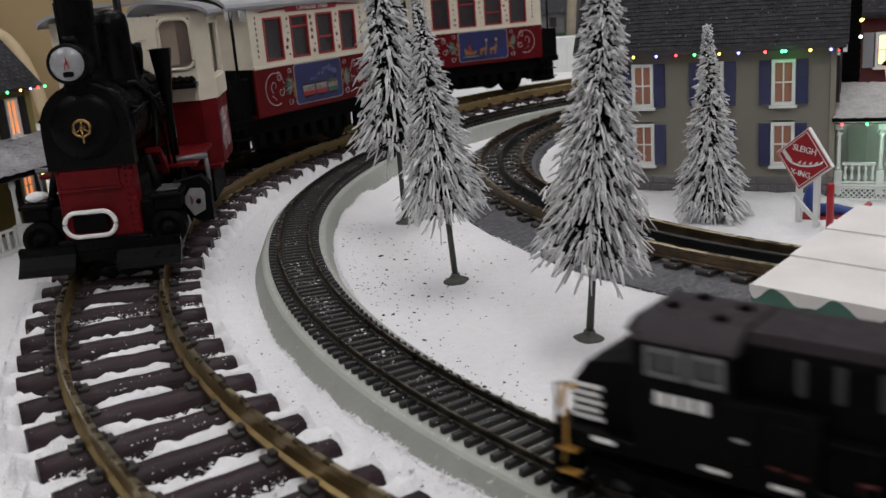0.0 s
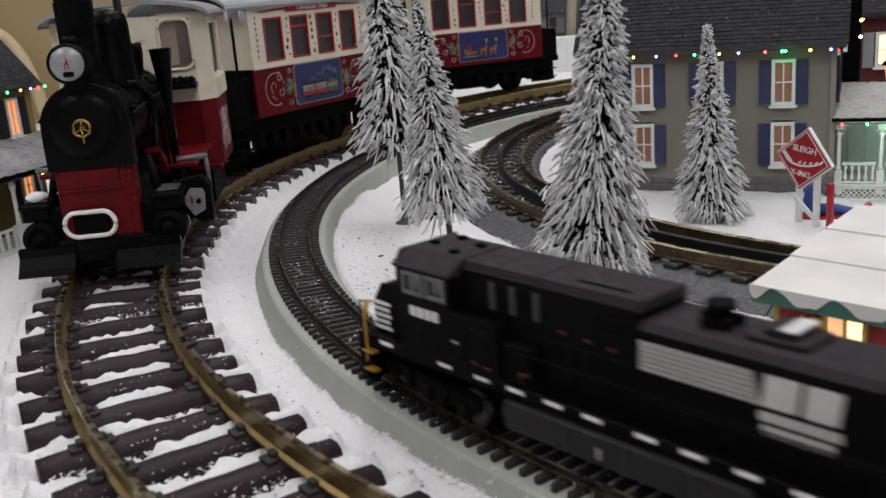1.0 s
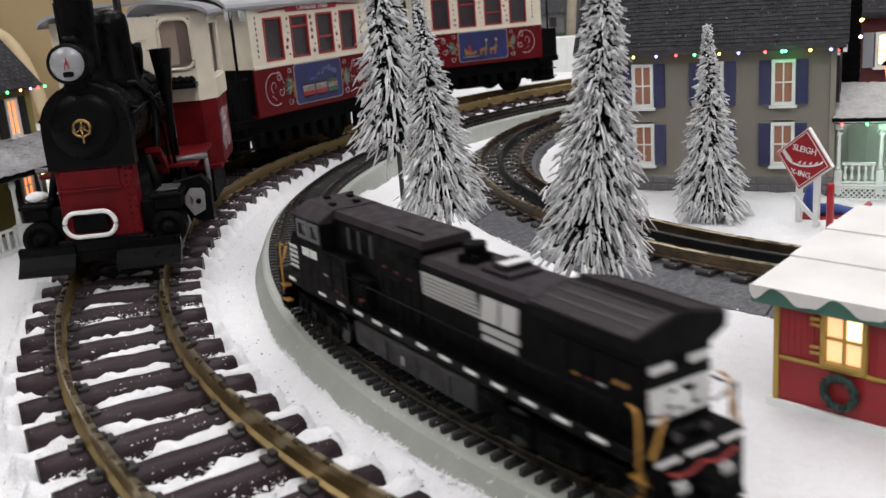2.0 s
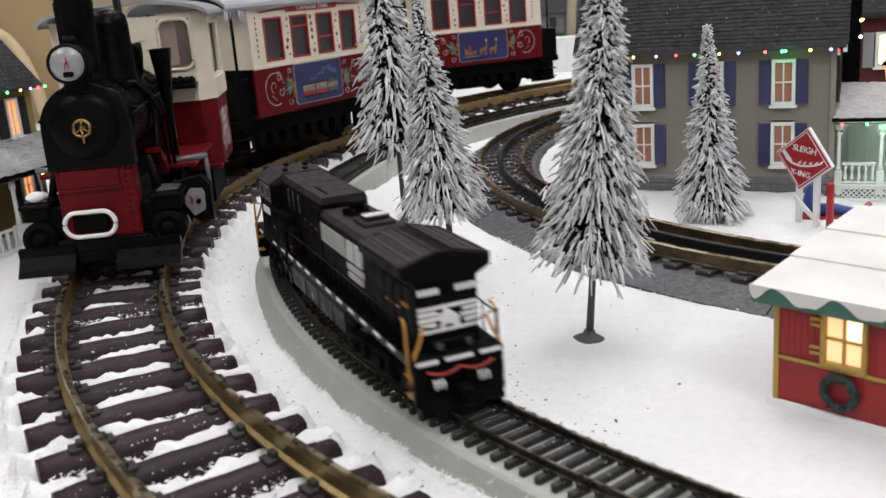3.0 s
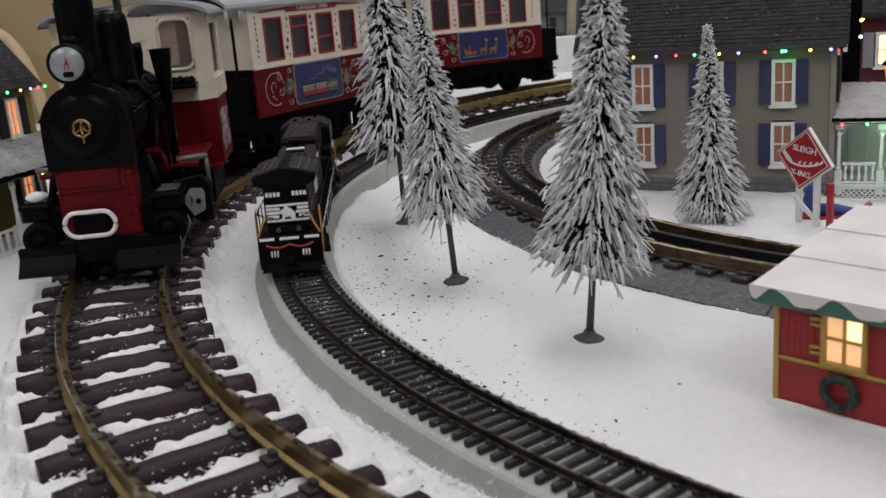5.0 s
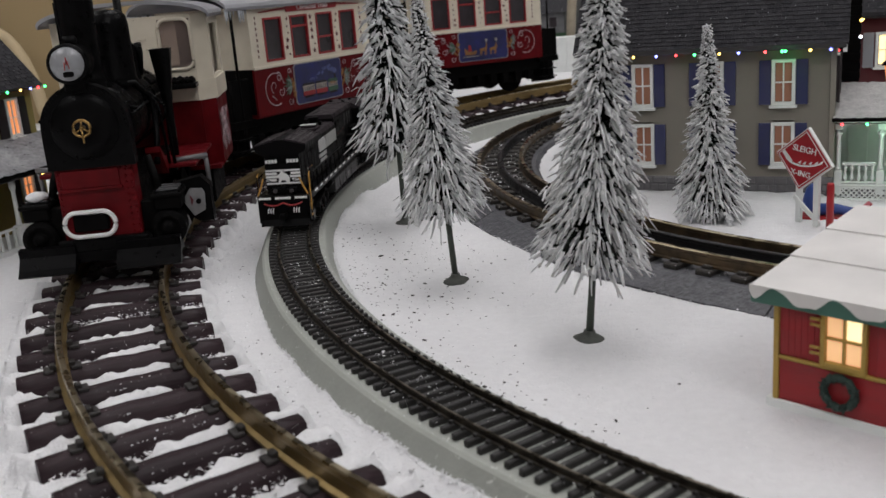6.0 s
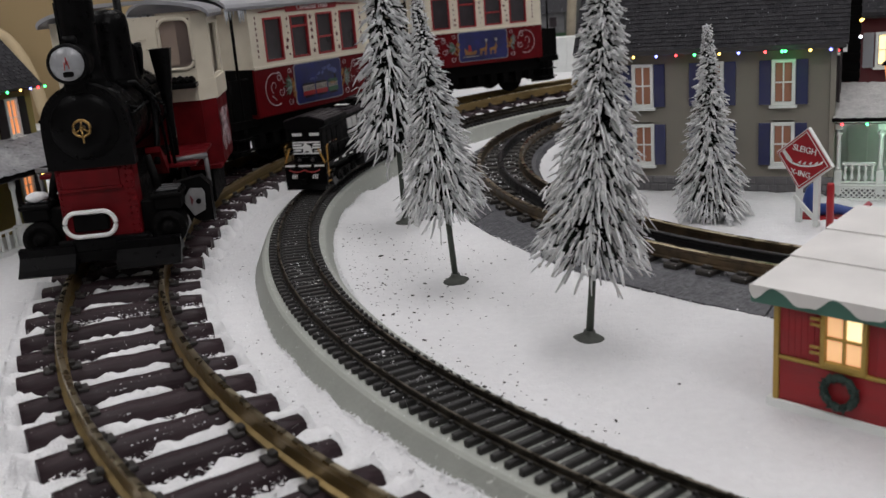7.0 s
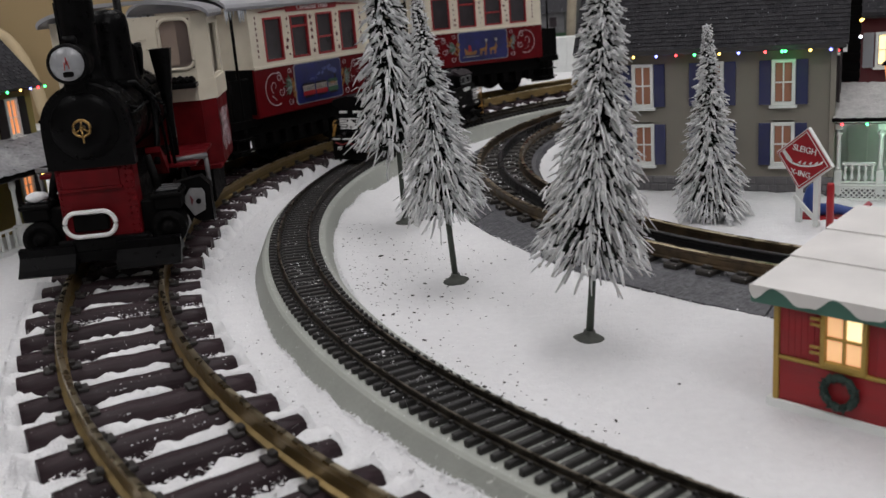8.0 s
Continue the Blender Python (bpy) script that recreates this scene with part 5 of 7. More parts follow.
    lathe(bm, [(0.0125, 0.108), (0.0090, 0.113), (0.0084, 0.118), (0.0090, 0.150), (0.0125, 0.170), (0.0150, 0.176), (0.0140, 0.186), (0.0120, 0.186)], 28, pose(0.052, 0.0, 0))
    part("chimney", bm, B, eng, "tall black chimney")
    bm = bmesh.new()
    lathe(bm, [(0.0130, 0.105), (0.0108, 0.110), (0.0106, 0.137), (0.0096, 0.1420), (0.0066, 0.1445), (0.0, 0.1452)], 28, pose(0.020, 0.0075, 0))
    part("steam_dome", bm, B, eng, "black rounded steam dome")
    bm = bmesh.new()
    lathe(bm, [(0.0078, 0.105), (0.0065, 0.110), (0.0062, 0.124), (0.0030, 0.129), (0.0022, 0.1290), (0.0022, 0.165)], 16, pose(-0.010, 0.008, 0))
    tube(bm, [(-0.012, 0.014, 0.108), (-0.012, 0.0155, 0.120), (-0.0105, 0.0155, 0.1255)], 0.0022, 8)
    part("sand_dome", bm, B, eng, "black sand dome with pipe")
    bm = bmesh.new()
    tube(bm, [(0.036, -0.0095, 0.109), (0.030, -0.0100, 0.134), (0.034, -0.0090, 0.141), (0.044, -0.0085, 0.140), (0.046, -0.0085, 0.130)], 0.0008, 7)
    tube(bm, [(0.048, -0.0102, 0.112), (0.048, -0.0105, 0.150)], 0.0006, 6)
    part("bell_frame", bm, B, eng, "thin black handrail frame")
    bm = bmesh.new()
    lathe(bm, [(0.0030, 0.064), (0.0030, 0.092), (0.0036, 0.096), (0.0072, 0.1215), (0.0074, 0.1225), (0.0066, 0.1225), (0.0030, 0.100)], 4, pose(0.010, 0.0310, 0, 0, 0, 45))
    part("ash_funnel", bm, B, eng, "black square funnel beside the boiler")
    bm = bmesh.new()                                    # curved pipes over the boiler's flank
    tube(bm, [(0.030, 0.010, 0.1075), (0.026, 0.018, 0.1065), (0.022, 0.0235, 0.099), (0.020, 0.0250, 0.088), (0.024, 0.0250, 0.076), (0.034, 0.0250, 0.064)], 0.0017, 10)
    part("steam_pipe", bm, B, eng, "black curved steam pipe")
    bm = bmesh.new()
    tube(bm, [(0.064, 0.0225, 0.094), (0.030, 0.0228, 0.096), (-0.050, 0.0230, 0.0965)], 0.0009, 7)
    for x in (0.055, 0.015, -0.025):
        tube(bm, [(x, 0.0195, 0.0965), (x, 0.0235, 0.0962)], 0.0010, 6)
    part("handrail", bm, B, eng)
    bm = bmesh.new()
    tube(bm, [(0.064, -0.0225, 0.094), (-0.050, -0.0230, 0.0965)], 0.0009, 7)
    part("handrail", bm, B, eng)
    # frame, cylinders, running boards, wheels
    bm = bmesh.new()
    box(bm, (-0.125, -0.0185, 0.0260), (0.062, 0.0185, 0.0600), 0.0006)
    # added blocks: shade below the cab, then the dark steps behind it
    box(bm, (-0.126, -0.040, 0.0200), (-0.066, 0.040, 0.0425), 0.001)
    box(bm, (-0.146, -0.034, 0.0260), (-0.125, 0.034, 0.0425), 0.001)
    part("main_frame", bm, BLACK_DULL, eng, "black main frame with blocks added for the dark underside")
    bm = bmesh.new()
    for s in (-1, 1):
        y0, y1 = sorted((s * 0.0200, s * 0.0425))
        box(bm, (-0.058, y0, 0.0575), (0.016, y1, 0.0600), 0.0006)
        prism(bm, [(0.022, 0.0560), (0.036, 0.0700), (0.036, 0.0730), (0.018, 0.0610)], *sorted((s * 0.0200, s * 0.0280)))
    part("running_board", bm, ENGINE_RED, eng, "dark red running board")
    for s in (-1, 1):
        bm = bmesh.new()
        lathe(bm, [(0.0086, 0.000), (0.0090, 0.001), (0.0090, 0.004), (0.0084, 0.0045), (0.0084, 0.024), (0.0091, 0.0245), (0.0091, 0.028), (0.0080, 0.0284), (0.0078, 0.0290), (0.0052, 0.0294), (0.0050, 0.0284), (0.0034, 0.0284), (0.0032, 0.0304), (0.0012, 0.0308)], 24, pose(0.0380, s * 0.0318, 0.0352, 0, 90, 0))
        for k in range(10):
            t = k * math.tau / 10
            bmesh.ops.create_icosphere(bm, subdivisions=1, radius=0.0007, matrix=Matrix.Translation((0.0672, s * 0.0318 + 0.0066 * math.cos(t), 0.0352 + 0.0066 * math.sin(t))))
        cyl = part("cylinder", bm, BLACK_DULL, eng, "black steam cylinder with a bolted round cover")
        bm = bmesh.new()
        box(bm, (0.0420, s * 0.0325 - 0.0068, 0.0440), (0.0650, s * 0.0325 + 0.0068, 0.0515), 0.001)
        box(bm, (0.0410, s * 0.0325 - 0.0078, 0.0505), (0.0662, s * 0.0325 + 0.0078, 0.0530), 0.0006)
        for k in range(5):
            for e in (-1, 1):
                bmesh.ops.create_icosphere(bm, subdivisions=1, radius=0.0009, matrix=Matrix.Translation((0.0435 + k * 0.0052, s * 0.0325 + e * 0.0068, 0.0534)))
        part("steam_chest", bm, BLACK_DULL, cyl, "black steam chest with bolted lid")
        bm = bmesh.new()
        box(bm, (0.0440, s * 0.0245 - 0.006, 0.034), (0.0630, s * 0.0245 + 0.006, 0.050), 0.001)
        part("saddle", bm, BLACK_DULL, cyl)
        bm = bmesh.new()
        tube(bm, [(0.052, s * 0.0270, 0.0520), (0.050, s * 0.0255, 0.0600), (0.046, s * 0.0225, 0.0700)], 0.0022, 9)
        part("inlet_pipe", bm, BLACK_DULL, cyl, "black bent inlet pipe")
        for k in range(3):
            bm = bmesh.new()
            box(bm, (0.0445 + k * 0.0065, s * 0.0325 - 0.0055, 0.0530), (0.0480 + k * 0.0065, s * 0.0325 + 0.0055, 0.0544), 0.0006)
            part("rib", bm, TANKLIGHT, cyl, "worn grey rib")
        if s > 0:                                       # the near side keeps its slide plate and link
            gear = pose(0, 0, 0)
            bm = bmesh.new()
            pl = [(0.0425, 0.0515), (0.0486, 0.0510), (0.0497, 0.0486), (0.0491, 0.0395), (0.0431, 0.0367), (0.0379, 0.0455)]
            prism(bm, pl, 0.0490, 0.0502, axis="x")
            part("slide_plate", bm, SLIDE_GREY, cyl, "pale grey metal slide plate", gear)
            bm = bmesh.new()
            tube(bm, [(0.0500, 0.0462, 0.0444), (0.0510, 0.0462, 0.0444)], 0.0014, 12)
            part("bolt", bm, BLACK_DULL, cyl, "", gear)
            bm = bmesh.new()
            prism(bm, [(0.0420, 0.0480), (0.0436, 0.0452), (0.0424, 0.0420)], 0.0500, 0.0506, axis="x")
            part("plate_mark", bm, BARN_RED, cyl, "dark red patch on the slide plate", gear)
            bm = bmesh.new()
            prism(bm, [(0.0340, 0.0385), (0.0357, 0.0408), (0.0400, 0.0378), (0.0414, 0.0339), (0.0368, 0.0259), (0.0364, 0.0300), (0.0386, 0.0345)], 0.0520, 0.0530, axis="x")
            part("link", bm, SLIDE_GREY, cyl, "pale grey valve link", gear)
            bm = bmesh.new()
            prism(bm, [(0.0340, 0.0545), (0.0480, 0.0570), (0.0525, 0.0520), (0.0525, 0.0330), (0.0450, 0.0330), (0.0340, 0.0400)], 0.0380, 0.0470, axis="x")
            part("valve_casing", bm, BLACK_DULL, cyl, "black valve casing", gear)
        bm = bmesh.new()
        tube(bm, [(0.040, s * 0.0318, 0.0352), (-0.080, s * 0.0330, 0.0330)], 0.0014, 8)
        box(bm, (-0.075, s * 0.0360 - 0.001, 0.0285), (0.000, s * 0.0360 + 0.001, 0.0325), 0.0004)
        part("side_rod", bm, TANKLIGHT, eng, "dark grey side rod")
        bm = bmesh.new()
        tube(bm, [(-0.001, s * 0.0460, 0.0425), (0.003, s * 0.0462, 0.0600)], 0.0013, 8)
        tube(bm, [(0.012, s * 0.0300, 0.0612), (0.003, s * 0.0470, 0.0612)], 0.0016, 8)
        part("reach_rod", bm, ROD_GREY, eng, "grey upright lever")
        for x in (-0.070, -0.035, 0.000):
            bm = bmesh.new()
            lathe(bm, [(0.0165, -0.003), (0.0165, -0.0018), (0.0148, -0.0015), (0.0146, 0.003)], 24, pose(x, s * 0.0235, 0.0325, 90 * s, 0, 0))
            part("wheel", bm, BLACK_DULL, eng)
    # cab
    bm = bmesh.new()
    W = 0.0475
    x0, x1 = -0.128, -0.064
    box(bm, (x1 - 0.002, -W + 0.0085, 0.0440), (x1, W - 0.0085, 0.0860), 0.0004)
    for s in (-1, 1):
        prism(bm, [(x1, s * (W - 0.0085)), (x1 - 0.0095, s * W), (x0, s * W), (x0, s * (W - 0.002)), (x1 - 0.0090, s * (W - 0.002)), (x1 - 0.0016, s * (W - 0.0090))], 0.0440, 0.0860, axis="z")
    box(bm, (x0, -W + 0.002, 0.0440), (x0 + 0.002, W - 0.002, 0.0860))
    box(bm, (x0, -W + 0.001, 0.0420), (x1 + 0.001, W - 0.001, 0.0450), 0.0005)
    for i in range(9):
        bmesh.ops.create_icosphere(bm, subdivisions=1, radius=0.0006, matrix=Matrix.Translation((x1 + 0.0002, W - 0.011 - i * 0.0042, 0.0500)))
    lower = part("cab_lower", bm, ENGINE_RED, eng, "dark red lower cab panel")
    bm = bmesh.new()                                    # pale curled ornament bars on the cab's flank
    for k in range(9):
        pts = [(-0.080 - 0.0045 * k + 0.003 * math.sin(t * 0.9 + k), W + 0.0003, 0.0515 + 0.0028 * t + 0.0012 * math.sin(k * 2 + t)) for t in range(10)]
        tube(bm, pts, 0.00022, 4)
    for z in (0.0700, 0.0640):
        for k in range(6):
            box(bm, (-0.110 + k * 0.005, W, z - 0.0012), (-0.107 + k * 0.005, W + 0.0004, z + 0.0012))
    part("ornament", bm, SCROLL, lower, "white painted scrollwork")
    z0, z1 = 0.0860, 0.1390
    wz0, wz1, wy0, wy1 = 0.1060, 0.1365, 0.0185, 0.0380
    bm = bmesh.new()
    for s in (-1, 1):
        ya, yb = (wy0, wy1)
        for a, b in (((0.0, z0), (ya, z1)), ((yb, z0), (W - 0.0085, z1)), ((ya, z0), (yb, wz0)), ((ya, wz1), (yb, z1))):
            y_a, y_b = sorted((s * a[0], s * b[0]))
            box(bm, (x1 - 0.002, y_a, a[1]), (x1, y_b, b[1]))
        prism(bm, [(x1, s * (W - 0.0085)), (x1 - 0.0095, s * W), (x1 - 0.0095, s * (W - 0.002)), (x1 - 0.002, s * (W - 0.0090))], z0, z1, axis="z")
        ya, yb = sorted((s * W, s * (W - 0.002)))
        for xa, xb, za, zb in ((x1 - 0.018, x1 - 0.0095, z0, z1), (x0, x0 + 0.010, z0, z1), (x0 + 0.010, x1 - 0.018, z0, 0.1000), (x0 + 0.010, x1 - 0.018, 0.1320, z1)):
            box(bm, (xa, ya, za), (xb, yb, zb))
    box(bm, (x0, -W + 0.002, z0), (x0 + 0.002, -0.020, z1))
    box(bm, (x0, 0.020, z0), (x0 + 0.002, W - 0.002, z1))
    box(bm, (x0, -0.020, z0), (x0 + 0.002, 0.020, 0.105))
    # a proud cream band along the foot of the upper cab
    box(bm, (x1 - 0.001, -W + 0.009, z0), (x1 + 0.0012, W - 0.009, z0 + 0.0125), 0.0004)
    for s in (-1, 1):
        prism(bm, [(x1 + 0.0012, s * (W - 0.0090)), (x1 - 0.0095, s * (W + 0.0012)), (x0, s * (W + 0.0012)), (x0, s * (W - 0.001)), (x1 - 0.010, s * (W - 0.001)), (x1 - 0.001, s * (W - 0.0095))], z0, z0 + 0.0125, axis="z")
    for i in range(10):
        bmesh.ops.create_icosphere(bm, subdivisions=1, radius=0.0006, matrix=Matrix.Translation((x1 + 0.0013, W - 0.011 - i * 0.0045, z0 + 0.0085)))
        bmesh.ops.create_icosphere(bm, subdivisions=1, radius=0.0006, matrix=Matrix.Translation((x1 + 0.0002, W - 0.011 - i * 0.0045, z1 - 0.0018)))
    for y, z in ((0.0070, 0.1255), (0.0105, 0.1255), (0.0070, 0.1195), (0.0105, 0.1195)):
        bmesh.ops.create_icosphere(bm, subdivisions=1, radius=0.0010, matrix=Matrix.Translation((x1 + 0.0004, y, z)))
    upper = part("cab_upper", bm, CREAM, eng, "cream upper cab with rivets")
    for s in (-1, 1):                                   # rounded window surround
        bm = bmesh.new()
        pts = []
        cy, cz, hy, hz, r = s * (wy0 + wy1) / 2, (wz0 + wz1) / 2, (wy1 - wy0) / 2, (wz1 - wz0) / 2, 0.0055
        for qx, qz, a0 in ((1, 1, 0), (-1, 1, 90), (-1, -1, 180), (1, -1, 270)):
            for t in range(6):
                a = radians(a0 + t * 18)
                pts.append((x1 + 0.0003, cy + qx * (hy - r) + r * math.cos(a), cz + qz * (hz - r) + r * math.sin(a)))
        tube(bm, pts, 0.0013, 6, closed=True)
        part("window_surround", bm, CREAM, upper)
        bm = bmesh.new()
        box(bm, (x1 - 0.0016, min(s * wy0, s * wy1), wz0), (x1 - 0.0010, max(s * wy0, s * wy1), wz1))
        pane = part("pane", bm, CABGLASS, upper, "tinted cab window")
        pane.visible_shadow = False
    bm = bmesh.new()
    n = 16
    top = [(W * 1.08 * -math.cos(i * math.pi / n), 0.1385 + 0.0105 * math.sin(i * math.pi / n)) for i in range(n + 1)]
    bot = [(y * 0.985, z - 0.0022) for y, z in top]
    prism(bm, top + bot[::-1], x0 - 0.006, x1 + 0.006, axis="x")
    part("cab_roof", bm, GREY_ROOF, eng, "grey arched cab roof")
    bm = bmesh.new()
    rnd = random.Random(6)
    for i in range(90):
        p = (x1 + rnd.uniform(0.002, 0.014), rnd.uniform(0.015, 0.037), 0.0985 + rnd.uniform(0, 0.0022))
        bmesh.ops.create_icosphere(bm, subdivisions=1, radius=rnd.uniform(0.0010, 0.0021), matrix=Matrix.Translation(p))
    box(bm, (x1 + 0.0012, 0.0150, 0.0950), (x1 + 0.0150, 0.0390, 0.0980), 0.0005, mi=1)
    part("coal_bin", bm, [BLACK_DULL, BLACK], eng, "black bin heaped with coal")
    bm = bmesh.new()                                    # a dab of snow left on the far cylinder
    bmesh.ops.create_icosphere(bm, subdivisions=3, radius=0.0065, matrix=pose(0.056, -0.0330, 0.0555) @ Matrix.Diagonal((1.0, 0.85, 0.42, 1)))
    for v in bm.verts:
        v.co += Vector((0, 0, 0.0009)) * noise.noise(v.co * 400)
    part("snow_dab", bm, FLAKE, eng, "small heap of snow")


CABGLASS = glass("cab_glass", (0.50, 0.42, 0.40), 0.12, 0.12)
steam_locomotive()


# ---- the Christmas coaches ----
def coach(m, scene_kind, seed):
    c = thing("railway_coach", "cream and dark red Christmas coach with painted panels", "railway coach", m, "coaches behind the engine")
    L, W = 0.0775, 0.0500
    zb, zm, zt = 0.0550, 0.0920, 0.1390
    bm = bmesh.new()
    box(bm, (-L, -W, zb), (L, -W + 0.002, zm), 0.0003)
    box(bm, (-L, W - 0.002, zb), (L, W, zm), 0.0003)
    box(bm, (-L, -W + 0.001, zb - 0.001), (L, W - 0.001, zb + 0.002))
    body = part("lower_body", bm, ENGINE_RED, c, "dark red lower body")
    wins = [-0.0505, -0.0180, 0.0150, 0.0470]
    hw, w0, w1 = 0.0110, 0.0962, 0.1300
    for side in (-1, 1):
        bm = bmesh.new()
        ya, yb = sorted((side * W, side * (W - 0.002)))
        edges = [-L] + [v for w in wins for v in (w - hw, w + hw)] + [L]
        for i in range(0, len(edges), 2):
            box(bm, (edges[i], ya, zm), (edges[i + 1], yb, zt))
        for w in wins:
            box(bm, (w - hw, ya, zm), (w + hw, yb, w0))
            box(bm, (w - hw, ya, w1), (w + hw, yb, zt))
        ya2, yb2 = sorted((side * (W - 0.0005), side * (W + 0.0010)))
        box(bm, (-L, ya2, zm - 0.0006), (L, yb2, zm + 0.0018), 0.0003)
        wall = part("upper_wall", bm, CREAM, c, "cream upper side")
        for i, w in enumerate(wins):
            win = new("window")
            win.parent = c
            win.matrix_basis = pose(w, side * W, 0)
            bm = bmesh.new()
            t = 0.0016
            ya, yb = sorted((side * 0.0006, side * -0.0012))
            for a, b in (((-hw, w0), (-hw + t, w1)), ((hw - t, w0), (hw, w1)), ((-hw + t, w0), (hw - t, w0 + t)), ((-hw + t, w1 - t), (hw - t, w1))):
                box(bm, (a[0], ya, a[1]), (b[0], yb, b[1]))
            drop = (0, 0.008, 0.019, 0)[i]
            if drop:
                box(bm, (-hw + t, ya, w1 - drop - t), (hw - t, yb, w1 - drop))
            part("frame", bm, COACH_RED, win, "red window frame")
            bm = bmesh.new()
            ya, yb = sorted((side * -0.0016, side * -0.0012))
            box(bm, (-hw, ya, w0), (hw, yb, w1))
            part("pane", bm, DARKGLASS, win, "dark reflecting pane")
        # painted panel with its frame, a little train and scrolls
        bm = bmesh.new()
        pz0, pz1, ph = 0.0590, 0.0905, 0.0305
        y = side * W
        ya, yb = sorted((y, y + side * 0.0006))
        pts = [(-ph, pz0 + 0.002), (-ph + 0.002, pz0), (ph - 0.002, pz0), (ph, pz0 + 0.002), (ph, pz1 - 0.002), (ph - 0.002, pz1), (-ph + 0.002, pz1), (-ph, pz1 - 0.002)]
        prism(bm, [(x * 1.03, 0.07475 + (z - 0.07475) * 1.05) for x, z in pts], ya, yb, mi=1)
        ya, yb = sorted((y + side * 0.0004, y + side * 0.0009))
        prism(bm, pts, ya, yb)
        panel = part("picture_panel", bm, [BLUE_PANEL, GREY_ROOF], c, "night-blue painted panel with grey border")
        ya, yb = sorted((y + side * 0.0008, y + side * 0.0013))
        sx = -side
        if scene_kind == "train":
            for k, (xa, xb) in enumerate(((-0.0225, -0.0070), (-0.0055, 0.0095), (0.0110, 0.0240))):
                a, b = sorted((sx * xa, sx * xb))
                bm = bmesh.new()
                box(bm, (a, ya, 0.0645), (b, yb, 0.0682), mi=0 if k < 2 else 3)
                for j in range(6):
                    xx = a + (b - a) * (j + 0.15) / 6
                    box(bm, (xx, ya, 0.0682), (xx + (b - a) * 0.09, yb, 0.0718), mi=1)
                box(bm, (a, ya, 0.0718), (b, yb, 0.0728), mi=1 if k < 2 else 3)
                prism(bm, [(a, 0.0730), (b, 0.0730), (b - 0.001, 0.0746), (a + 0.001, 0.0746)], ya, yb, mi=2 if k < 2 else 3)
                for j in (0.2, 0.4, 0.6, 0.8):
                    box(bm, (a + (b - a) * j - 0.0011, ya, 0.0626), (a + (b - a) * j + 0.0011, yb, 0.0643), mi=2)
                if k == 2:
                    tip = b if sx > 0 else a
                    box(bm, (tip - 0.0030 - 0.001, ya, 0.0746), (tip - 0.0030 + 0.001, yb, 0.0785), mi=2)
                    box(bm, ((a + b) / 2 - 0.0035, ya, 0.0700), ((a + b) / 2 + 0.0035, yb, 0.0725), mi=4)
                part("painted_wagon", bm, [COACH_RED, PAINT_PALE, DARK_SHUTTER, PAINT_GREEN, PAINT_ORANGE], panel, "little painted railway vehicle in red, cream and green")
            bm = bmesh.new()
            for k in range(34):
                q = random.Random(k + seed)
                f = k / 33
                p = (sx * (0.022 - 0.034 * f + q.uniform(-0.002, 0.002)), y + side * 0.0009, 0.0800 + 0.0030 * math.sin(f * 5) + q.uniform(-0.0012, 0.0035) * (1.2 - f))
                bmesh.ops.create_icosphere(bm, subdivisions=1, radius=q.uniform(0.0006, 0.0019) * (1.2 - 0.7 * f), matrix=Matrix.Translation(p) @ Matrix.Diagonal((1.4, 0.12, 0.9, 1)))
            tagged(part("painted_smoke", bm, PAINT_SMOKE, panel, "painted pale blue smoke"), kind="stuff")
        else:
            for k, (xa, w) in enumerate(((-0.0170, 0.0120), (0.0000, 0.0095), (0.0125, 0.0095))):
                bm = bmesh.new()                         # a plain sleigh shape and two plain deer shapes
                cx = sx * xa
                if k == 0:
                    prism(bm, [(cx - w * 0.55, 0.0655), (cx + w * 0.55, 0.0655), (cx + w * 0.68, 0.0700), (cx + w * 0.35, 0.0690), (cx - w * 0.2, 0.0690), (cx - w * 0.6, 0.0735)], ya, yb, mi=0)
                    prism(bm, [(cx - w * 0.25, 0.0692), (cx + w * 0.15, 0.0692), (cx + w * 0.08, 0.0755), (cx - w * 0.12, 0.0770)], ya, yb, mi=1)
                    box(bm, (cx - w * 0.8, ya, 0.0632), (cx + w * 0.9, yb, 0.0640), mi=2)
                else:
                    prism(bm, [(cx - w * 0.5, 0.0685), (cx + w * 0.35, 0.0685), (cx + w * 0.5, 0.0735), (cx + w * 0.40, 0.0775), (cx + w * 0.25, 0.0725), (cx - w * 0.5, 0.0712)], ya, yb, mi=0)
                    for j in (-0.45, -0.3, 0.15, 0.3):
                        box(bm, (cx + w * j - 0.0004, ya, 0.0640), (cx + w * j + 0.0004, yb, 0.0685), mi=0)
                    prism(bm, [(cx + w * 0.36, 0.0778), (cx + w * 0.46, 0.0778), (cx + w * 0.62, 0.0815), (cx + w * 0.20, 0.0815)], ya, yb, mi=2)
                part("painted_shape", bm, [PAINT_ORANGE, COACH_RED, PAINT_PALE], panel, "plain orange and red painted shape")
        rnd = random.Random(seed + side)
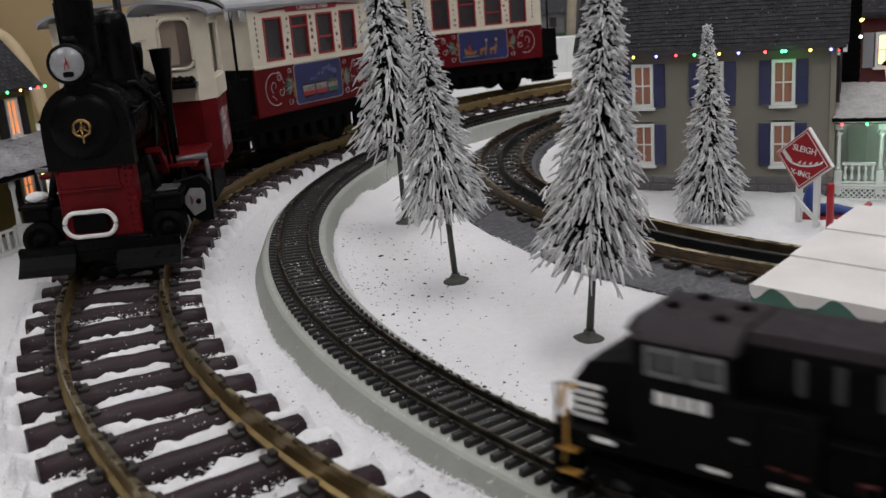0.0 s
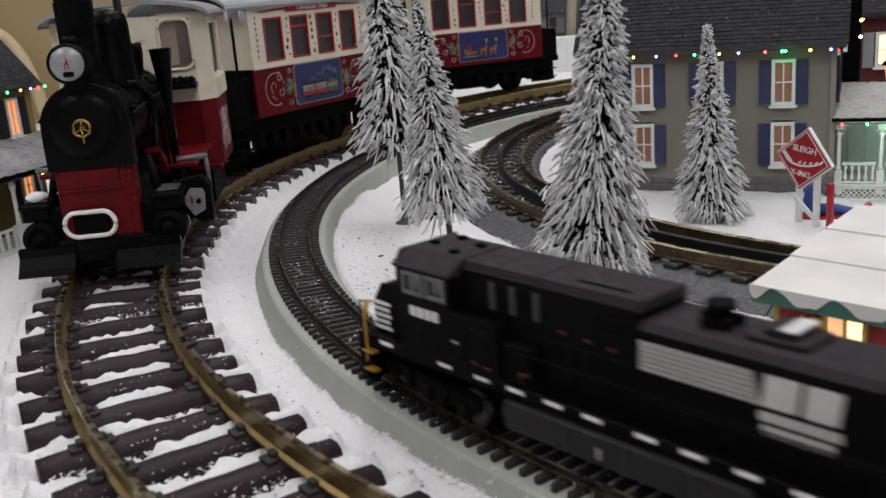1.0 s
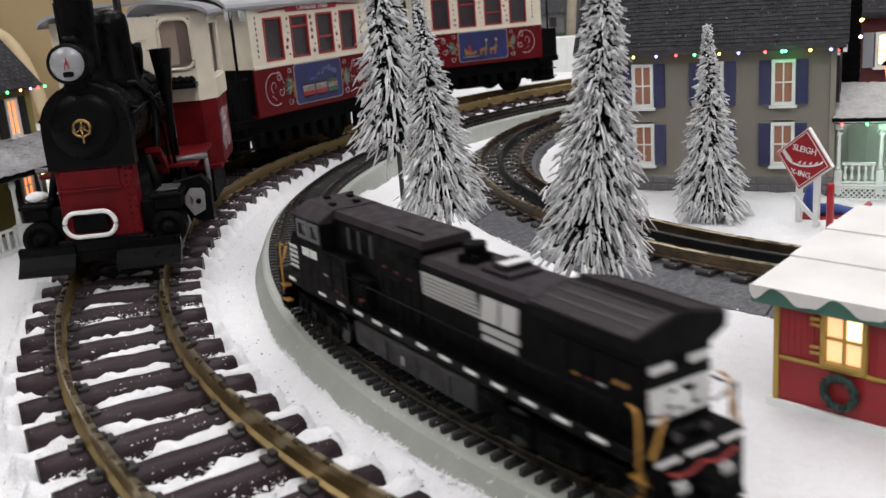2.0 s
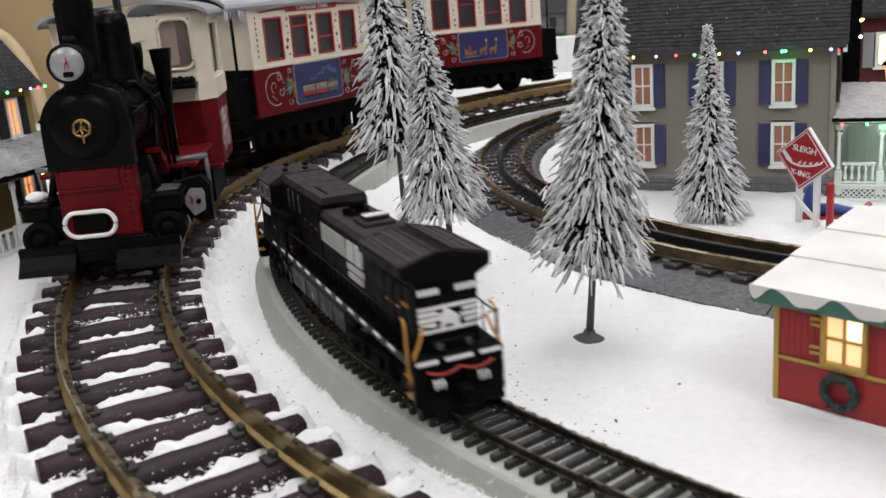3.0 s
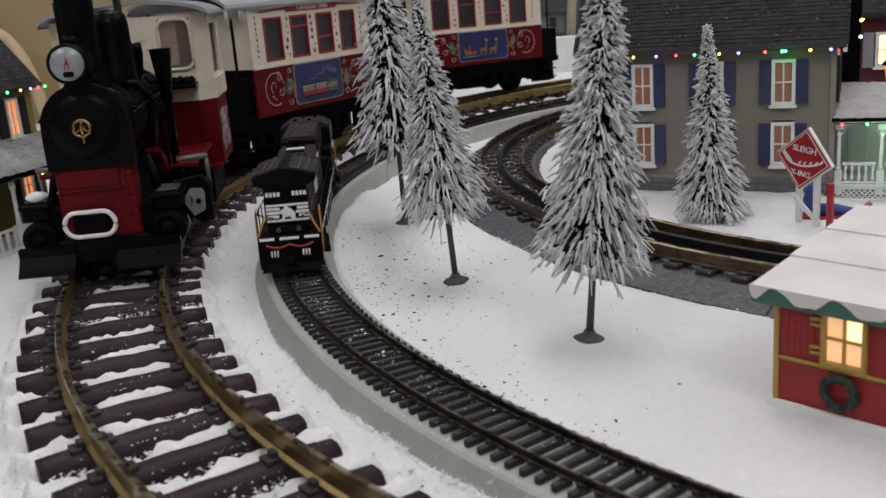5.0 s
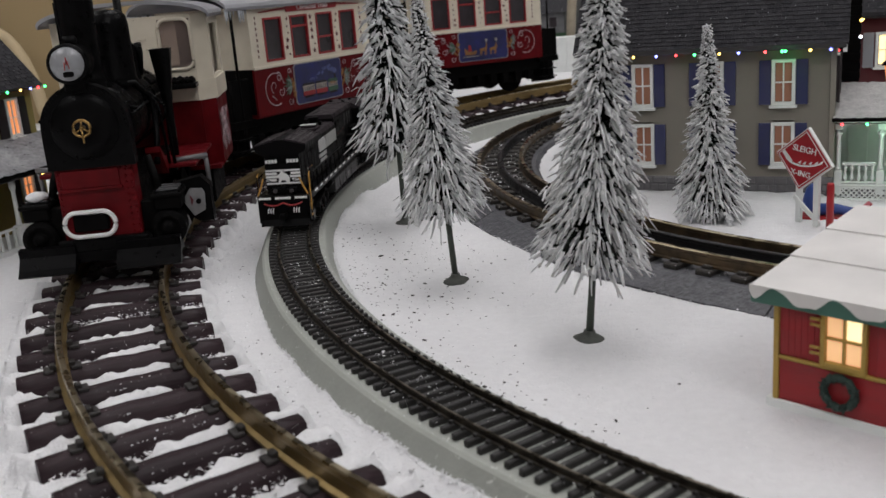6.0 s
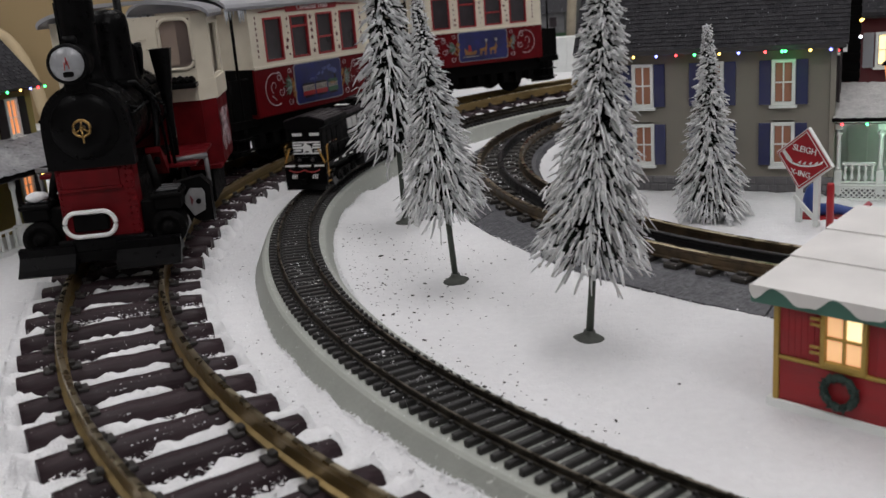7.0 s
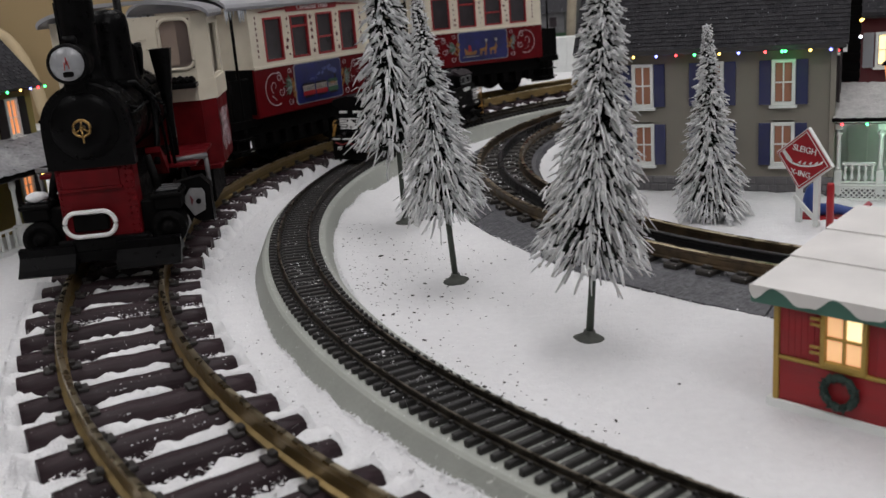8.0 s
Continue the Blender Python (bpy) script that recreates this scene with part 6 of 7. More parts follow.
        for s in (-1, 1):
            bm = bmesh.new()                             # silver-green sprigs and gold bells at the panel's ends
            for k in range(22):
                q = rnd.uniform(-1.2, 1.2)
                base = (s * (ph + 0.0040), 0.0748)
                ln = rnd.uniform(0.006, 0.0115)
                dx, dz = s * math.cos(q) * ln, math.sin(q) * ln
                nx, nz = -math.sin(q) * 0.0007, s * math.cos(q) * 0.0007
                yy = sorted((y + side * (0.0001 + 0.00001 * k), y + side * (0.0006 + 0.00001 * k)))
                prism(bm, [(base[0], base[1]), (base[0] + dx * 0.6 + nx, base[1] + dz * 0.6 + nz), (base[0] + dx, base[1] + dz), (base[0] + dx * 0.6 - nx, base[1] + dz * 0.6 - nz)], *yy, mi=k % 2)
            for k in range(9):
                p = (s * (ph + 0.0025 + rnd.uniform(-0.0025, 0.0035)), y + side * 0.0008, 0.0745 + rnd.uniform(-0.008, 0.007))
                n0 = len(bm.faces)
                bmesh.ops.create_icosphere(bm, subdivisions=1, radius=rnd.uniform(0.0011, 0.0019), matrix=Matrix.Translation(p) @ Matrix.Diagonal((1, 0.2, 1.1, 1)))
                bm.faces.ensure_lookup_table()
                for f in bm.faces[n0:]:
                    f.material_index = 2
            tagged(part("painted_sprig", bm, [PAINT_GREEN, PAINT_SILVER, PAINT_ORANGE], panel, "painted silver-green sprigs with gold bells"), kind="stuff")
        for s in (-1, 1):
            bm = bmesh.new()                             # a large open curl with smaller ones branching off
            cx, cz = s * (ph + 0.0250), 0.0745

            def curl(ox, oz, r0, r1, a0, turns, thick):
                n = 26
                pts = []
                for t in range(n + 1):
                    f = t / n
                    r, a = r0 + (r1 - r0) * f, a0 + turns * math.tau * f
                    pts.append((ox + s * r * math.cos(a), y + side * 0.0005, oz + r * 1.1 * math.sin(a)))
                tube(bm, pts, [thick * (1.15 - 0.6 * t / n) for t in range(n + 1)], 4)

            curl(cx, cz, 0.0118, 0.0112, -2.0, 0.78, 0.00046)
            curl(cx - s * 0.0052, cz + 0.0088, 0.0036, 0.0008, 0.8, 1.3, 0.00040)
            curl(cx - s * 0.0070, cz - 0.0030, 0.0036, 0.0008, 2.4, 1.3, 0.00038)
            curl(cx - s * 0.0170, cz - 0.0120, 0.0030, 0.0008, 2.6, 1.2, 0.00036)
            curl(cx - s * 0.0185, cz + 0.0120, 0.0024, 0.0006, -2.6, -1.2, 0.00034)
            curl(cx + s * 0.0010, cz + 0.0020, 0.0046, 0.0010, -1.2, 0.9, 0.00036)
            for k in range(5):
                bmesh.ops.create_icosphere(bm, subdivisions=1, radius=0.0005, matrix=Matrix.Translation((cx + s * 0.0010 * k, y + side * 0.0004, cz - 0.0085 + 0.0008 * k)))
            part("scroll", bm, SCROLL, c, "pale painted scroll")
        bm = bmesh.new()                                # stars between the windows
        for x in (-0.0340, -0.0010, 0.0310):
            for k in range(6):
                r = rnd.choice((0.0009, 0.0014, 0.0021))
                cx, cz = x + rnd.uniform(-0.002, 0.002), 0.100 + k * 0.0055
                star = [(cx + (r if j % 2 == 0 else r * 0.45) * math.sin(j * math.pi / 5), cz + (r if j % 2 == 0 else r * 0.45) * math.cos(j * math.pi / 5)) for j in range(10)]
                ya, yb = sorted((y, y + side * 0.0004))
                prism(bm, star, ya, yb)
        for x in (-0.070, 0.066):
            for k in range(8):
                ya, yb = sorted((y, y + side * 0.0004))
                box(bm, (x - 0.0005, ya, 0.100 + k * 0.0042), (x + 0.0005, yb, 0.1022 + k * 0.0042))
        tagged(part("star_decal", bm, BARN_RED, c, "small dark red painted star pattern"), kind="stuff")
        bm = bmesh.new()
        ya, yb = sorted((y, y + side * 0.0010))
        prism(bm, [(-0.032, 0.1330), (0.032, 0.1330), (0.034, 0.1360), (0.032, 0.1390), (-0.032, 0.1390), (-0.034, 0.1360)], ya, yb)
        for s in (-1, 1):
            prism(bm, [(s * 0.034, 0.1352), (s * 0.065, 0.1340), (s * 0.065, 0.1346), (s * 0.034, 0.1370)], ya, yb)
        sign = part("name_board", bm, COACH_RED, c, "red name board over the windows")
        lettering("lettering", "Christmas Train", 0.0062, 0.0002, WHITE, sign, pose(0, y + side * 0.0012, 0.1357, 90, 0, 0 if side < 0 else 180), "white lettering")
    for e in (-1, 1):
        xa, xb = sorted((e * L, e * (L - 0.002)))
        bm = bmesh.new()
        prism(bm, [(-W + 0.002, zm), (-0.012, zm), (-0.012, 0.128), (0.012, 0.128), (0.012, zm), (W - 0.002, zm), (W - 0.002, zt), (-W + 0.002, zt)], xa, xb, axis="x")
        part("end_wall", bm, CREAM, c, "cream end wall")
        bm = bmesh.new()
        box(bm, (xa, -W + 0.002, zb), (xb, W - 0.002, zm))
        part("end_panel", bm, BLACK_DULL, c, "black lower end panel")
    bm = bmesh.new()
    n = 16
    top = [(W * 1.08 * -math.cos(i * math.pi / n), 0.1395 + 0.013 * math.sin(i * math.pi / n)) for i in range(n + 1)]
    bot = [(y * 0.985, z - 0.0022) for y, z in top]
    prism(bm, top + bot[::-1], -L - 0.026, L + 0.026, axis="x")
    part("roof", bm, GREY_ROOF, c, "grey arched roof")
    bm = bmesh.new()
    box(bm, (-L - 0.024, -0.020, 0.0420), (L + 0.024, 0.020, 0.0520), 0.0005)
    for e in (-1, 1):
        xa, xb = sorted((e * L, e * (L + 0.024)))
        box(bm, (xa, -0.046, 0.0500), (xb, 0.046, 0.0545), 0.0005)
    for x in (-0.045, 0.045):
        for s in (-1, 1):
            box(bm, (x - 0.012, s * 0.0300 - 0.002, 0.026), (x + 0.012, s * 0.0300 + 0.002, 0.0520), 0.0006)
            for k in range(3):
                box(bm, (x - 0.016 + 0.003 * k, s * 0.0325 - 0.001, 0.036 - 0.0025 * k), (x + 0.016 - 0.003 * k, s * 0.0325 + 0.001, 0.038 - 0.0025 * k))
    box(bm, (-0.026, -0.032, 0.026), (0.026, 0.032, 0.0420), 0.001)
    # added black skirts and blocks that stand in for the shade under the coach
    for s in (-1, 1):
        box(bm, (-L - 0.020, s * 0.0380 - 0.0015, 0.0400), (L + 0.020, s * 0.0380 + 0.0015, 0.0545), 0.0004)
        for k in range(9):
            box(bm, (-0.070 + k * 0.0165, s * 0.0370 - 0.003, 0.0290), (-0.062 + k * 0.0165, s * 0.0370 + 0.003, 0.0405), 0.0006)
        for e in (-1, 1):
            box(bm, (e * (L + 0.012) - 0.007, s * 0.0400 - 0.004, 0.0270), (e * (L + 0.012) + 0.007, s * 0.0400 + 0.004, 0.0290))
            box(bm, (e * (L + 0.012) - 0.007, s * 0.0400 - 0.0015, 0.0290), (e * (L + 0.012) + 0.007, s * 0.0400, 0.0500))
    part("underframe", bm, BLACK_DULL, c, "black underframe with skirts added for the shade beneath")
    for x in (-0.045, 0.045):
        for s in (-1, 1):
            bm = bmesh.new()
            lathe(bm, [(0.0160, -0.003), (0.0160, -0.0018), (0.0145, -0.0015), (0.0142, 0.003)], 20, pose(x, s * 0.0235, 0.0322, 90 * s, 0, 0))
            part("wheel", bm, BLACK_DULL, c)
    for e in (-1, 1):                                   # end platforms with railings
        bm = bmesh.new()
        for y in (-0.044, 0.044, -0.016, 0.016):
            tube(bm, [(e * (L + 0.022), y, 0.0540), (e * (L + 0.022), y, 0.0860)], 0.0011, 6)
        for s in (-1, 1):
            box(bm, (e * (L + 0.022) - 0.0008, min(s * 0.016, s * 0.044), 0.0545), (e * (L + 0.022) + 0.0008, max(s * 0.016, s * 0.044), 0.0850))
            tube(bm, [(e * (L + 0.022), s * 0.044, 0.085), (e * (L + 0.002), s * 0.044, 0.085)], 0.0010, 6)
            tube(bm, [(e * (L + 0.012), s * 0.044, 0.054), (e * (L + 0.012), s * 0.044, 0.1385)], 0.0012, 6)
            box(bm, (e * (L + 0.003) - 0.001, s * 0.044 - 0.0008, 0.0545), (e * (L + 0.020) + 0.001, s * 0.044 + 0.0008, 0.0850)) if e > 0 else box(bm, (e * (L + 0.020) - 0.001, s * 0.044 - 0.0008, 0.0545), (e * (L + 0.003) + 0.001, s * 0.044 + 0.0008, 0.0850))
        box(bm, (min(e * (L + 0.022), e * (L + 0.040)), -0.006, 0.040), (max(e * (L + 0.022), e * (L + 0.040)), 0.006, 0.046), 0.001)
        xa, xb = sorted((e * (L - 0.002), e * (L + 0.024)))
        box(bm, (xa, -0.046, 0.0480), (xb, 0.046, 0.0545), 0.0006)
        for s in (-1, 1):
            for zz in (0.0300, 0.0390):
                box(bm, (xa + 0.003, s * 0.040 - 0.006, zz), (xb - 0.003, s * 0.040 + 0.006, zz + 0.0012), 0.0003)
            tube(bm, [((xa + xb) / 2, s * 0.044, 0.030), ((xa + xb) / 2, s * 0.044, 0.050)], 0.0012, 6)
            box(bm, (xa, s * 0.026 - 0.002, 0.0240), (xb, s * 0.026 + 0.002, 0.0485))
        part("end_platform", bm, BLACK_DULL, c, "black end platform railing")
    for e in (-1, 1):                                   # clear icicles under the roof's ends
        bm = bmesh.new()
        rnd = random.Random(seed + 40 + e)
        for k in range(16):
            x = e * (L + rnd.uniform(0.002, 0.025))
            for s in (-1, 1):
                h = rnd.uniform(0.004, 0.011)
                tube(bm, [(x, s * 0.0515, 0.1382), (x, s * 0.0515, 0.1382 - h)], [0.0011, 0.0002], 5)
        part("icicles", bm, ICE, c, "clear plastic icicles")
    return c


COACH_RED = mat("coach_frame_red", (0.30, 0.014, 0.018), 0.45, amount=0.2)
PAINT_GREEN = mat("paint_green", (0.05, 0.12, 0.07), 0.5, amount=0.5, scale=500)
PAINT_ORANGE = mat("paint_orange", (0.34, 0.16, 0.045), 0.5, amount=0.5, scale=500)
PAINT_SMOKE = mat("paint_smoke", (0.10, 0.13, 0.32), 0.5, amount=0.6, scale=400)
PAINT_SILVER = mat("paint_silver", (0.24, 0.29, 0.28), 0.45, amount=0.5, scale=500)
PAINT_PALE = mat("paint_pale", (0.45, 0.42, 0.36), 0.5, amount=0.5, scale=500)
ICE = mat("icicle", (0.55, 0.58, 0.62), 0.1, amount=0.2, coat=0.5)
coach(pose(-0.1355, 0.8525, 0, 0, 0, 57.5), "train", 60)
coach(pose(0.0430, 1.1680, 0, 0, 0, 24.0), "sleigh", 70)


# ---- the small black diesel that runs on the small track ----
GRILLE = mat("grille_grey", (0.062, 0.054, 0.057), 0.55, spec=0.3, amount=0.3, scale=300)


FLANK_GREY = mat("flank_grey", (0.42, 0.42, 0.41), 0.55, amount=0.15, scale=300)
CABDARK = mat("cab_pane_dark", (0.008, 0.008, 0.009), 0.10, amount=0.3, scale=60, coat=0.3)
LABEL_RED = mat("label_dull_red", (0.10, 0.014, 0.014), 0.6, amount=0.3)
WINFRAME = mat("window_frame_grey", (0.16, 0.165, 0.17), 0.5, amount=0.3, scale=300)
EMBLEM = mat("emblem_white", (0.60, 0.60, 0.59), 0.55, amount=0.15, scale=300)


def diesel_locomotive():
    d = thing("diesel_locomotive", "black diesel model locomotive with white striped flank panels", "locomotive")
    bm = bmesh.new()                                     # frame and walkway
    box(bm, (-0.1090, -0.0150, 0.0150), (0.1060, 0.0150, 0.0186), 0.0003)
    box(bm, (-0.0960, -0.0100, 0.0080), (0.0960, 0.0100, 0.0150))
    part("walkway", bm, BLACK, d, "black walkway deck")
    bm = bmesh.new()                                     # fuel tank
    prism(bm, [(-0.0105, 0.0150), (-0.0140, 0.0120), (-0.0138, 0.0040), (-0.0080, 0.0024), (0.0080, 0.0024), (0.0138, 0.0040), (0.0140, 0.0120), (0.0105, 0.0150)], -0.0370, 0.0410, axis="x")
    tank = part("fuel_tank", bm, TANK, d, "dark grey fuel tank")
    for s in (-1, 1):
        for x in (-0.0220, -0.0020, 0.0180):
            bm = bmesh.new()
            box(bm, (x - 0.0004, s * 0.0140 - 0.0004, 0.0042), (x + 0.0004, s * 0.0140 + 0.0004, 0.0118))
            part("tank_strap", bm, TANKLIGHT, tank)
        bm = bmesh.new()
        box(bm, (0.0060, s * 0.0142 - 0.0003, 0.0060), (0.0068, s * 0.0142 + 0.0003, 0.0090))
        part("fuel_gauge", bm, FLANK_GREY, tank, "thin pale fuel gauge")
    for s in (-1, 1):                                    # sill box and air tanks beside the walkway
        bm = bmesh.new()
        tube(bm, [(-0.0520, s * 0.0118, 0.0118), (-0.0390, s * 0.0118, 0.0118)], 0.0024, 10)
        part("air_tank", bm, BLACK_DULL, d, "black air tank")
    # nose and cab
    bm = bmesh.new()
    prism(bm, [(0.1035, 0.0186), (0.1040, 0.0285), (0.0995, 0.0350), (0.0830, 0.0375), (0.0830, 0.0186)], -0.0100, 0.0100)
    part("nose", bm, HOOD, d, "short sloping black nose")
    bm = bmesh.new()
    for s in (-1, 1):
        ya, yb = sorted((s * 0.0152, s * 0.0142))
        box(bm, (0.0410, ya, 0.0150), (0.0840, yb, 0.0352), 0.0001)
        for xa, xb, za, zb in ((0.0805, 0.0840, 0.0352, 0.0462), (0.0600, 0.0622, 0.0352, 0.0462), (0.0622, 0.0805, 0.0352, 0.0375), (0.0622, 0.0805, 0.0440, 0.0462)):
            box(bm, (xa, ya, za), (xb, yb, zb))
    prism(bm, [(-0.0142, 0.0186), (-0.0142, 0.0462), (-0.0085, 0.0490), (0.0085, 0.0490), (0.0142, 0.0462), (0.0142, 0.0186)], 0.0600, 0.0612, axis="x")
    prism(bm, [(-0.0142, 0.0186), (-0.0142, 0.0375), (0.0142, 0.0375), (0.0142, 0.0186)], 0.0828, 0.0840, axis="x")
    for ya, yb in ((-0.0142, -0.0125), (-0.0008, 0.0008), (0.0125, 0.0142)):
        box(bm, (0.0828, ya, 0.0375), (0.0840, yb, 0.0470))
    box(bm, (0.0410, -0.0142, 0.0186), (0.0420, 0.0142, 0.0340))
    box(bm, (0.0420, -0.0142, 0.0330), (0.0600, 0.0142, 0.0342))
    cab = part("cab", bm, HOOD, d, "black cab with open window frames")
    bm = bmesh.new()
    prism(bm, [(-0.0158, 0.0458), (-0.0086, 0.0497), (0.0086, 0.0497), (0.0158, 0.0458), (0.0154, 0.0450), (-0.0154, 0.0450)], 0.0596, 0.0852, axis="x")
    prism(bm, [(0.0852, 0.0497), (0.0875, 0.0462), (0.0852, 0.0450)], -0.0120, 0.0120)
    roof = part("cab_roof", bm, ROOF_GREY, cab, "grey faceted cab roof")
    for x, y in ((0.0800, 0.0020), (0.0760, -0.0060), (0.0665, 0.0060), (0.0645, -0.0030)):
        bm = bmesh.new()
        box(bm, (x - 0.0015, y - 0.0011, 0.0496), (x + 0.0015, y + 0.0011, 0.0509), 0.0003)
        part("roof_fitting", bm, BLACK_DULL, roof, "small black roof fitting")
    for s in (-1, 1):
        bm = bmesh.new()
        ya, yb = sorted((s * 0.0150, s * 0.0157))
        z0, z1, t = 0.0372, 0.0444, 0.0011
        for x0, x1 in ((0.0616, 0.0700), (0.0714, 0.0808)):
            for p, q in (((x0, z0), (x0 + t, z1)), ((x1 - t, z0), (x1, z1)), ((x0 + t, z1 - t), (x1 - t, z1)), ((x0 + t, z0), (x1 - t, z0 + t))):
                box(bm, (p[0], ya, p[1]), (q[0], yb, q[1]))
        part("side_window_frame", bm, WINFRAME, cab, "pale grey window frame")
        bm = bmesh.new()
        ya, yb = sorted((s * 0.0145, s * 0.0149))
        box(bm, (0.0625, ya, 0.0380), (0.0800, yb, 0.0438))
        part("pane", bm, CABDARK, cab, "dark cab glass")
        bm = bmesh.new()                                 # four number marks as plain bars
        for k in range(4):
            ya, yb = sorted((s * 0.0151, s * 0.0156))
            box(bm, (0.0655 + k * 0.0034, ya, 0.0305), (0.0679 + k * 0.0034, yb, 0.0336))
        part("number_bar", bm, WHITE, cab, "row of small white bars")
        for xa, xb, zb in ((0.0440, 0.0520, 0.0320), (0.0535, 0.0620, 0.0345)):
            bm = bmesh.new()
            ya, yb = sorted((s * 0.0150, s * 0.0155))
            box(bm, (xa, ya, 0.0205), (xb, yb, zb), 0.0002)
            part("cab_locker", bm, HOOD, cab)
    bm = bmesh.new()
    for y in (-0.0067, 0.0067):
        box(bm, (0.0832, y - 0.0058, 0.0378), (0.0836, y + 0.0058, 0.0468))
    part("windshield", bm, CABDARK, cab, "dark windshield")
    bm = bmesh.new()
    for k in range(5):
        box(bm, (0.1034, -0.0098, 0.0196 + k * 0.0021), (0.1046, 0.0098, 0.0207 + k * 0.0021))
    for s in (-1, 1):
        for k in range(5):
            ya, yb = sorted((s * 0.0098, s * 0.0104))
            box(bm, (0.0950 + 0.0010 * (k % 2), ya, 0.0196 + k * 0.0021), (0.1040, yb, 0.0207 + k * 0.0021))
    part("nose_stripes", bm, WHITE, d, "white nose stripes")
    # tall housing behind the cab: narrow, flat-topped, with louvred openings
    bm = bmesh.new()
    prism(bm, [(-0.0098, 0.0186), (-0.0098, 0.0462), (-0.0086, 0.0490), (0.0086, 0.0490), (0.0098, 0.0462), (0.0098, 0.0186)], -0.0040, 0.0600, axis="x")
    housing = part("blower_housing", bm, HOOD, d, "black tall housing")
    for s in (-1, 1):
        for x in (0.0300, 0.0390, 0.0470):
            bm = bmesh.new()
            ya, yb = sorted((s * 0.0097, s * 0.0103))
            box(bm, (x - 0.0009, ya, 0.0372), (x + 0.0009, yb, 0.0452), 0.0001)
            part("louvre_post", bm, TANKLIGHT, housing, "grey upright between the openings")
        for xa, xb in ((0.0312, 0.0378), (0.0402, 0.0458)):
            bm = bmesh.new()
            ya, yb = sorted((s * 0.0096, s * 0.0100))
            box(bm, (xa, ya, 0.0376), (xb, yb, 0.0448))
            part("opening", bm, BLACK_DULL, housing)
        for k in range(5):
            bm = bmesh.new()
            x = -0.0020 + k * 0.0062
            ya, yb = sorted((s * 0.0096, s * 0.0103))
            box(bm, (x, ya, 0.0215), (x + 0.0056, yb, 0.0330), 0.0002)
            part("housing_door", bm, HOOD, housing)
        bm = bmesh.new()
        ya, yb = sorted((s * 0.0096, s * 0.0105))
        box(bm, (-0.0020, ya, 0.0400), (0.0100, yb, 0.0440), 0.0002)
        part("vent", bm, BLACK_DULL, housing, "dark side vent")
        bm = bmesh.new()                                 # equipment box on the walkway behind the cab
        ya, yb = sorted((s * 0.0098, s * 0.0140))
        box(bm, (0.0290, ya, 0.0186), (0.0405, yb, 0.0300), 0.0004)
        part("walkway_box", bm, BLACK_DULL, d, "black equipment box")
        bm = bmesh.new()
        tube(bm, [(0.0330, s * 0.0142, 0.0200), (0.0330, s * 0.0146, 0.0225), (0.0300, s * 0.0146, 0.0230)], 0.0005, 6)
        part("valve_handle", bm, LABEL_RED, d, "tiny red valve handle")
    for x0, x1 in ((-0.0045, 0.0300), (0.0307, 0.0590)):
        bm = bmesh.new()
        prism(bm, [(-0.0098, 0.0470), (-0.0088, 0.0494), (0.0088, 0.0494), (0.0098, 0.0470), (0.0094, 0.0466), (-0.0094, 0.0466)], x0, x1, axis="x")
        part("housing_roof", bm, ROOF_GREY, d, "grey roof panel")
    bm = bmesh.new()
    box(bm, (0.0020, 0.0045, 0.0492), (0.0190, 0.0052, 0.0498))
    part("roof_bar", bm, BLACK_DULL, d)
    # engine hood
    bm = bmesh.new()
    prism(bm, [(-0.0102, 0.0186), (-0.0102, 0.0425), (-0.0088, 0.0443), (0.0088, 0.0443), (0.0102, 0.0425), (0.0102, 0.0186)], -0.0680, -0.0040, axis="x")
    hood = part("engine_hood", bm, HOOD, d, "black engine hood")
    for s in (-1, 1):
        for k in range(9):
            bm = bmesh.new()
            x = -0.0668 + k * 0.0069
            ya, yb = sorted((s * 0.0101, s * 0.0106))
            box(bm, (x, ya, 0.0195), (x + 0.0060, yb, 0.0252), 0.0002)
            part("hood_door", bm, HOOD, hood)
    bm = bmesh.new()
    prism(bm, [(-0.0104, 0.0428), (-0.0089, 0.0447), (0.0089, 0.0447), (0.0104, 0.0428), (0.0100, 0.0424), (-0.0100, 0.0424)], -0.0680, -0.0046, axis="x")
    part("hood_top", bm, ROOF_GREY, d, "grey hood top")
    bm = bmesh.new()
    lathe(bm, [(0.0040, 0.0), (0.0034, 0.0012), (0.0030, 0.0040), (0.0038, 0.0044), (0.0036, 0.0060)], 16, pose(-0.0205, 0, 0.0445))
    for k in range(5):
        a = k * math.tau / 5
        box(bm, (-0.0205 + 0.0044 * math.cos(a) - 0.001, 0.0044 * math.sin(a) - 0.001, 0.0447), (-0.0205 + 0.0044 * math.cos(a) + 0.001, 0.0044 * math.sin(a) + 0.001, 0.0474), 0.0003)
    part("exhaust_stack", bm, BLACK_DULL, d, "black lumpy exhaust stack")
    bm = bmesh.new()
    box(bm, (-0.0450, -0.0070, 0.0445), (-0.0300, 0.0050, 0.0462), 0.0004)
    part("fan_box", bm, ROOF_GREY, d, "grey fan box")
    bm = bmesh.new()
    box(bm, (-0.0415, -0.0060, 0.0462), (-0.0335, 0.0035, 0.0480), 0.0005)
    part("fan_cap", bm, ROOF_GREY, d, "grey muffler cap")
    bm = bmesh.new()
    box(bm, (-0.0418, -0.0060, 0.0478), (-0.0375, 0.0036, 0.0484), 0.0002)
    part("cap_top", bm, EMBLEM, d, "pale cap lid")
    # radiator end with its flared roof
    bm = bmesh.new()
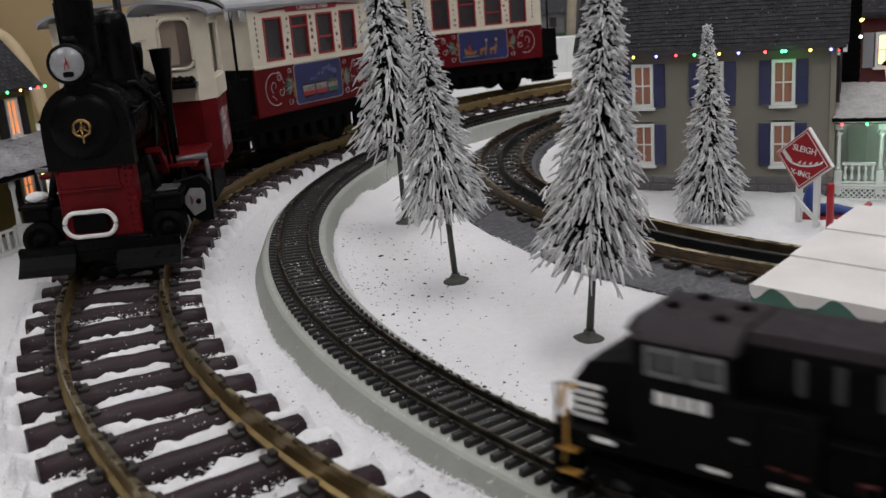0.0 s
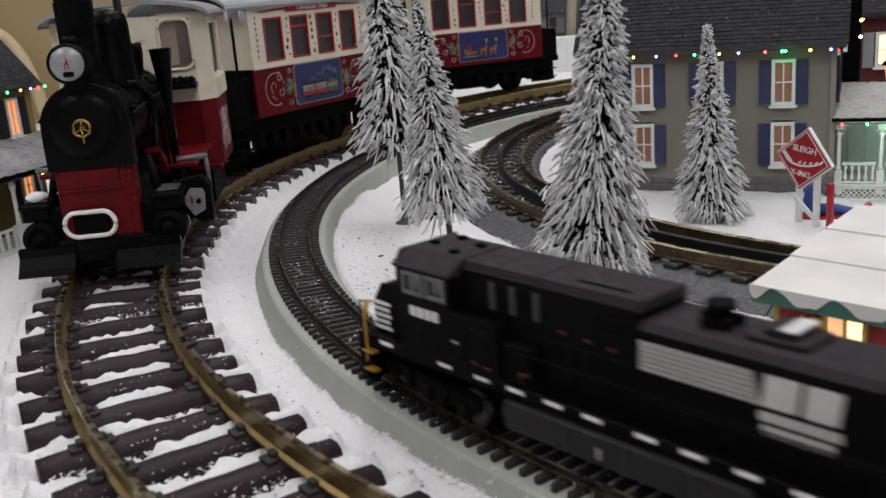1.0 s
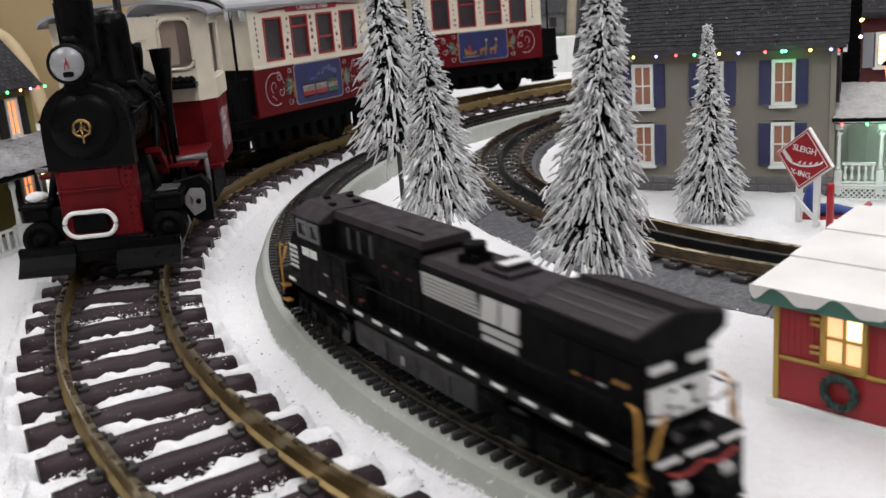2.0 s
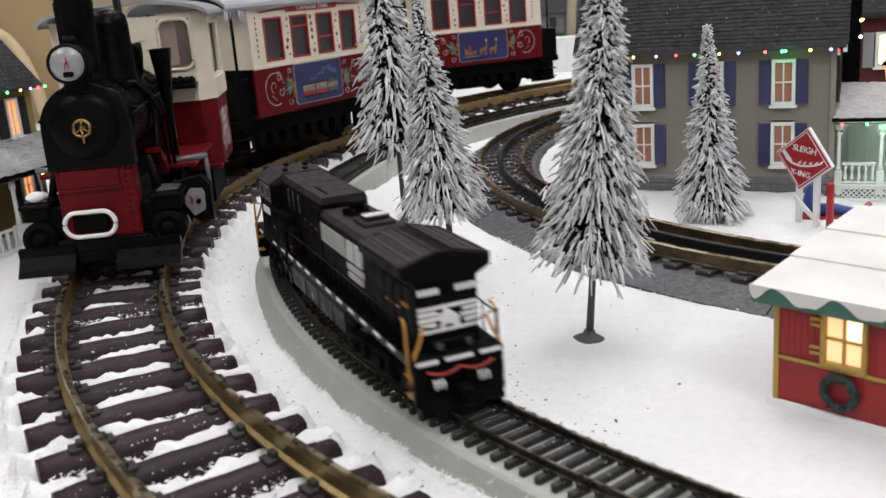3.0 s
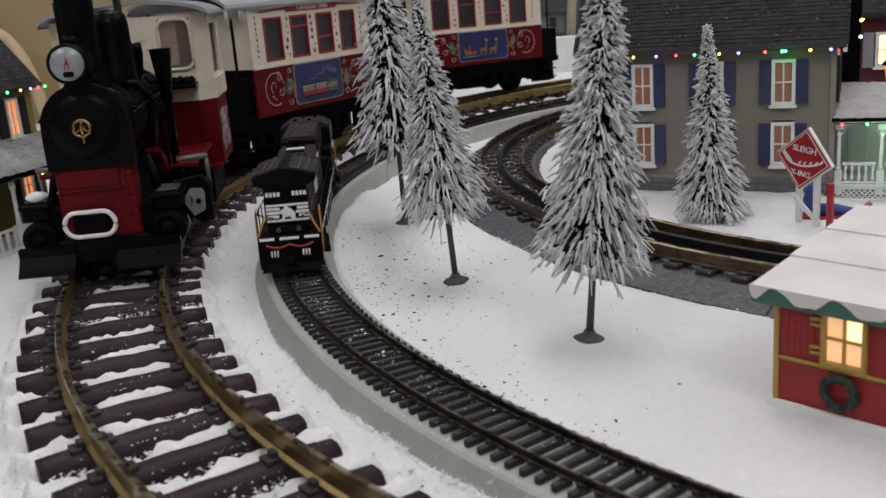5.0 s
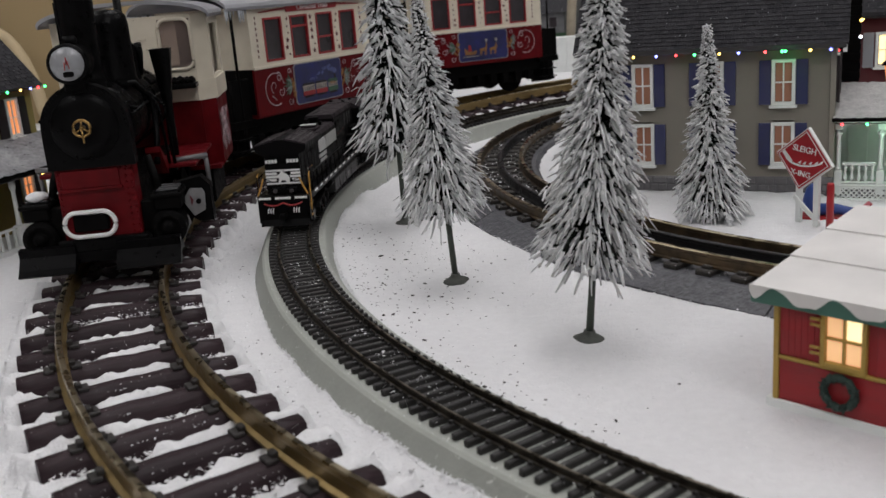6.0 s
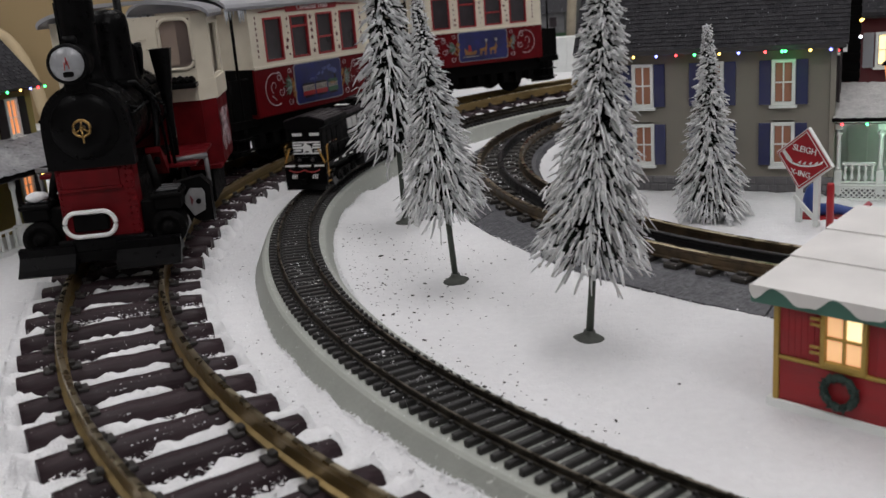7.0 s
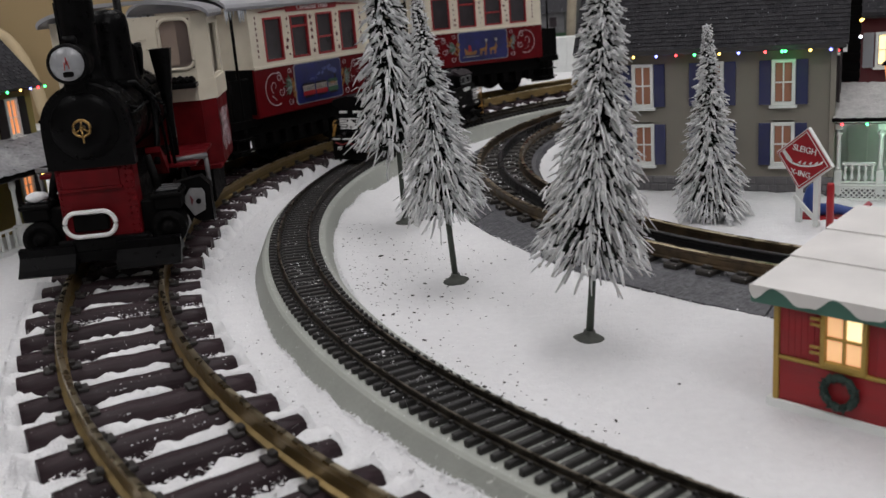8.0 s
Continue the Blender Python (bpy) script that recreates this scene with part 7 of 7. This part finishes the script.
    prism(bm, [(-0.0102, 0.0186), (-0.0102, 0.0420), (0.0102, 0.0420), (0.0102, 0.0186)], -0.1055, -0.0680, axis="x")
    rear = part("radiator_hood", bm, HOOD, d, "black rear hood")
    for s in (-1, 1):
        for k in range(4):
            bm = bmesh.new()
            x = -0.1035 + k * 0.0088
            ya, yb = sorted((s * 0.0101, s * 0.0106))
            box(bm, (x, ya, 0.0205), (x + 0.0078, yb, 0.0380), 0.0002)
            part("hood_door", bm, HOOD, rear)
    bm = bmesh.new()
    for s in (-1, 1):
        prism(bm, [(0.0, 0.0400), (s * 0.0102, 0.0405), (s * 0.0146, 0.0428), (s * 0.0150, 0.0458), (s * 0.0020, 0.0492), (0, 0.0492)], -0.1065, -0.0665, axis="x")
    rad = part("radiator_roof", bm, HOOD, d, "wide black radiator roof")
    sl = math.degrees(math.atan2(0.0034, 0.0130))
    for s in (-1, 1):
        m = pose(-0.0865, s * 0.0085, 0.0475, -sl * s, 0, 0)
        bm = bmesh.new()
        for p, q in (((-0.0198, -0.0066), (0.0198, -0.0056)), ((-0.0198, 0.0054), (0.0198, 0.0064)), ((-0.0198, -0.0056), (-0.0184, 0.0054)), ((0.0184, -0.0056), (0.0198, 0.0054))):
            box(bm, (*p, 0.0), (*q, 0.0009), 0, m)
        part("grille_frame", bm, ROOF_GREY, rad, "grey grille frame")
        for k in range(22):
            bm = bmesh.new()
            x = -0.0180 + k * 0.00168
            box(bm, (x, -0.0056, -0.0002), (x + 0.0007, 0.0054, 0.0006), 0, m)
            part("grille_bar", bm, GRILLE, rad)
        bm = bmesh.new()
        for y in (-0.0020, 0.0018):
            box(bm, (-0.0184, y - 0.0003, 0.0), (0.0184, y + 0.0003, 0.0008), 0, m)
        part("grille_rib", bm, GRILLE, rad)
    # flank marks
    for s in (-1, 1):
        bm = bmesh.new()
        ya, yb = sorted((s * 0.0101, s * 0.0108))
        for k in range(6):
            box(bm, (-0.0372 + 0.0004 * k, ya, 0.0328 + k * 0.00128), (-0.0048, yb, 0.0337 + k * 0.00128))
        part("flank_stripes", bm, FLANK_GREY, d, "fine pale grey stripes")
        for x, z, c in ((0.0205, 0.0360, LABEL_RED), (0.0120, 0.0355, LABEL_RED), (0.0040, 0.0350, LABEL_RED), (-0.0800, 0.0290, YELLOW), (-0.0850, 0.0290, LABEL_RED), (-0.0900, 0.0290, FLANK_GREY)):
            bm = bmesh.new()
            y = s * (0.0103 if x > -0.01 else 0.0106)
            box(bm, (x - 0.0011, y - 0.0003, z), (x + 0.0011, y + 0.0003, z + 0.0007))
            part("warning_label", bm, c, d, "tiny coloured marking")
        for x, z in ((0.0580, 0.0260), (0.0500, 0.0215), (0.0450, 0.0210)):
            bm = bmesh.new()
            y = s * 0.0154
            box(bm, (x - 0.0013, y - 0.0003, z), (x + 0.0013, y + 0.0003, z + 0.0007))
            part("warning_label", bm, FLANK_GREY if z > 0.025 else LABEL_RED, d, "tiny coloured marking")
        bm = bmesh.new()                                 # plain emblem of two slanted blocks, then two rows of bars
        ya, yb = sorted((s * 0.0101, s * 0.0108))
        for xa, xb in ((-0.0376, -0.0458), (-0.0474, -0.0552)):
            prism(bm, [(xa, 0.0328), (xa - 0.0010, 0.0402), (xb - 0.0010, 0.0402), (xb, 0.0328)], ya, yb)
        for k, n in ((0, 8), (1, 7)):
            for j in range(n):
                x = -0.0372 - 0.0024 * j - 0.0008 * k
                box(bm, (x - 0.0019, ya, 0.0293 - k * 0.0032), (x, yb, 0.0314 - k * 0.0032))
        part("flank_emblem", bm, EMBLEM, d, "plain white emblem shape and bars")
        for x in (0.0924, 0.0640, 0.0480, 0.0345, 0.0207, 0.0072, -0.0095, -0.0230, -0.0372, -0.0512, -0.0652, -0.0792, -0.0932):
            bm = bmesh.new()
            ya, yb = sorted((s * 0.0149, s * 0.0154))
            box(bm, (x - 0.0030, ya, 0.0169), (x + 0.0030, yb, 0.0180))
            part("sill_mark", bm, WHITE, d, "white reflective sill dash")
        for k in range(11):                              # handrail stanchions
            bm = bmesh.new()
            x = -0.0990 + k * 0.0130
            tube(bm, [(x, s * 0.0146, 0.0180), (x, s * 0.0146, 0.0288)], 0.0003, 5)
            part("stanchion", bm, BLACK, d)
        bm = bmesh.new()
        tube(bm, [(-0.1060, s * 0.0146, 0.0280), (-0.0950, s * 0.0146, 0.0288), (0.0400, s * 0.0146, 0.0288)], 0.00035, 5)
        part("handrail", bm, BLACK, d)
        for x, e in ((-0.1075, -1), (0.1030, 1)):        # bent yellow grab rails at the corners
            bm = bmesh.new()
            tube(bm, [(x - e * 0.0035, s * 0.0148, 0.0302), (x - e * 0.0008, s * 0.0150, 0.0296), (x, s * 0.0151, 0.0272), (x, s * 0.0151, 0.0140), (x + e * 0.001, s * 0.0151, 0.0085)], 0.00048, 6)
            part("grab_rail", bm, YELLOW, d, "bent yellow grab rail")
            bm = bmesh.new()
            tube(bm, [(x + e * 0.0035, s * 0.0104, 0.0285), (x + e * 0.0035, s * 0.0122, 0.0235), (x + e * 0.0035, s * 0.0142, 0.0195), (x + e * 0.0035, s * 0.0146, 0.0120), (x + e * 0.0035, s * 0.0128, 0.0085)], 0.00055, 6)
            part("grab_rail", bm, YELLOW, d, "bent yellow grab rail")
            for k in range(4):
                bm = bmesh.new()
                box(bm, (x - 0.0026, s * 0.0140 - 0.0014, 0.0024 + k * 0.0032), (x + 0.0026, s * 0.0140 + 0.0014, 0.0031 + k * 0.0032))
                part("step", bm, YELLOW if k % 2 else BLACK, d, "small step with yellow edge")
    # both ends
    for e in (-1, 1):
        x = -0.1090 if e < 0 else 0.1050
        bm = bmesh.new()
        box(bm, (min(x, x + e * 0.0030), -0.0150, 0.0030), (max(x, x + e * 0.0030), 0.0150, 0.0186), 0.0004)
        prism(bm, [(x, 0.0010), (x + e * 0.0045, 0.0012), (x + e * 0.0030, 0.0048), (x, 0.0050)], -0.0140, 0.0140)
        pilot = part("pilot", bm, BLACK, d, "black end pilot")
        for y0, y1 in ((-0.0140, -0.0070), (-0.0045, 0.0045), (0.0070, 0.0140)):
            bm = bmesh.new()
            xa, xb = sorted((x + e * 0.0028, x + e * 0.0034))
            box(bm, (xa, y0, 0.0166), (xb, y1, 0.0178))
            part("end_mark", bm, WHITE, pilot, "white end stripe")
        bm = bmesh.new()
        box(bm, (min(x, x + e * 0.0085), -0.0020, 0.0055), (max(x, x + e * 0.0085), 0.0020, 0.0090), 0.0006)
        part("coupler", bm, BLACK_DULL, pilot, "black knuckle coupler")
        bm = bmesh.new()
        tube(bm, [(x + e * 0.0040, 0.0110 - 0.0022 * t, 0.0146 - 0.0016 * abs(math.sin(t * math.pi / 5)) * (1.0 if t % 5 else 0.2)) for t in range(11)], 0.00045, 6)
        part("brake_hose", bm, REDHOSE, pilot, "red looped hose")
        bm = bmesh.new()
        for s in (-1, 1):
            for k in range(3):
                tube(bm, [(x + e * 0.0030, s * (0.0060 + k * 0.0014), 0.0112), (x + e * 0.0044, s * (0.0060 + k * 0.0014), 0.0108), (x + e * 0.0046, s * (0.0060 + k * 0.0014), 0.0088)], 0.0004, 5)
        part("air_hose", bm, WHITE, pilot, "pale hose ends")
        bm = bmesh.new()
        for s in (-1, 1):
            tube(bm, [(x + e * 0.001, s * 0.0144, 0.0180), (x + e * 0.001, s * 0.0144, 0.0295)], 0.0004, 5)
            tube(bm, [(x + e * 0.001, s * 0.0144, 0.0292), (x + e * 0.001, s * 0.0065, 0.0268)], 0.0003, 5)
        part("end_rail", bm, BLACK, d)
    # rear face marks: stripes with an emblem patch, two number rows as bars
    xa, xb = -0.1062, -0.1053
    bm = bmesh.new()
    for k in range(5):
        z = 0.0240 + k * 0.00185
        gap = (0.0, 0.0052, 0.0040, 0.0046, 0.0)[k]
        if gap:
            box(bm, (xa, -0.0100, z), (xb, -gap, z + 0.0012))
            box(bm, (xa, gap - 0.0010, z), (xb, 0.0100, z + 0.0012))
        else:
            box(bm, (xa, -0.0100, z), (xb, 0.0100, z + 0.0009))
    prism(bm, [(-0.0034, 0.0244), (-0.0020, 0.0246), (-0.0010, 0.0262), (0.0012, 0.0262), (0.0020, 0.0246), (0.0032, 0.0244), (0.0024, 0.0272), (0.0034, 0.0292), (0.0018, 0.0300), (0.0010, 0.0318), (-0.0004, 0.0306), (-0.0020, 0.0296), (-0.0036, 0.0278)], xa - 0.0001, xb, axis="x")
    part("rear_stripes", bm, WHITE, d, "white rear stripes round a plain emblem shape")
    for y in (-0.0062, 0.0062):
        bm = bmesh.new()
        for k in range(4):
            box(bm, (xa, y - 0.0034 + k * 0.0018, 0.0362), (xb, y - 0.0021 + k * 0.0018, 0.0381))
        part("number_bar", bm, WHITE, d, "row of small white bars")
    bm = bmesh.new()
    for z in (0.0372, 0.0394):
        lathe(bm, [(0.0009, 0.0), (0.0008, 0.0006)], 12, pose(-0.1057, 0, z, 0, -90, 0))
    box(bm, (-0.1060, -0.0014, 0.0358), (-0.1053, 0.0014, 0.0406), 0.0003)
    part("rear_lamp", bm, BLACK_DULL, d, "twin rear lamp housing")
    bm = bmesh.new()
    box(bm, (-0.1088, -0.0075, 0.0186), (-0.1055, 0.0075, 0.0222), 0.0005)
    part("rear_box", bm, BLACK, d)
    for y in (-0.0048, 0.0048):
        bm = bmesh.new()
        lathe(bm, [(0.0012, 0.0), (0.0012, 0.0010), (0.0009, 0.0012)], 12, pose(-0.1088, y, 0.0205, 0, -90, 0))
        part("ditch_lamp", bm, GRILLE, d, "small dull lamp")
    for x in (-0.0985, -0.0955):
        bm = bmesh.new()
        lathe(bm, [(0.0008, 0.0), (0.0007, 0.0005)], 10, pose(x, 0.0106, 0.0318, -90, 0, 0))
        part("marker_lamp", bm, YELLOW, d, "small amber marker")
    # trucks: turned to follow the curve
    for x in (-0.0730, 0.0730):
        yaw = math.degrees(x / H_R)
        truck = new("truck")
        truck.parent = d
        truck.matrix_basis = pose(x, 0, 0, 0, 0, -yaw)
        bm = bmesh.new()
        for s in (-1, 1):
            ya, yb = sorted((s * 0.0118, s * 0.0138))
            prism(bm, [(-0.0265, 0.0075), (-0.0240, 0.0100), (0.0240, 0.0100), (0.0265, 0.0075), (0.0225, 0.0040), (0.0150, 0.0060), (0.0075, 0.0032), (-0.0075, 0.0032), (-0.0150, 0.0060), (-0.0225, 0.0040)], ya, yb)
            for k in (-0.0195, 0.0, 0.0195):
                box(bm, (k - 0.0026, min(s * 0.0135, s * 0.0150), 0.0036), (k + 0.0026, max(s * 0.0135, s * 0.0150), 0.0078), 0.0005)
            for k in (-0.0098, 0.0098):
                tube(bm, [(k, s * 0.0142, 0.0045), (k, s * 0.0142, 0.0100)], 0.0014, 8)
        box(bm, (-0.0240, -0.0100, 0.0060), (0.0240, 0.0100, 0.0100))
        part("side_frame", bm, BLACK_DULL, truck, "black truck side frames")
        for k in (-0.0195, 0.0, 0.0195):
            bm = bmesh.new()
            for s in (-1, 1):
                lathe(bm, [(0.0060, -0.0016), (0.0060, -0.0011), (0.0055, -0.0010), (0.0053, 0.0010)], 18, pose(k, s * 0.0080, 0.0055, 90 * s, 0, 0))
            tube(bm, [(k, -0.008, 0.0055), (k, 0.008, 0.0055)], 0.0010, 6)
            part("wheelset", bm, TANKLIGHT, truck, "dull metal wheelset")
    return d


TANK = mat("tank_grey", (0.014, 0.013, 0.014), 0.5, amount=0.3, scale=250)
DIESEL = diesel_locomotive()


# ---- loose snow and litter ----
def flakes():
    rnd = random.Random(77)
    verts, faces = [], []

    def lump(x, y, z, r):
        k = len(verts)
        a0 = rnd.uniform(0, math.tau)
        thin = rnd.uniform(0.35, 1.0)
        for i in range(5):
            a = a0 + i * math.tau / 5
            rr = r * rnd.uniform(0.45, 1.45)
            u, w = rr * math.cos(a), rr * math.sin(a) * thin
            verts.append((x + u * math.cos(a0) - w * math.sin(a0), y + u * math.sin(a0) + w * math.cos(a0), z - r * 0.2))
        verts.append((x + rnd.uniform(-0.5, 0.5) * r, y + rnd.uniform(-0.5, 0.5) * r, z + r * rnd.uniform(0.2, 0.8)))
        for i in range(5):
            faces.append((k + i, k + (i + 1) % 5, k + 5))

    near_end = radians(236 - G_END) * G_R
    for i in range(60000):                               # clumps caught between and on the large ties
        s = -0.15 + (near_end + 0.15) * rnd.random() ** 0.65
        x, y, a = g_spot(s)
        off = rnd.uniform(-0.043, 0.046)
        f = (s + 0.86) / G_PITCH
        f = abs(f - round(f))                            # 0 on a tie, 0.5 between two
        patch = noise.noise(Vector((x * 45, y * 45, 1.0))) + 0.5 * noise.noise(Vector((s * 120, off * 60, 4.0)))
        px, py = x + off * math.cos(a - math.pi / 2), y + off * math.sin(a - math.pi / 2)
        if abs(abs(off) - 0.0225) < 0.0040:
            continue
        if f > 0.25:
            top = 0.0030 + 0.0048 * max(0.0, min(1.0, 0.55 + patch)) * (1 - ((0.5 - f) / 0.5) ** 2)
            lump(px, py, top * rnd.uniform(0.6, 1.05), 0.00018 + 0.0007 * rnd.random() ** 3)
        elif rnd.random() < (0.30 if f > 0.17 else 0.06) and patch > -0.1 and abs(off) < 0.038:
            lump(px, py, 0.0091 if f < 0.14 else 0.0078, 0.00014 + 0.0005 * rnd.random() ** 3)
    for i in range(2600):                                # crumbs along the large track's shoulders and the roadbed's edge
        s = rnd.uniform(0, near_end)
        x, y, a = g_spot(s)
        off = rnd.choice((-1, 1)) * (0.042 + abs(rnd.gauss(0, 0.010)))
        lump(x + off * math.cos(a - math.pi / 2), y + off * math.sin(a - math.pi / 2), 0.0004, rnd.uniform(0.0003, 0.0009))
    for i in range(2200):                                # flakes on the small track
        a = radians(rnd.uniform(150, 236))
        w = noise.noise(Vector((a * 14, 0, 2))) + 0.5 * noise.noise(Vector((a * 50, 3, 2)))
        if w < rnd.uniform(-0.35, 0.5):
            continue
        r = H_R + rnd.uniform(-0.0135, 0.0135)
        lump(H_C[0] + r * math.cos(a), H_C[1] + r * math.sin(a), rnd.choice((0.0131, 0.0153)), rnd.uniform(0.00012, 0.0004))
    for i in range(5200):                                # a thicker sprinkling where the line bends
        a = radians(rnd.gauss(200, 9.5))
        w = noise.noise(Vector((a * 40, 1, 7))) + 0.6 * noise.noise(Vector((a * 130, 2, 7)))
        r = H_R + rnd.triangular(-0.0135, 0.0135, -0.001)
        if w < rnd.uniform(-0.3, 0.5) or abs(abs(r - H_R) - 0.00825) < 0.0008:
            continue
        lump(H_C[0] + r * math.cos(a), H_C[1] + r * math.sin(a), rnd.choice((0.0129, 0.0131, 0.0134, 0.0152)), 0.00012 + 0.0005 * rnd.random() ** 3)
    for i in range(2600):                                # and on the three-rail track
        a = radians(rnd.uniform(110, 262))
        w = noise.noise(Vector((a * 9, 5, 2)))
        if w < rnd.uniform(-0.45, 0.35):
            continue
        r = F_R + rnd.uniform(-0.020, 0.020)
        lump(F_C[0] + r * math.cos(a), F_C[1] + r * math.sin(a), rnd.choice((0.0072, 0.0098)), rnd.uniform(0.0004, 0.0013))
    for lo, hi, c, rad, cnt in ((0.0188, 0.0225, H_C, H_R, 3600), (-0.0230, -0.0192, H_C, H_R, 2600), (0.039, 0.042, F_C, F_R, 900)):
        for i in range(cnt):                             # ragged snow edge against the beds
            a = radians(rnd.uniform(140, 250))
            r = rad + rnd.uniform(lo, hi)
            x, y = c[0] + r * math.cos(a), c[1] + r * math.sin(a)
            lump(x, y, snow_height(x, y) + rnd.uniform(0, 0.0008), rnd.uniform(0.0003, 0.0008))
    for i in range(700):                                 # crumbs fallen onto the roadbed's shoulders
        a, side = radians(rnd.uniform(150, 250)), rnd.choice((-1, 1))
        r = H_R + side * (0.0140 + abs(rnd.gauss(0, 0.0016)))
        lump(H_C[0] + r * math.cos(a), H_C[1] + r * math.sin(a), 0.0129 if abs(r - H_R) < 0.016 else 0.0122, rnd.uniform(0.0001, 0.0003))
    for i in range(2600):                                # loose crumbs over the open snow
        x, y = rnd.uniform(-0.25, 0.30), rnd.uniform(0.20, 0.72)
        lump(x, y, snow_height(x, y) + 0.0002, rnd.uniform(0.0002, 0.0006))
    me = bpy.data.meshes.new("loose_snow")
    me.from_pydata(verts, [], faces)
    me.materials.append(FLAKE)
    tagged(new("loose_snow", me), "loose crumbs and drifts of artificial snow", "snow", kind="stuff")


def litter():
    rnd = random.Random(31)
    bm = bmesh.new()
    for i in range(620):
        x, y = rnd.uniform(-0.06, 0.17), rnd.uniform(0.27, 0.62)
        if i > 90:
            x, y = rnd.gauss(-0.010, 0.022), rnd.gauss(0.49, 0.045)
        if i > 330:
            q, a = H_R - 0.026 - abs(rnd.gauss(0, 0.010)), radians(rnd.uniform(178, 216))
            x, y = H_C[0] + q * math.cos(a), H_C[1] + q * math.sin(a)
        if i > 540:
            q, a = H_R + 0.026 + abs(rnd.gauss(0, 0.008)), radians(rnd.uniform(185, 225))
            x, y = H_C[0] + q * math.cos(a), H_C[1] + q * math.sin(a)
        r = math.hypot(x - H_C[0], y - H_C[1]) - H_R
        if abs(r) < 0.0245 or math.hypot(x - F_C[0], y - F_C[1]) < F_R + 0.045:
            continue
        s = rnd.uniform(0.00012, 0.00034) * (2.2 if rnd.random() < 0.08 else 1)
        bmesh.ops.create_icosphere(bm, subdivisions=1, radius=s, matrix=Matrix.Translation((x, y, snow_height(x, y) + s * 0.4)) @ pose(0, 0, 0, 0, 0, rnd.uniform(0, 360)) @ Matrix.Diagonal((rnd.uniform(1, 2.6), 1, 0.7, 1)))
    solid("litter", bm, mat("litter_dark", (0.045, 0.040, 0.034), 0.9, amount=0.5, scale=900), "tiny dark crumbs scattered on the snow", "litter", kind="stuff")


flakes()
litter()


def motions():
    """The diesel runs round the small track, away from the camera."""
    turns = ((0.0, 229.5), (1.0, 220.0), (2.0, 210.8), (3.0, 201.8), (4.0, 192.8), (5.0, 183.2), (6.0, 173.4), (7.0, 163.1), (8.0, 152.0))
    r = H_R - 0.0068                                     # the body hangs inside the curve between its trucks
    fine = []
    for i in range(33):                                  # keep the path round between the rows
        t = i * 0.25
        k = min(int(t), 7)
        f = t - k
        p = [turns[max(0, min(8, j))][1] for j in (k - 1, k, k + 1, k + 2)]
        if k == 0:
            p[0] = 2 * p[1] - p[2]
        if k == 7:
            p[3] = 2 * p[2] - p[1]
        a = 0.5 * ((2 * p[1]) + (-p[0] + p[2]) * f + (2 * p[0] - 5 * p[1] + 4 * p[2] - p[3]) * f * f + (-p[0] + 3 * p[1] - 3 * p[2] + p[3]) * f ** 3)
        fine.append((t, pose(H_C[0] + r * math.cos(radians(a)), H_C[1] + r * math.sin(radians(a)), 0.0180, 0, 0, a - 90)))
    walk(DIESEL, fine)


motions()
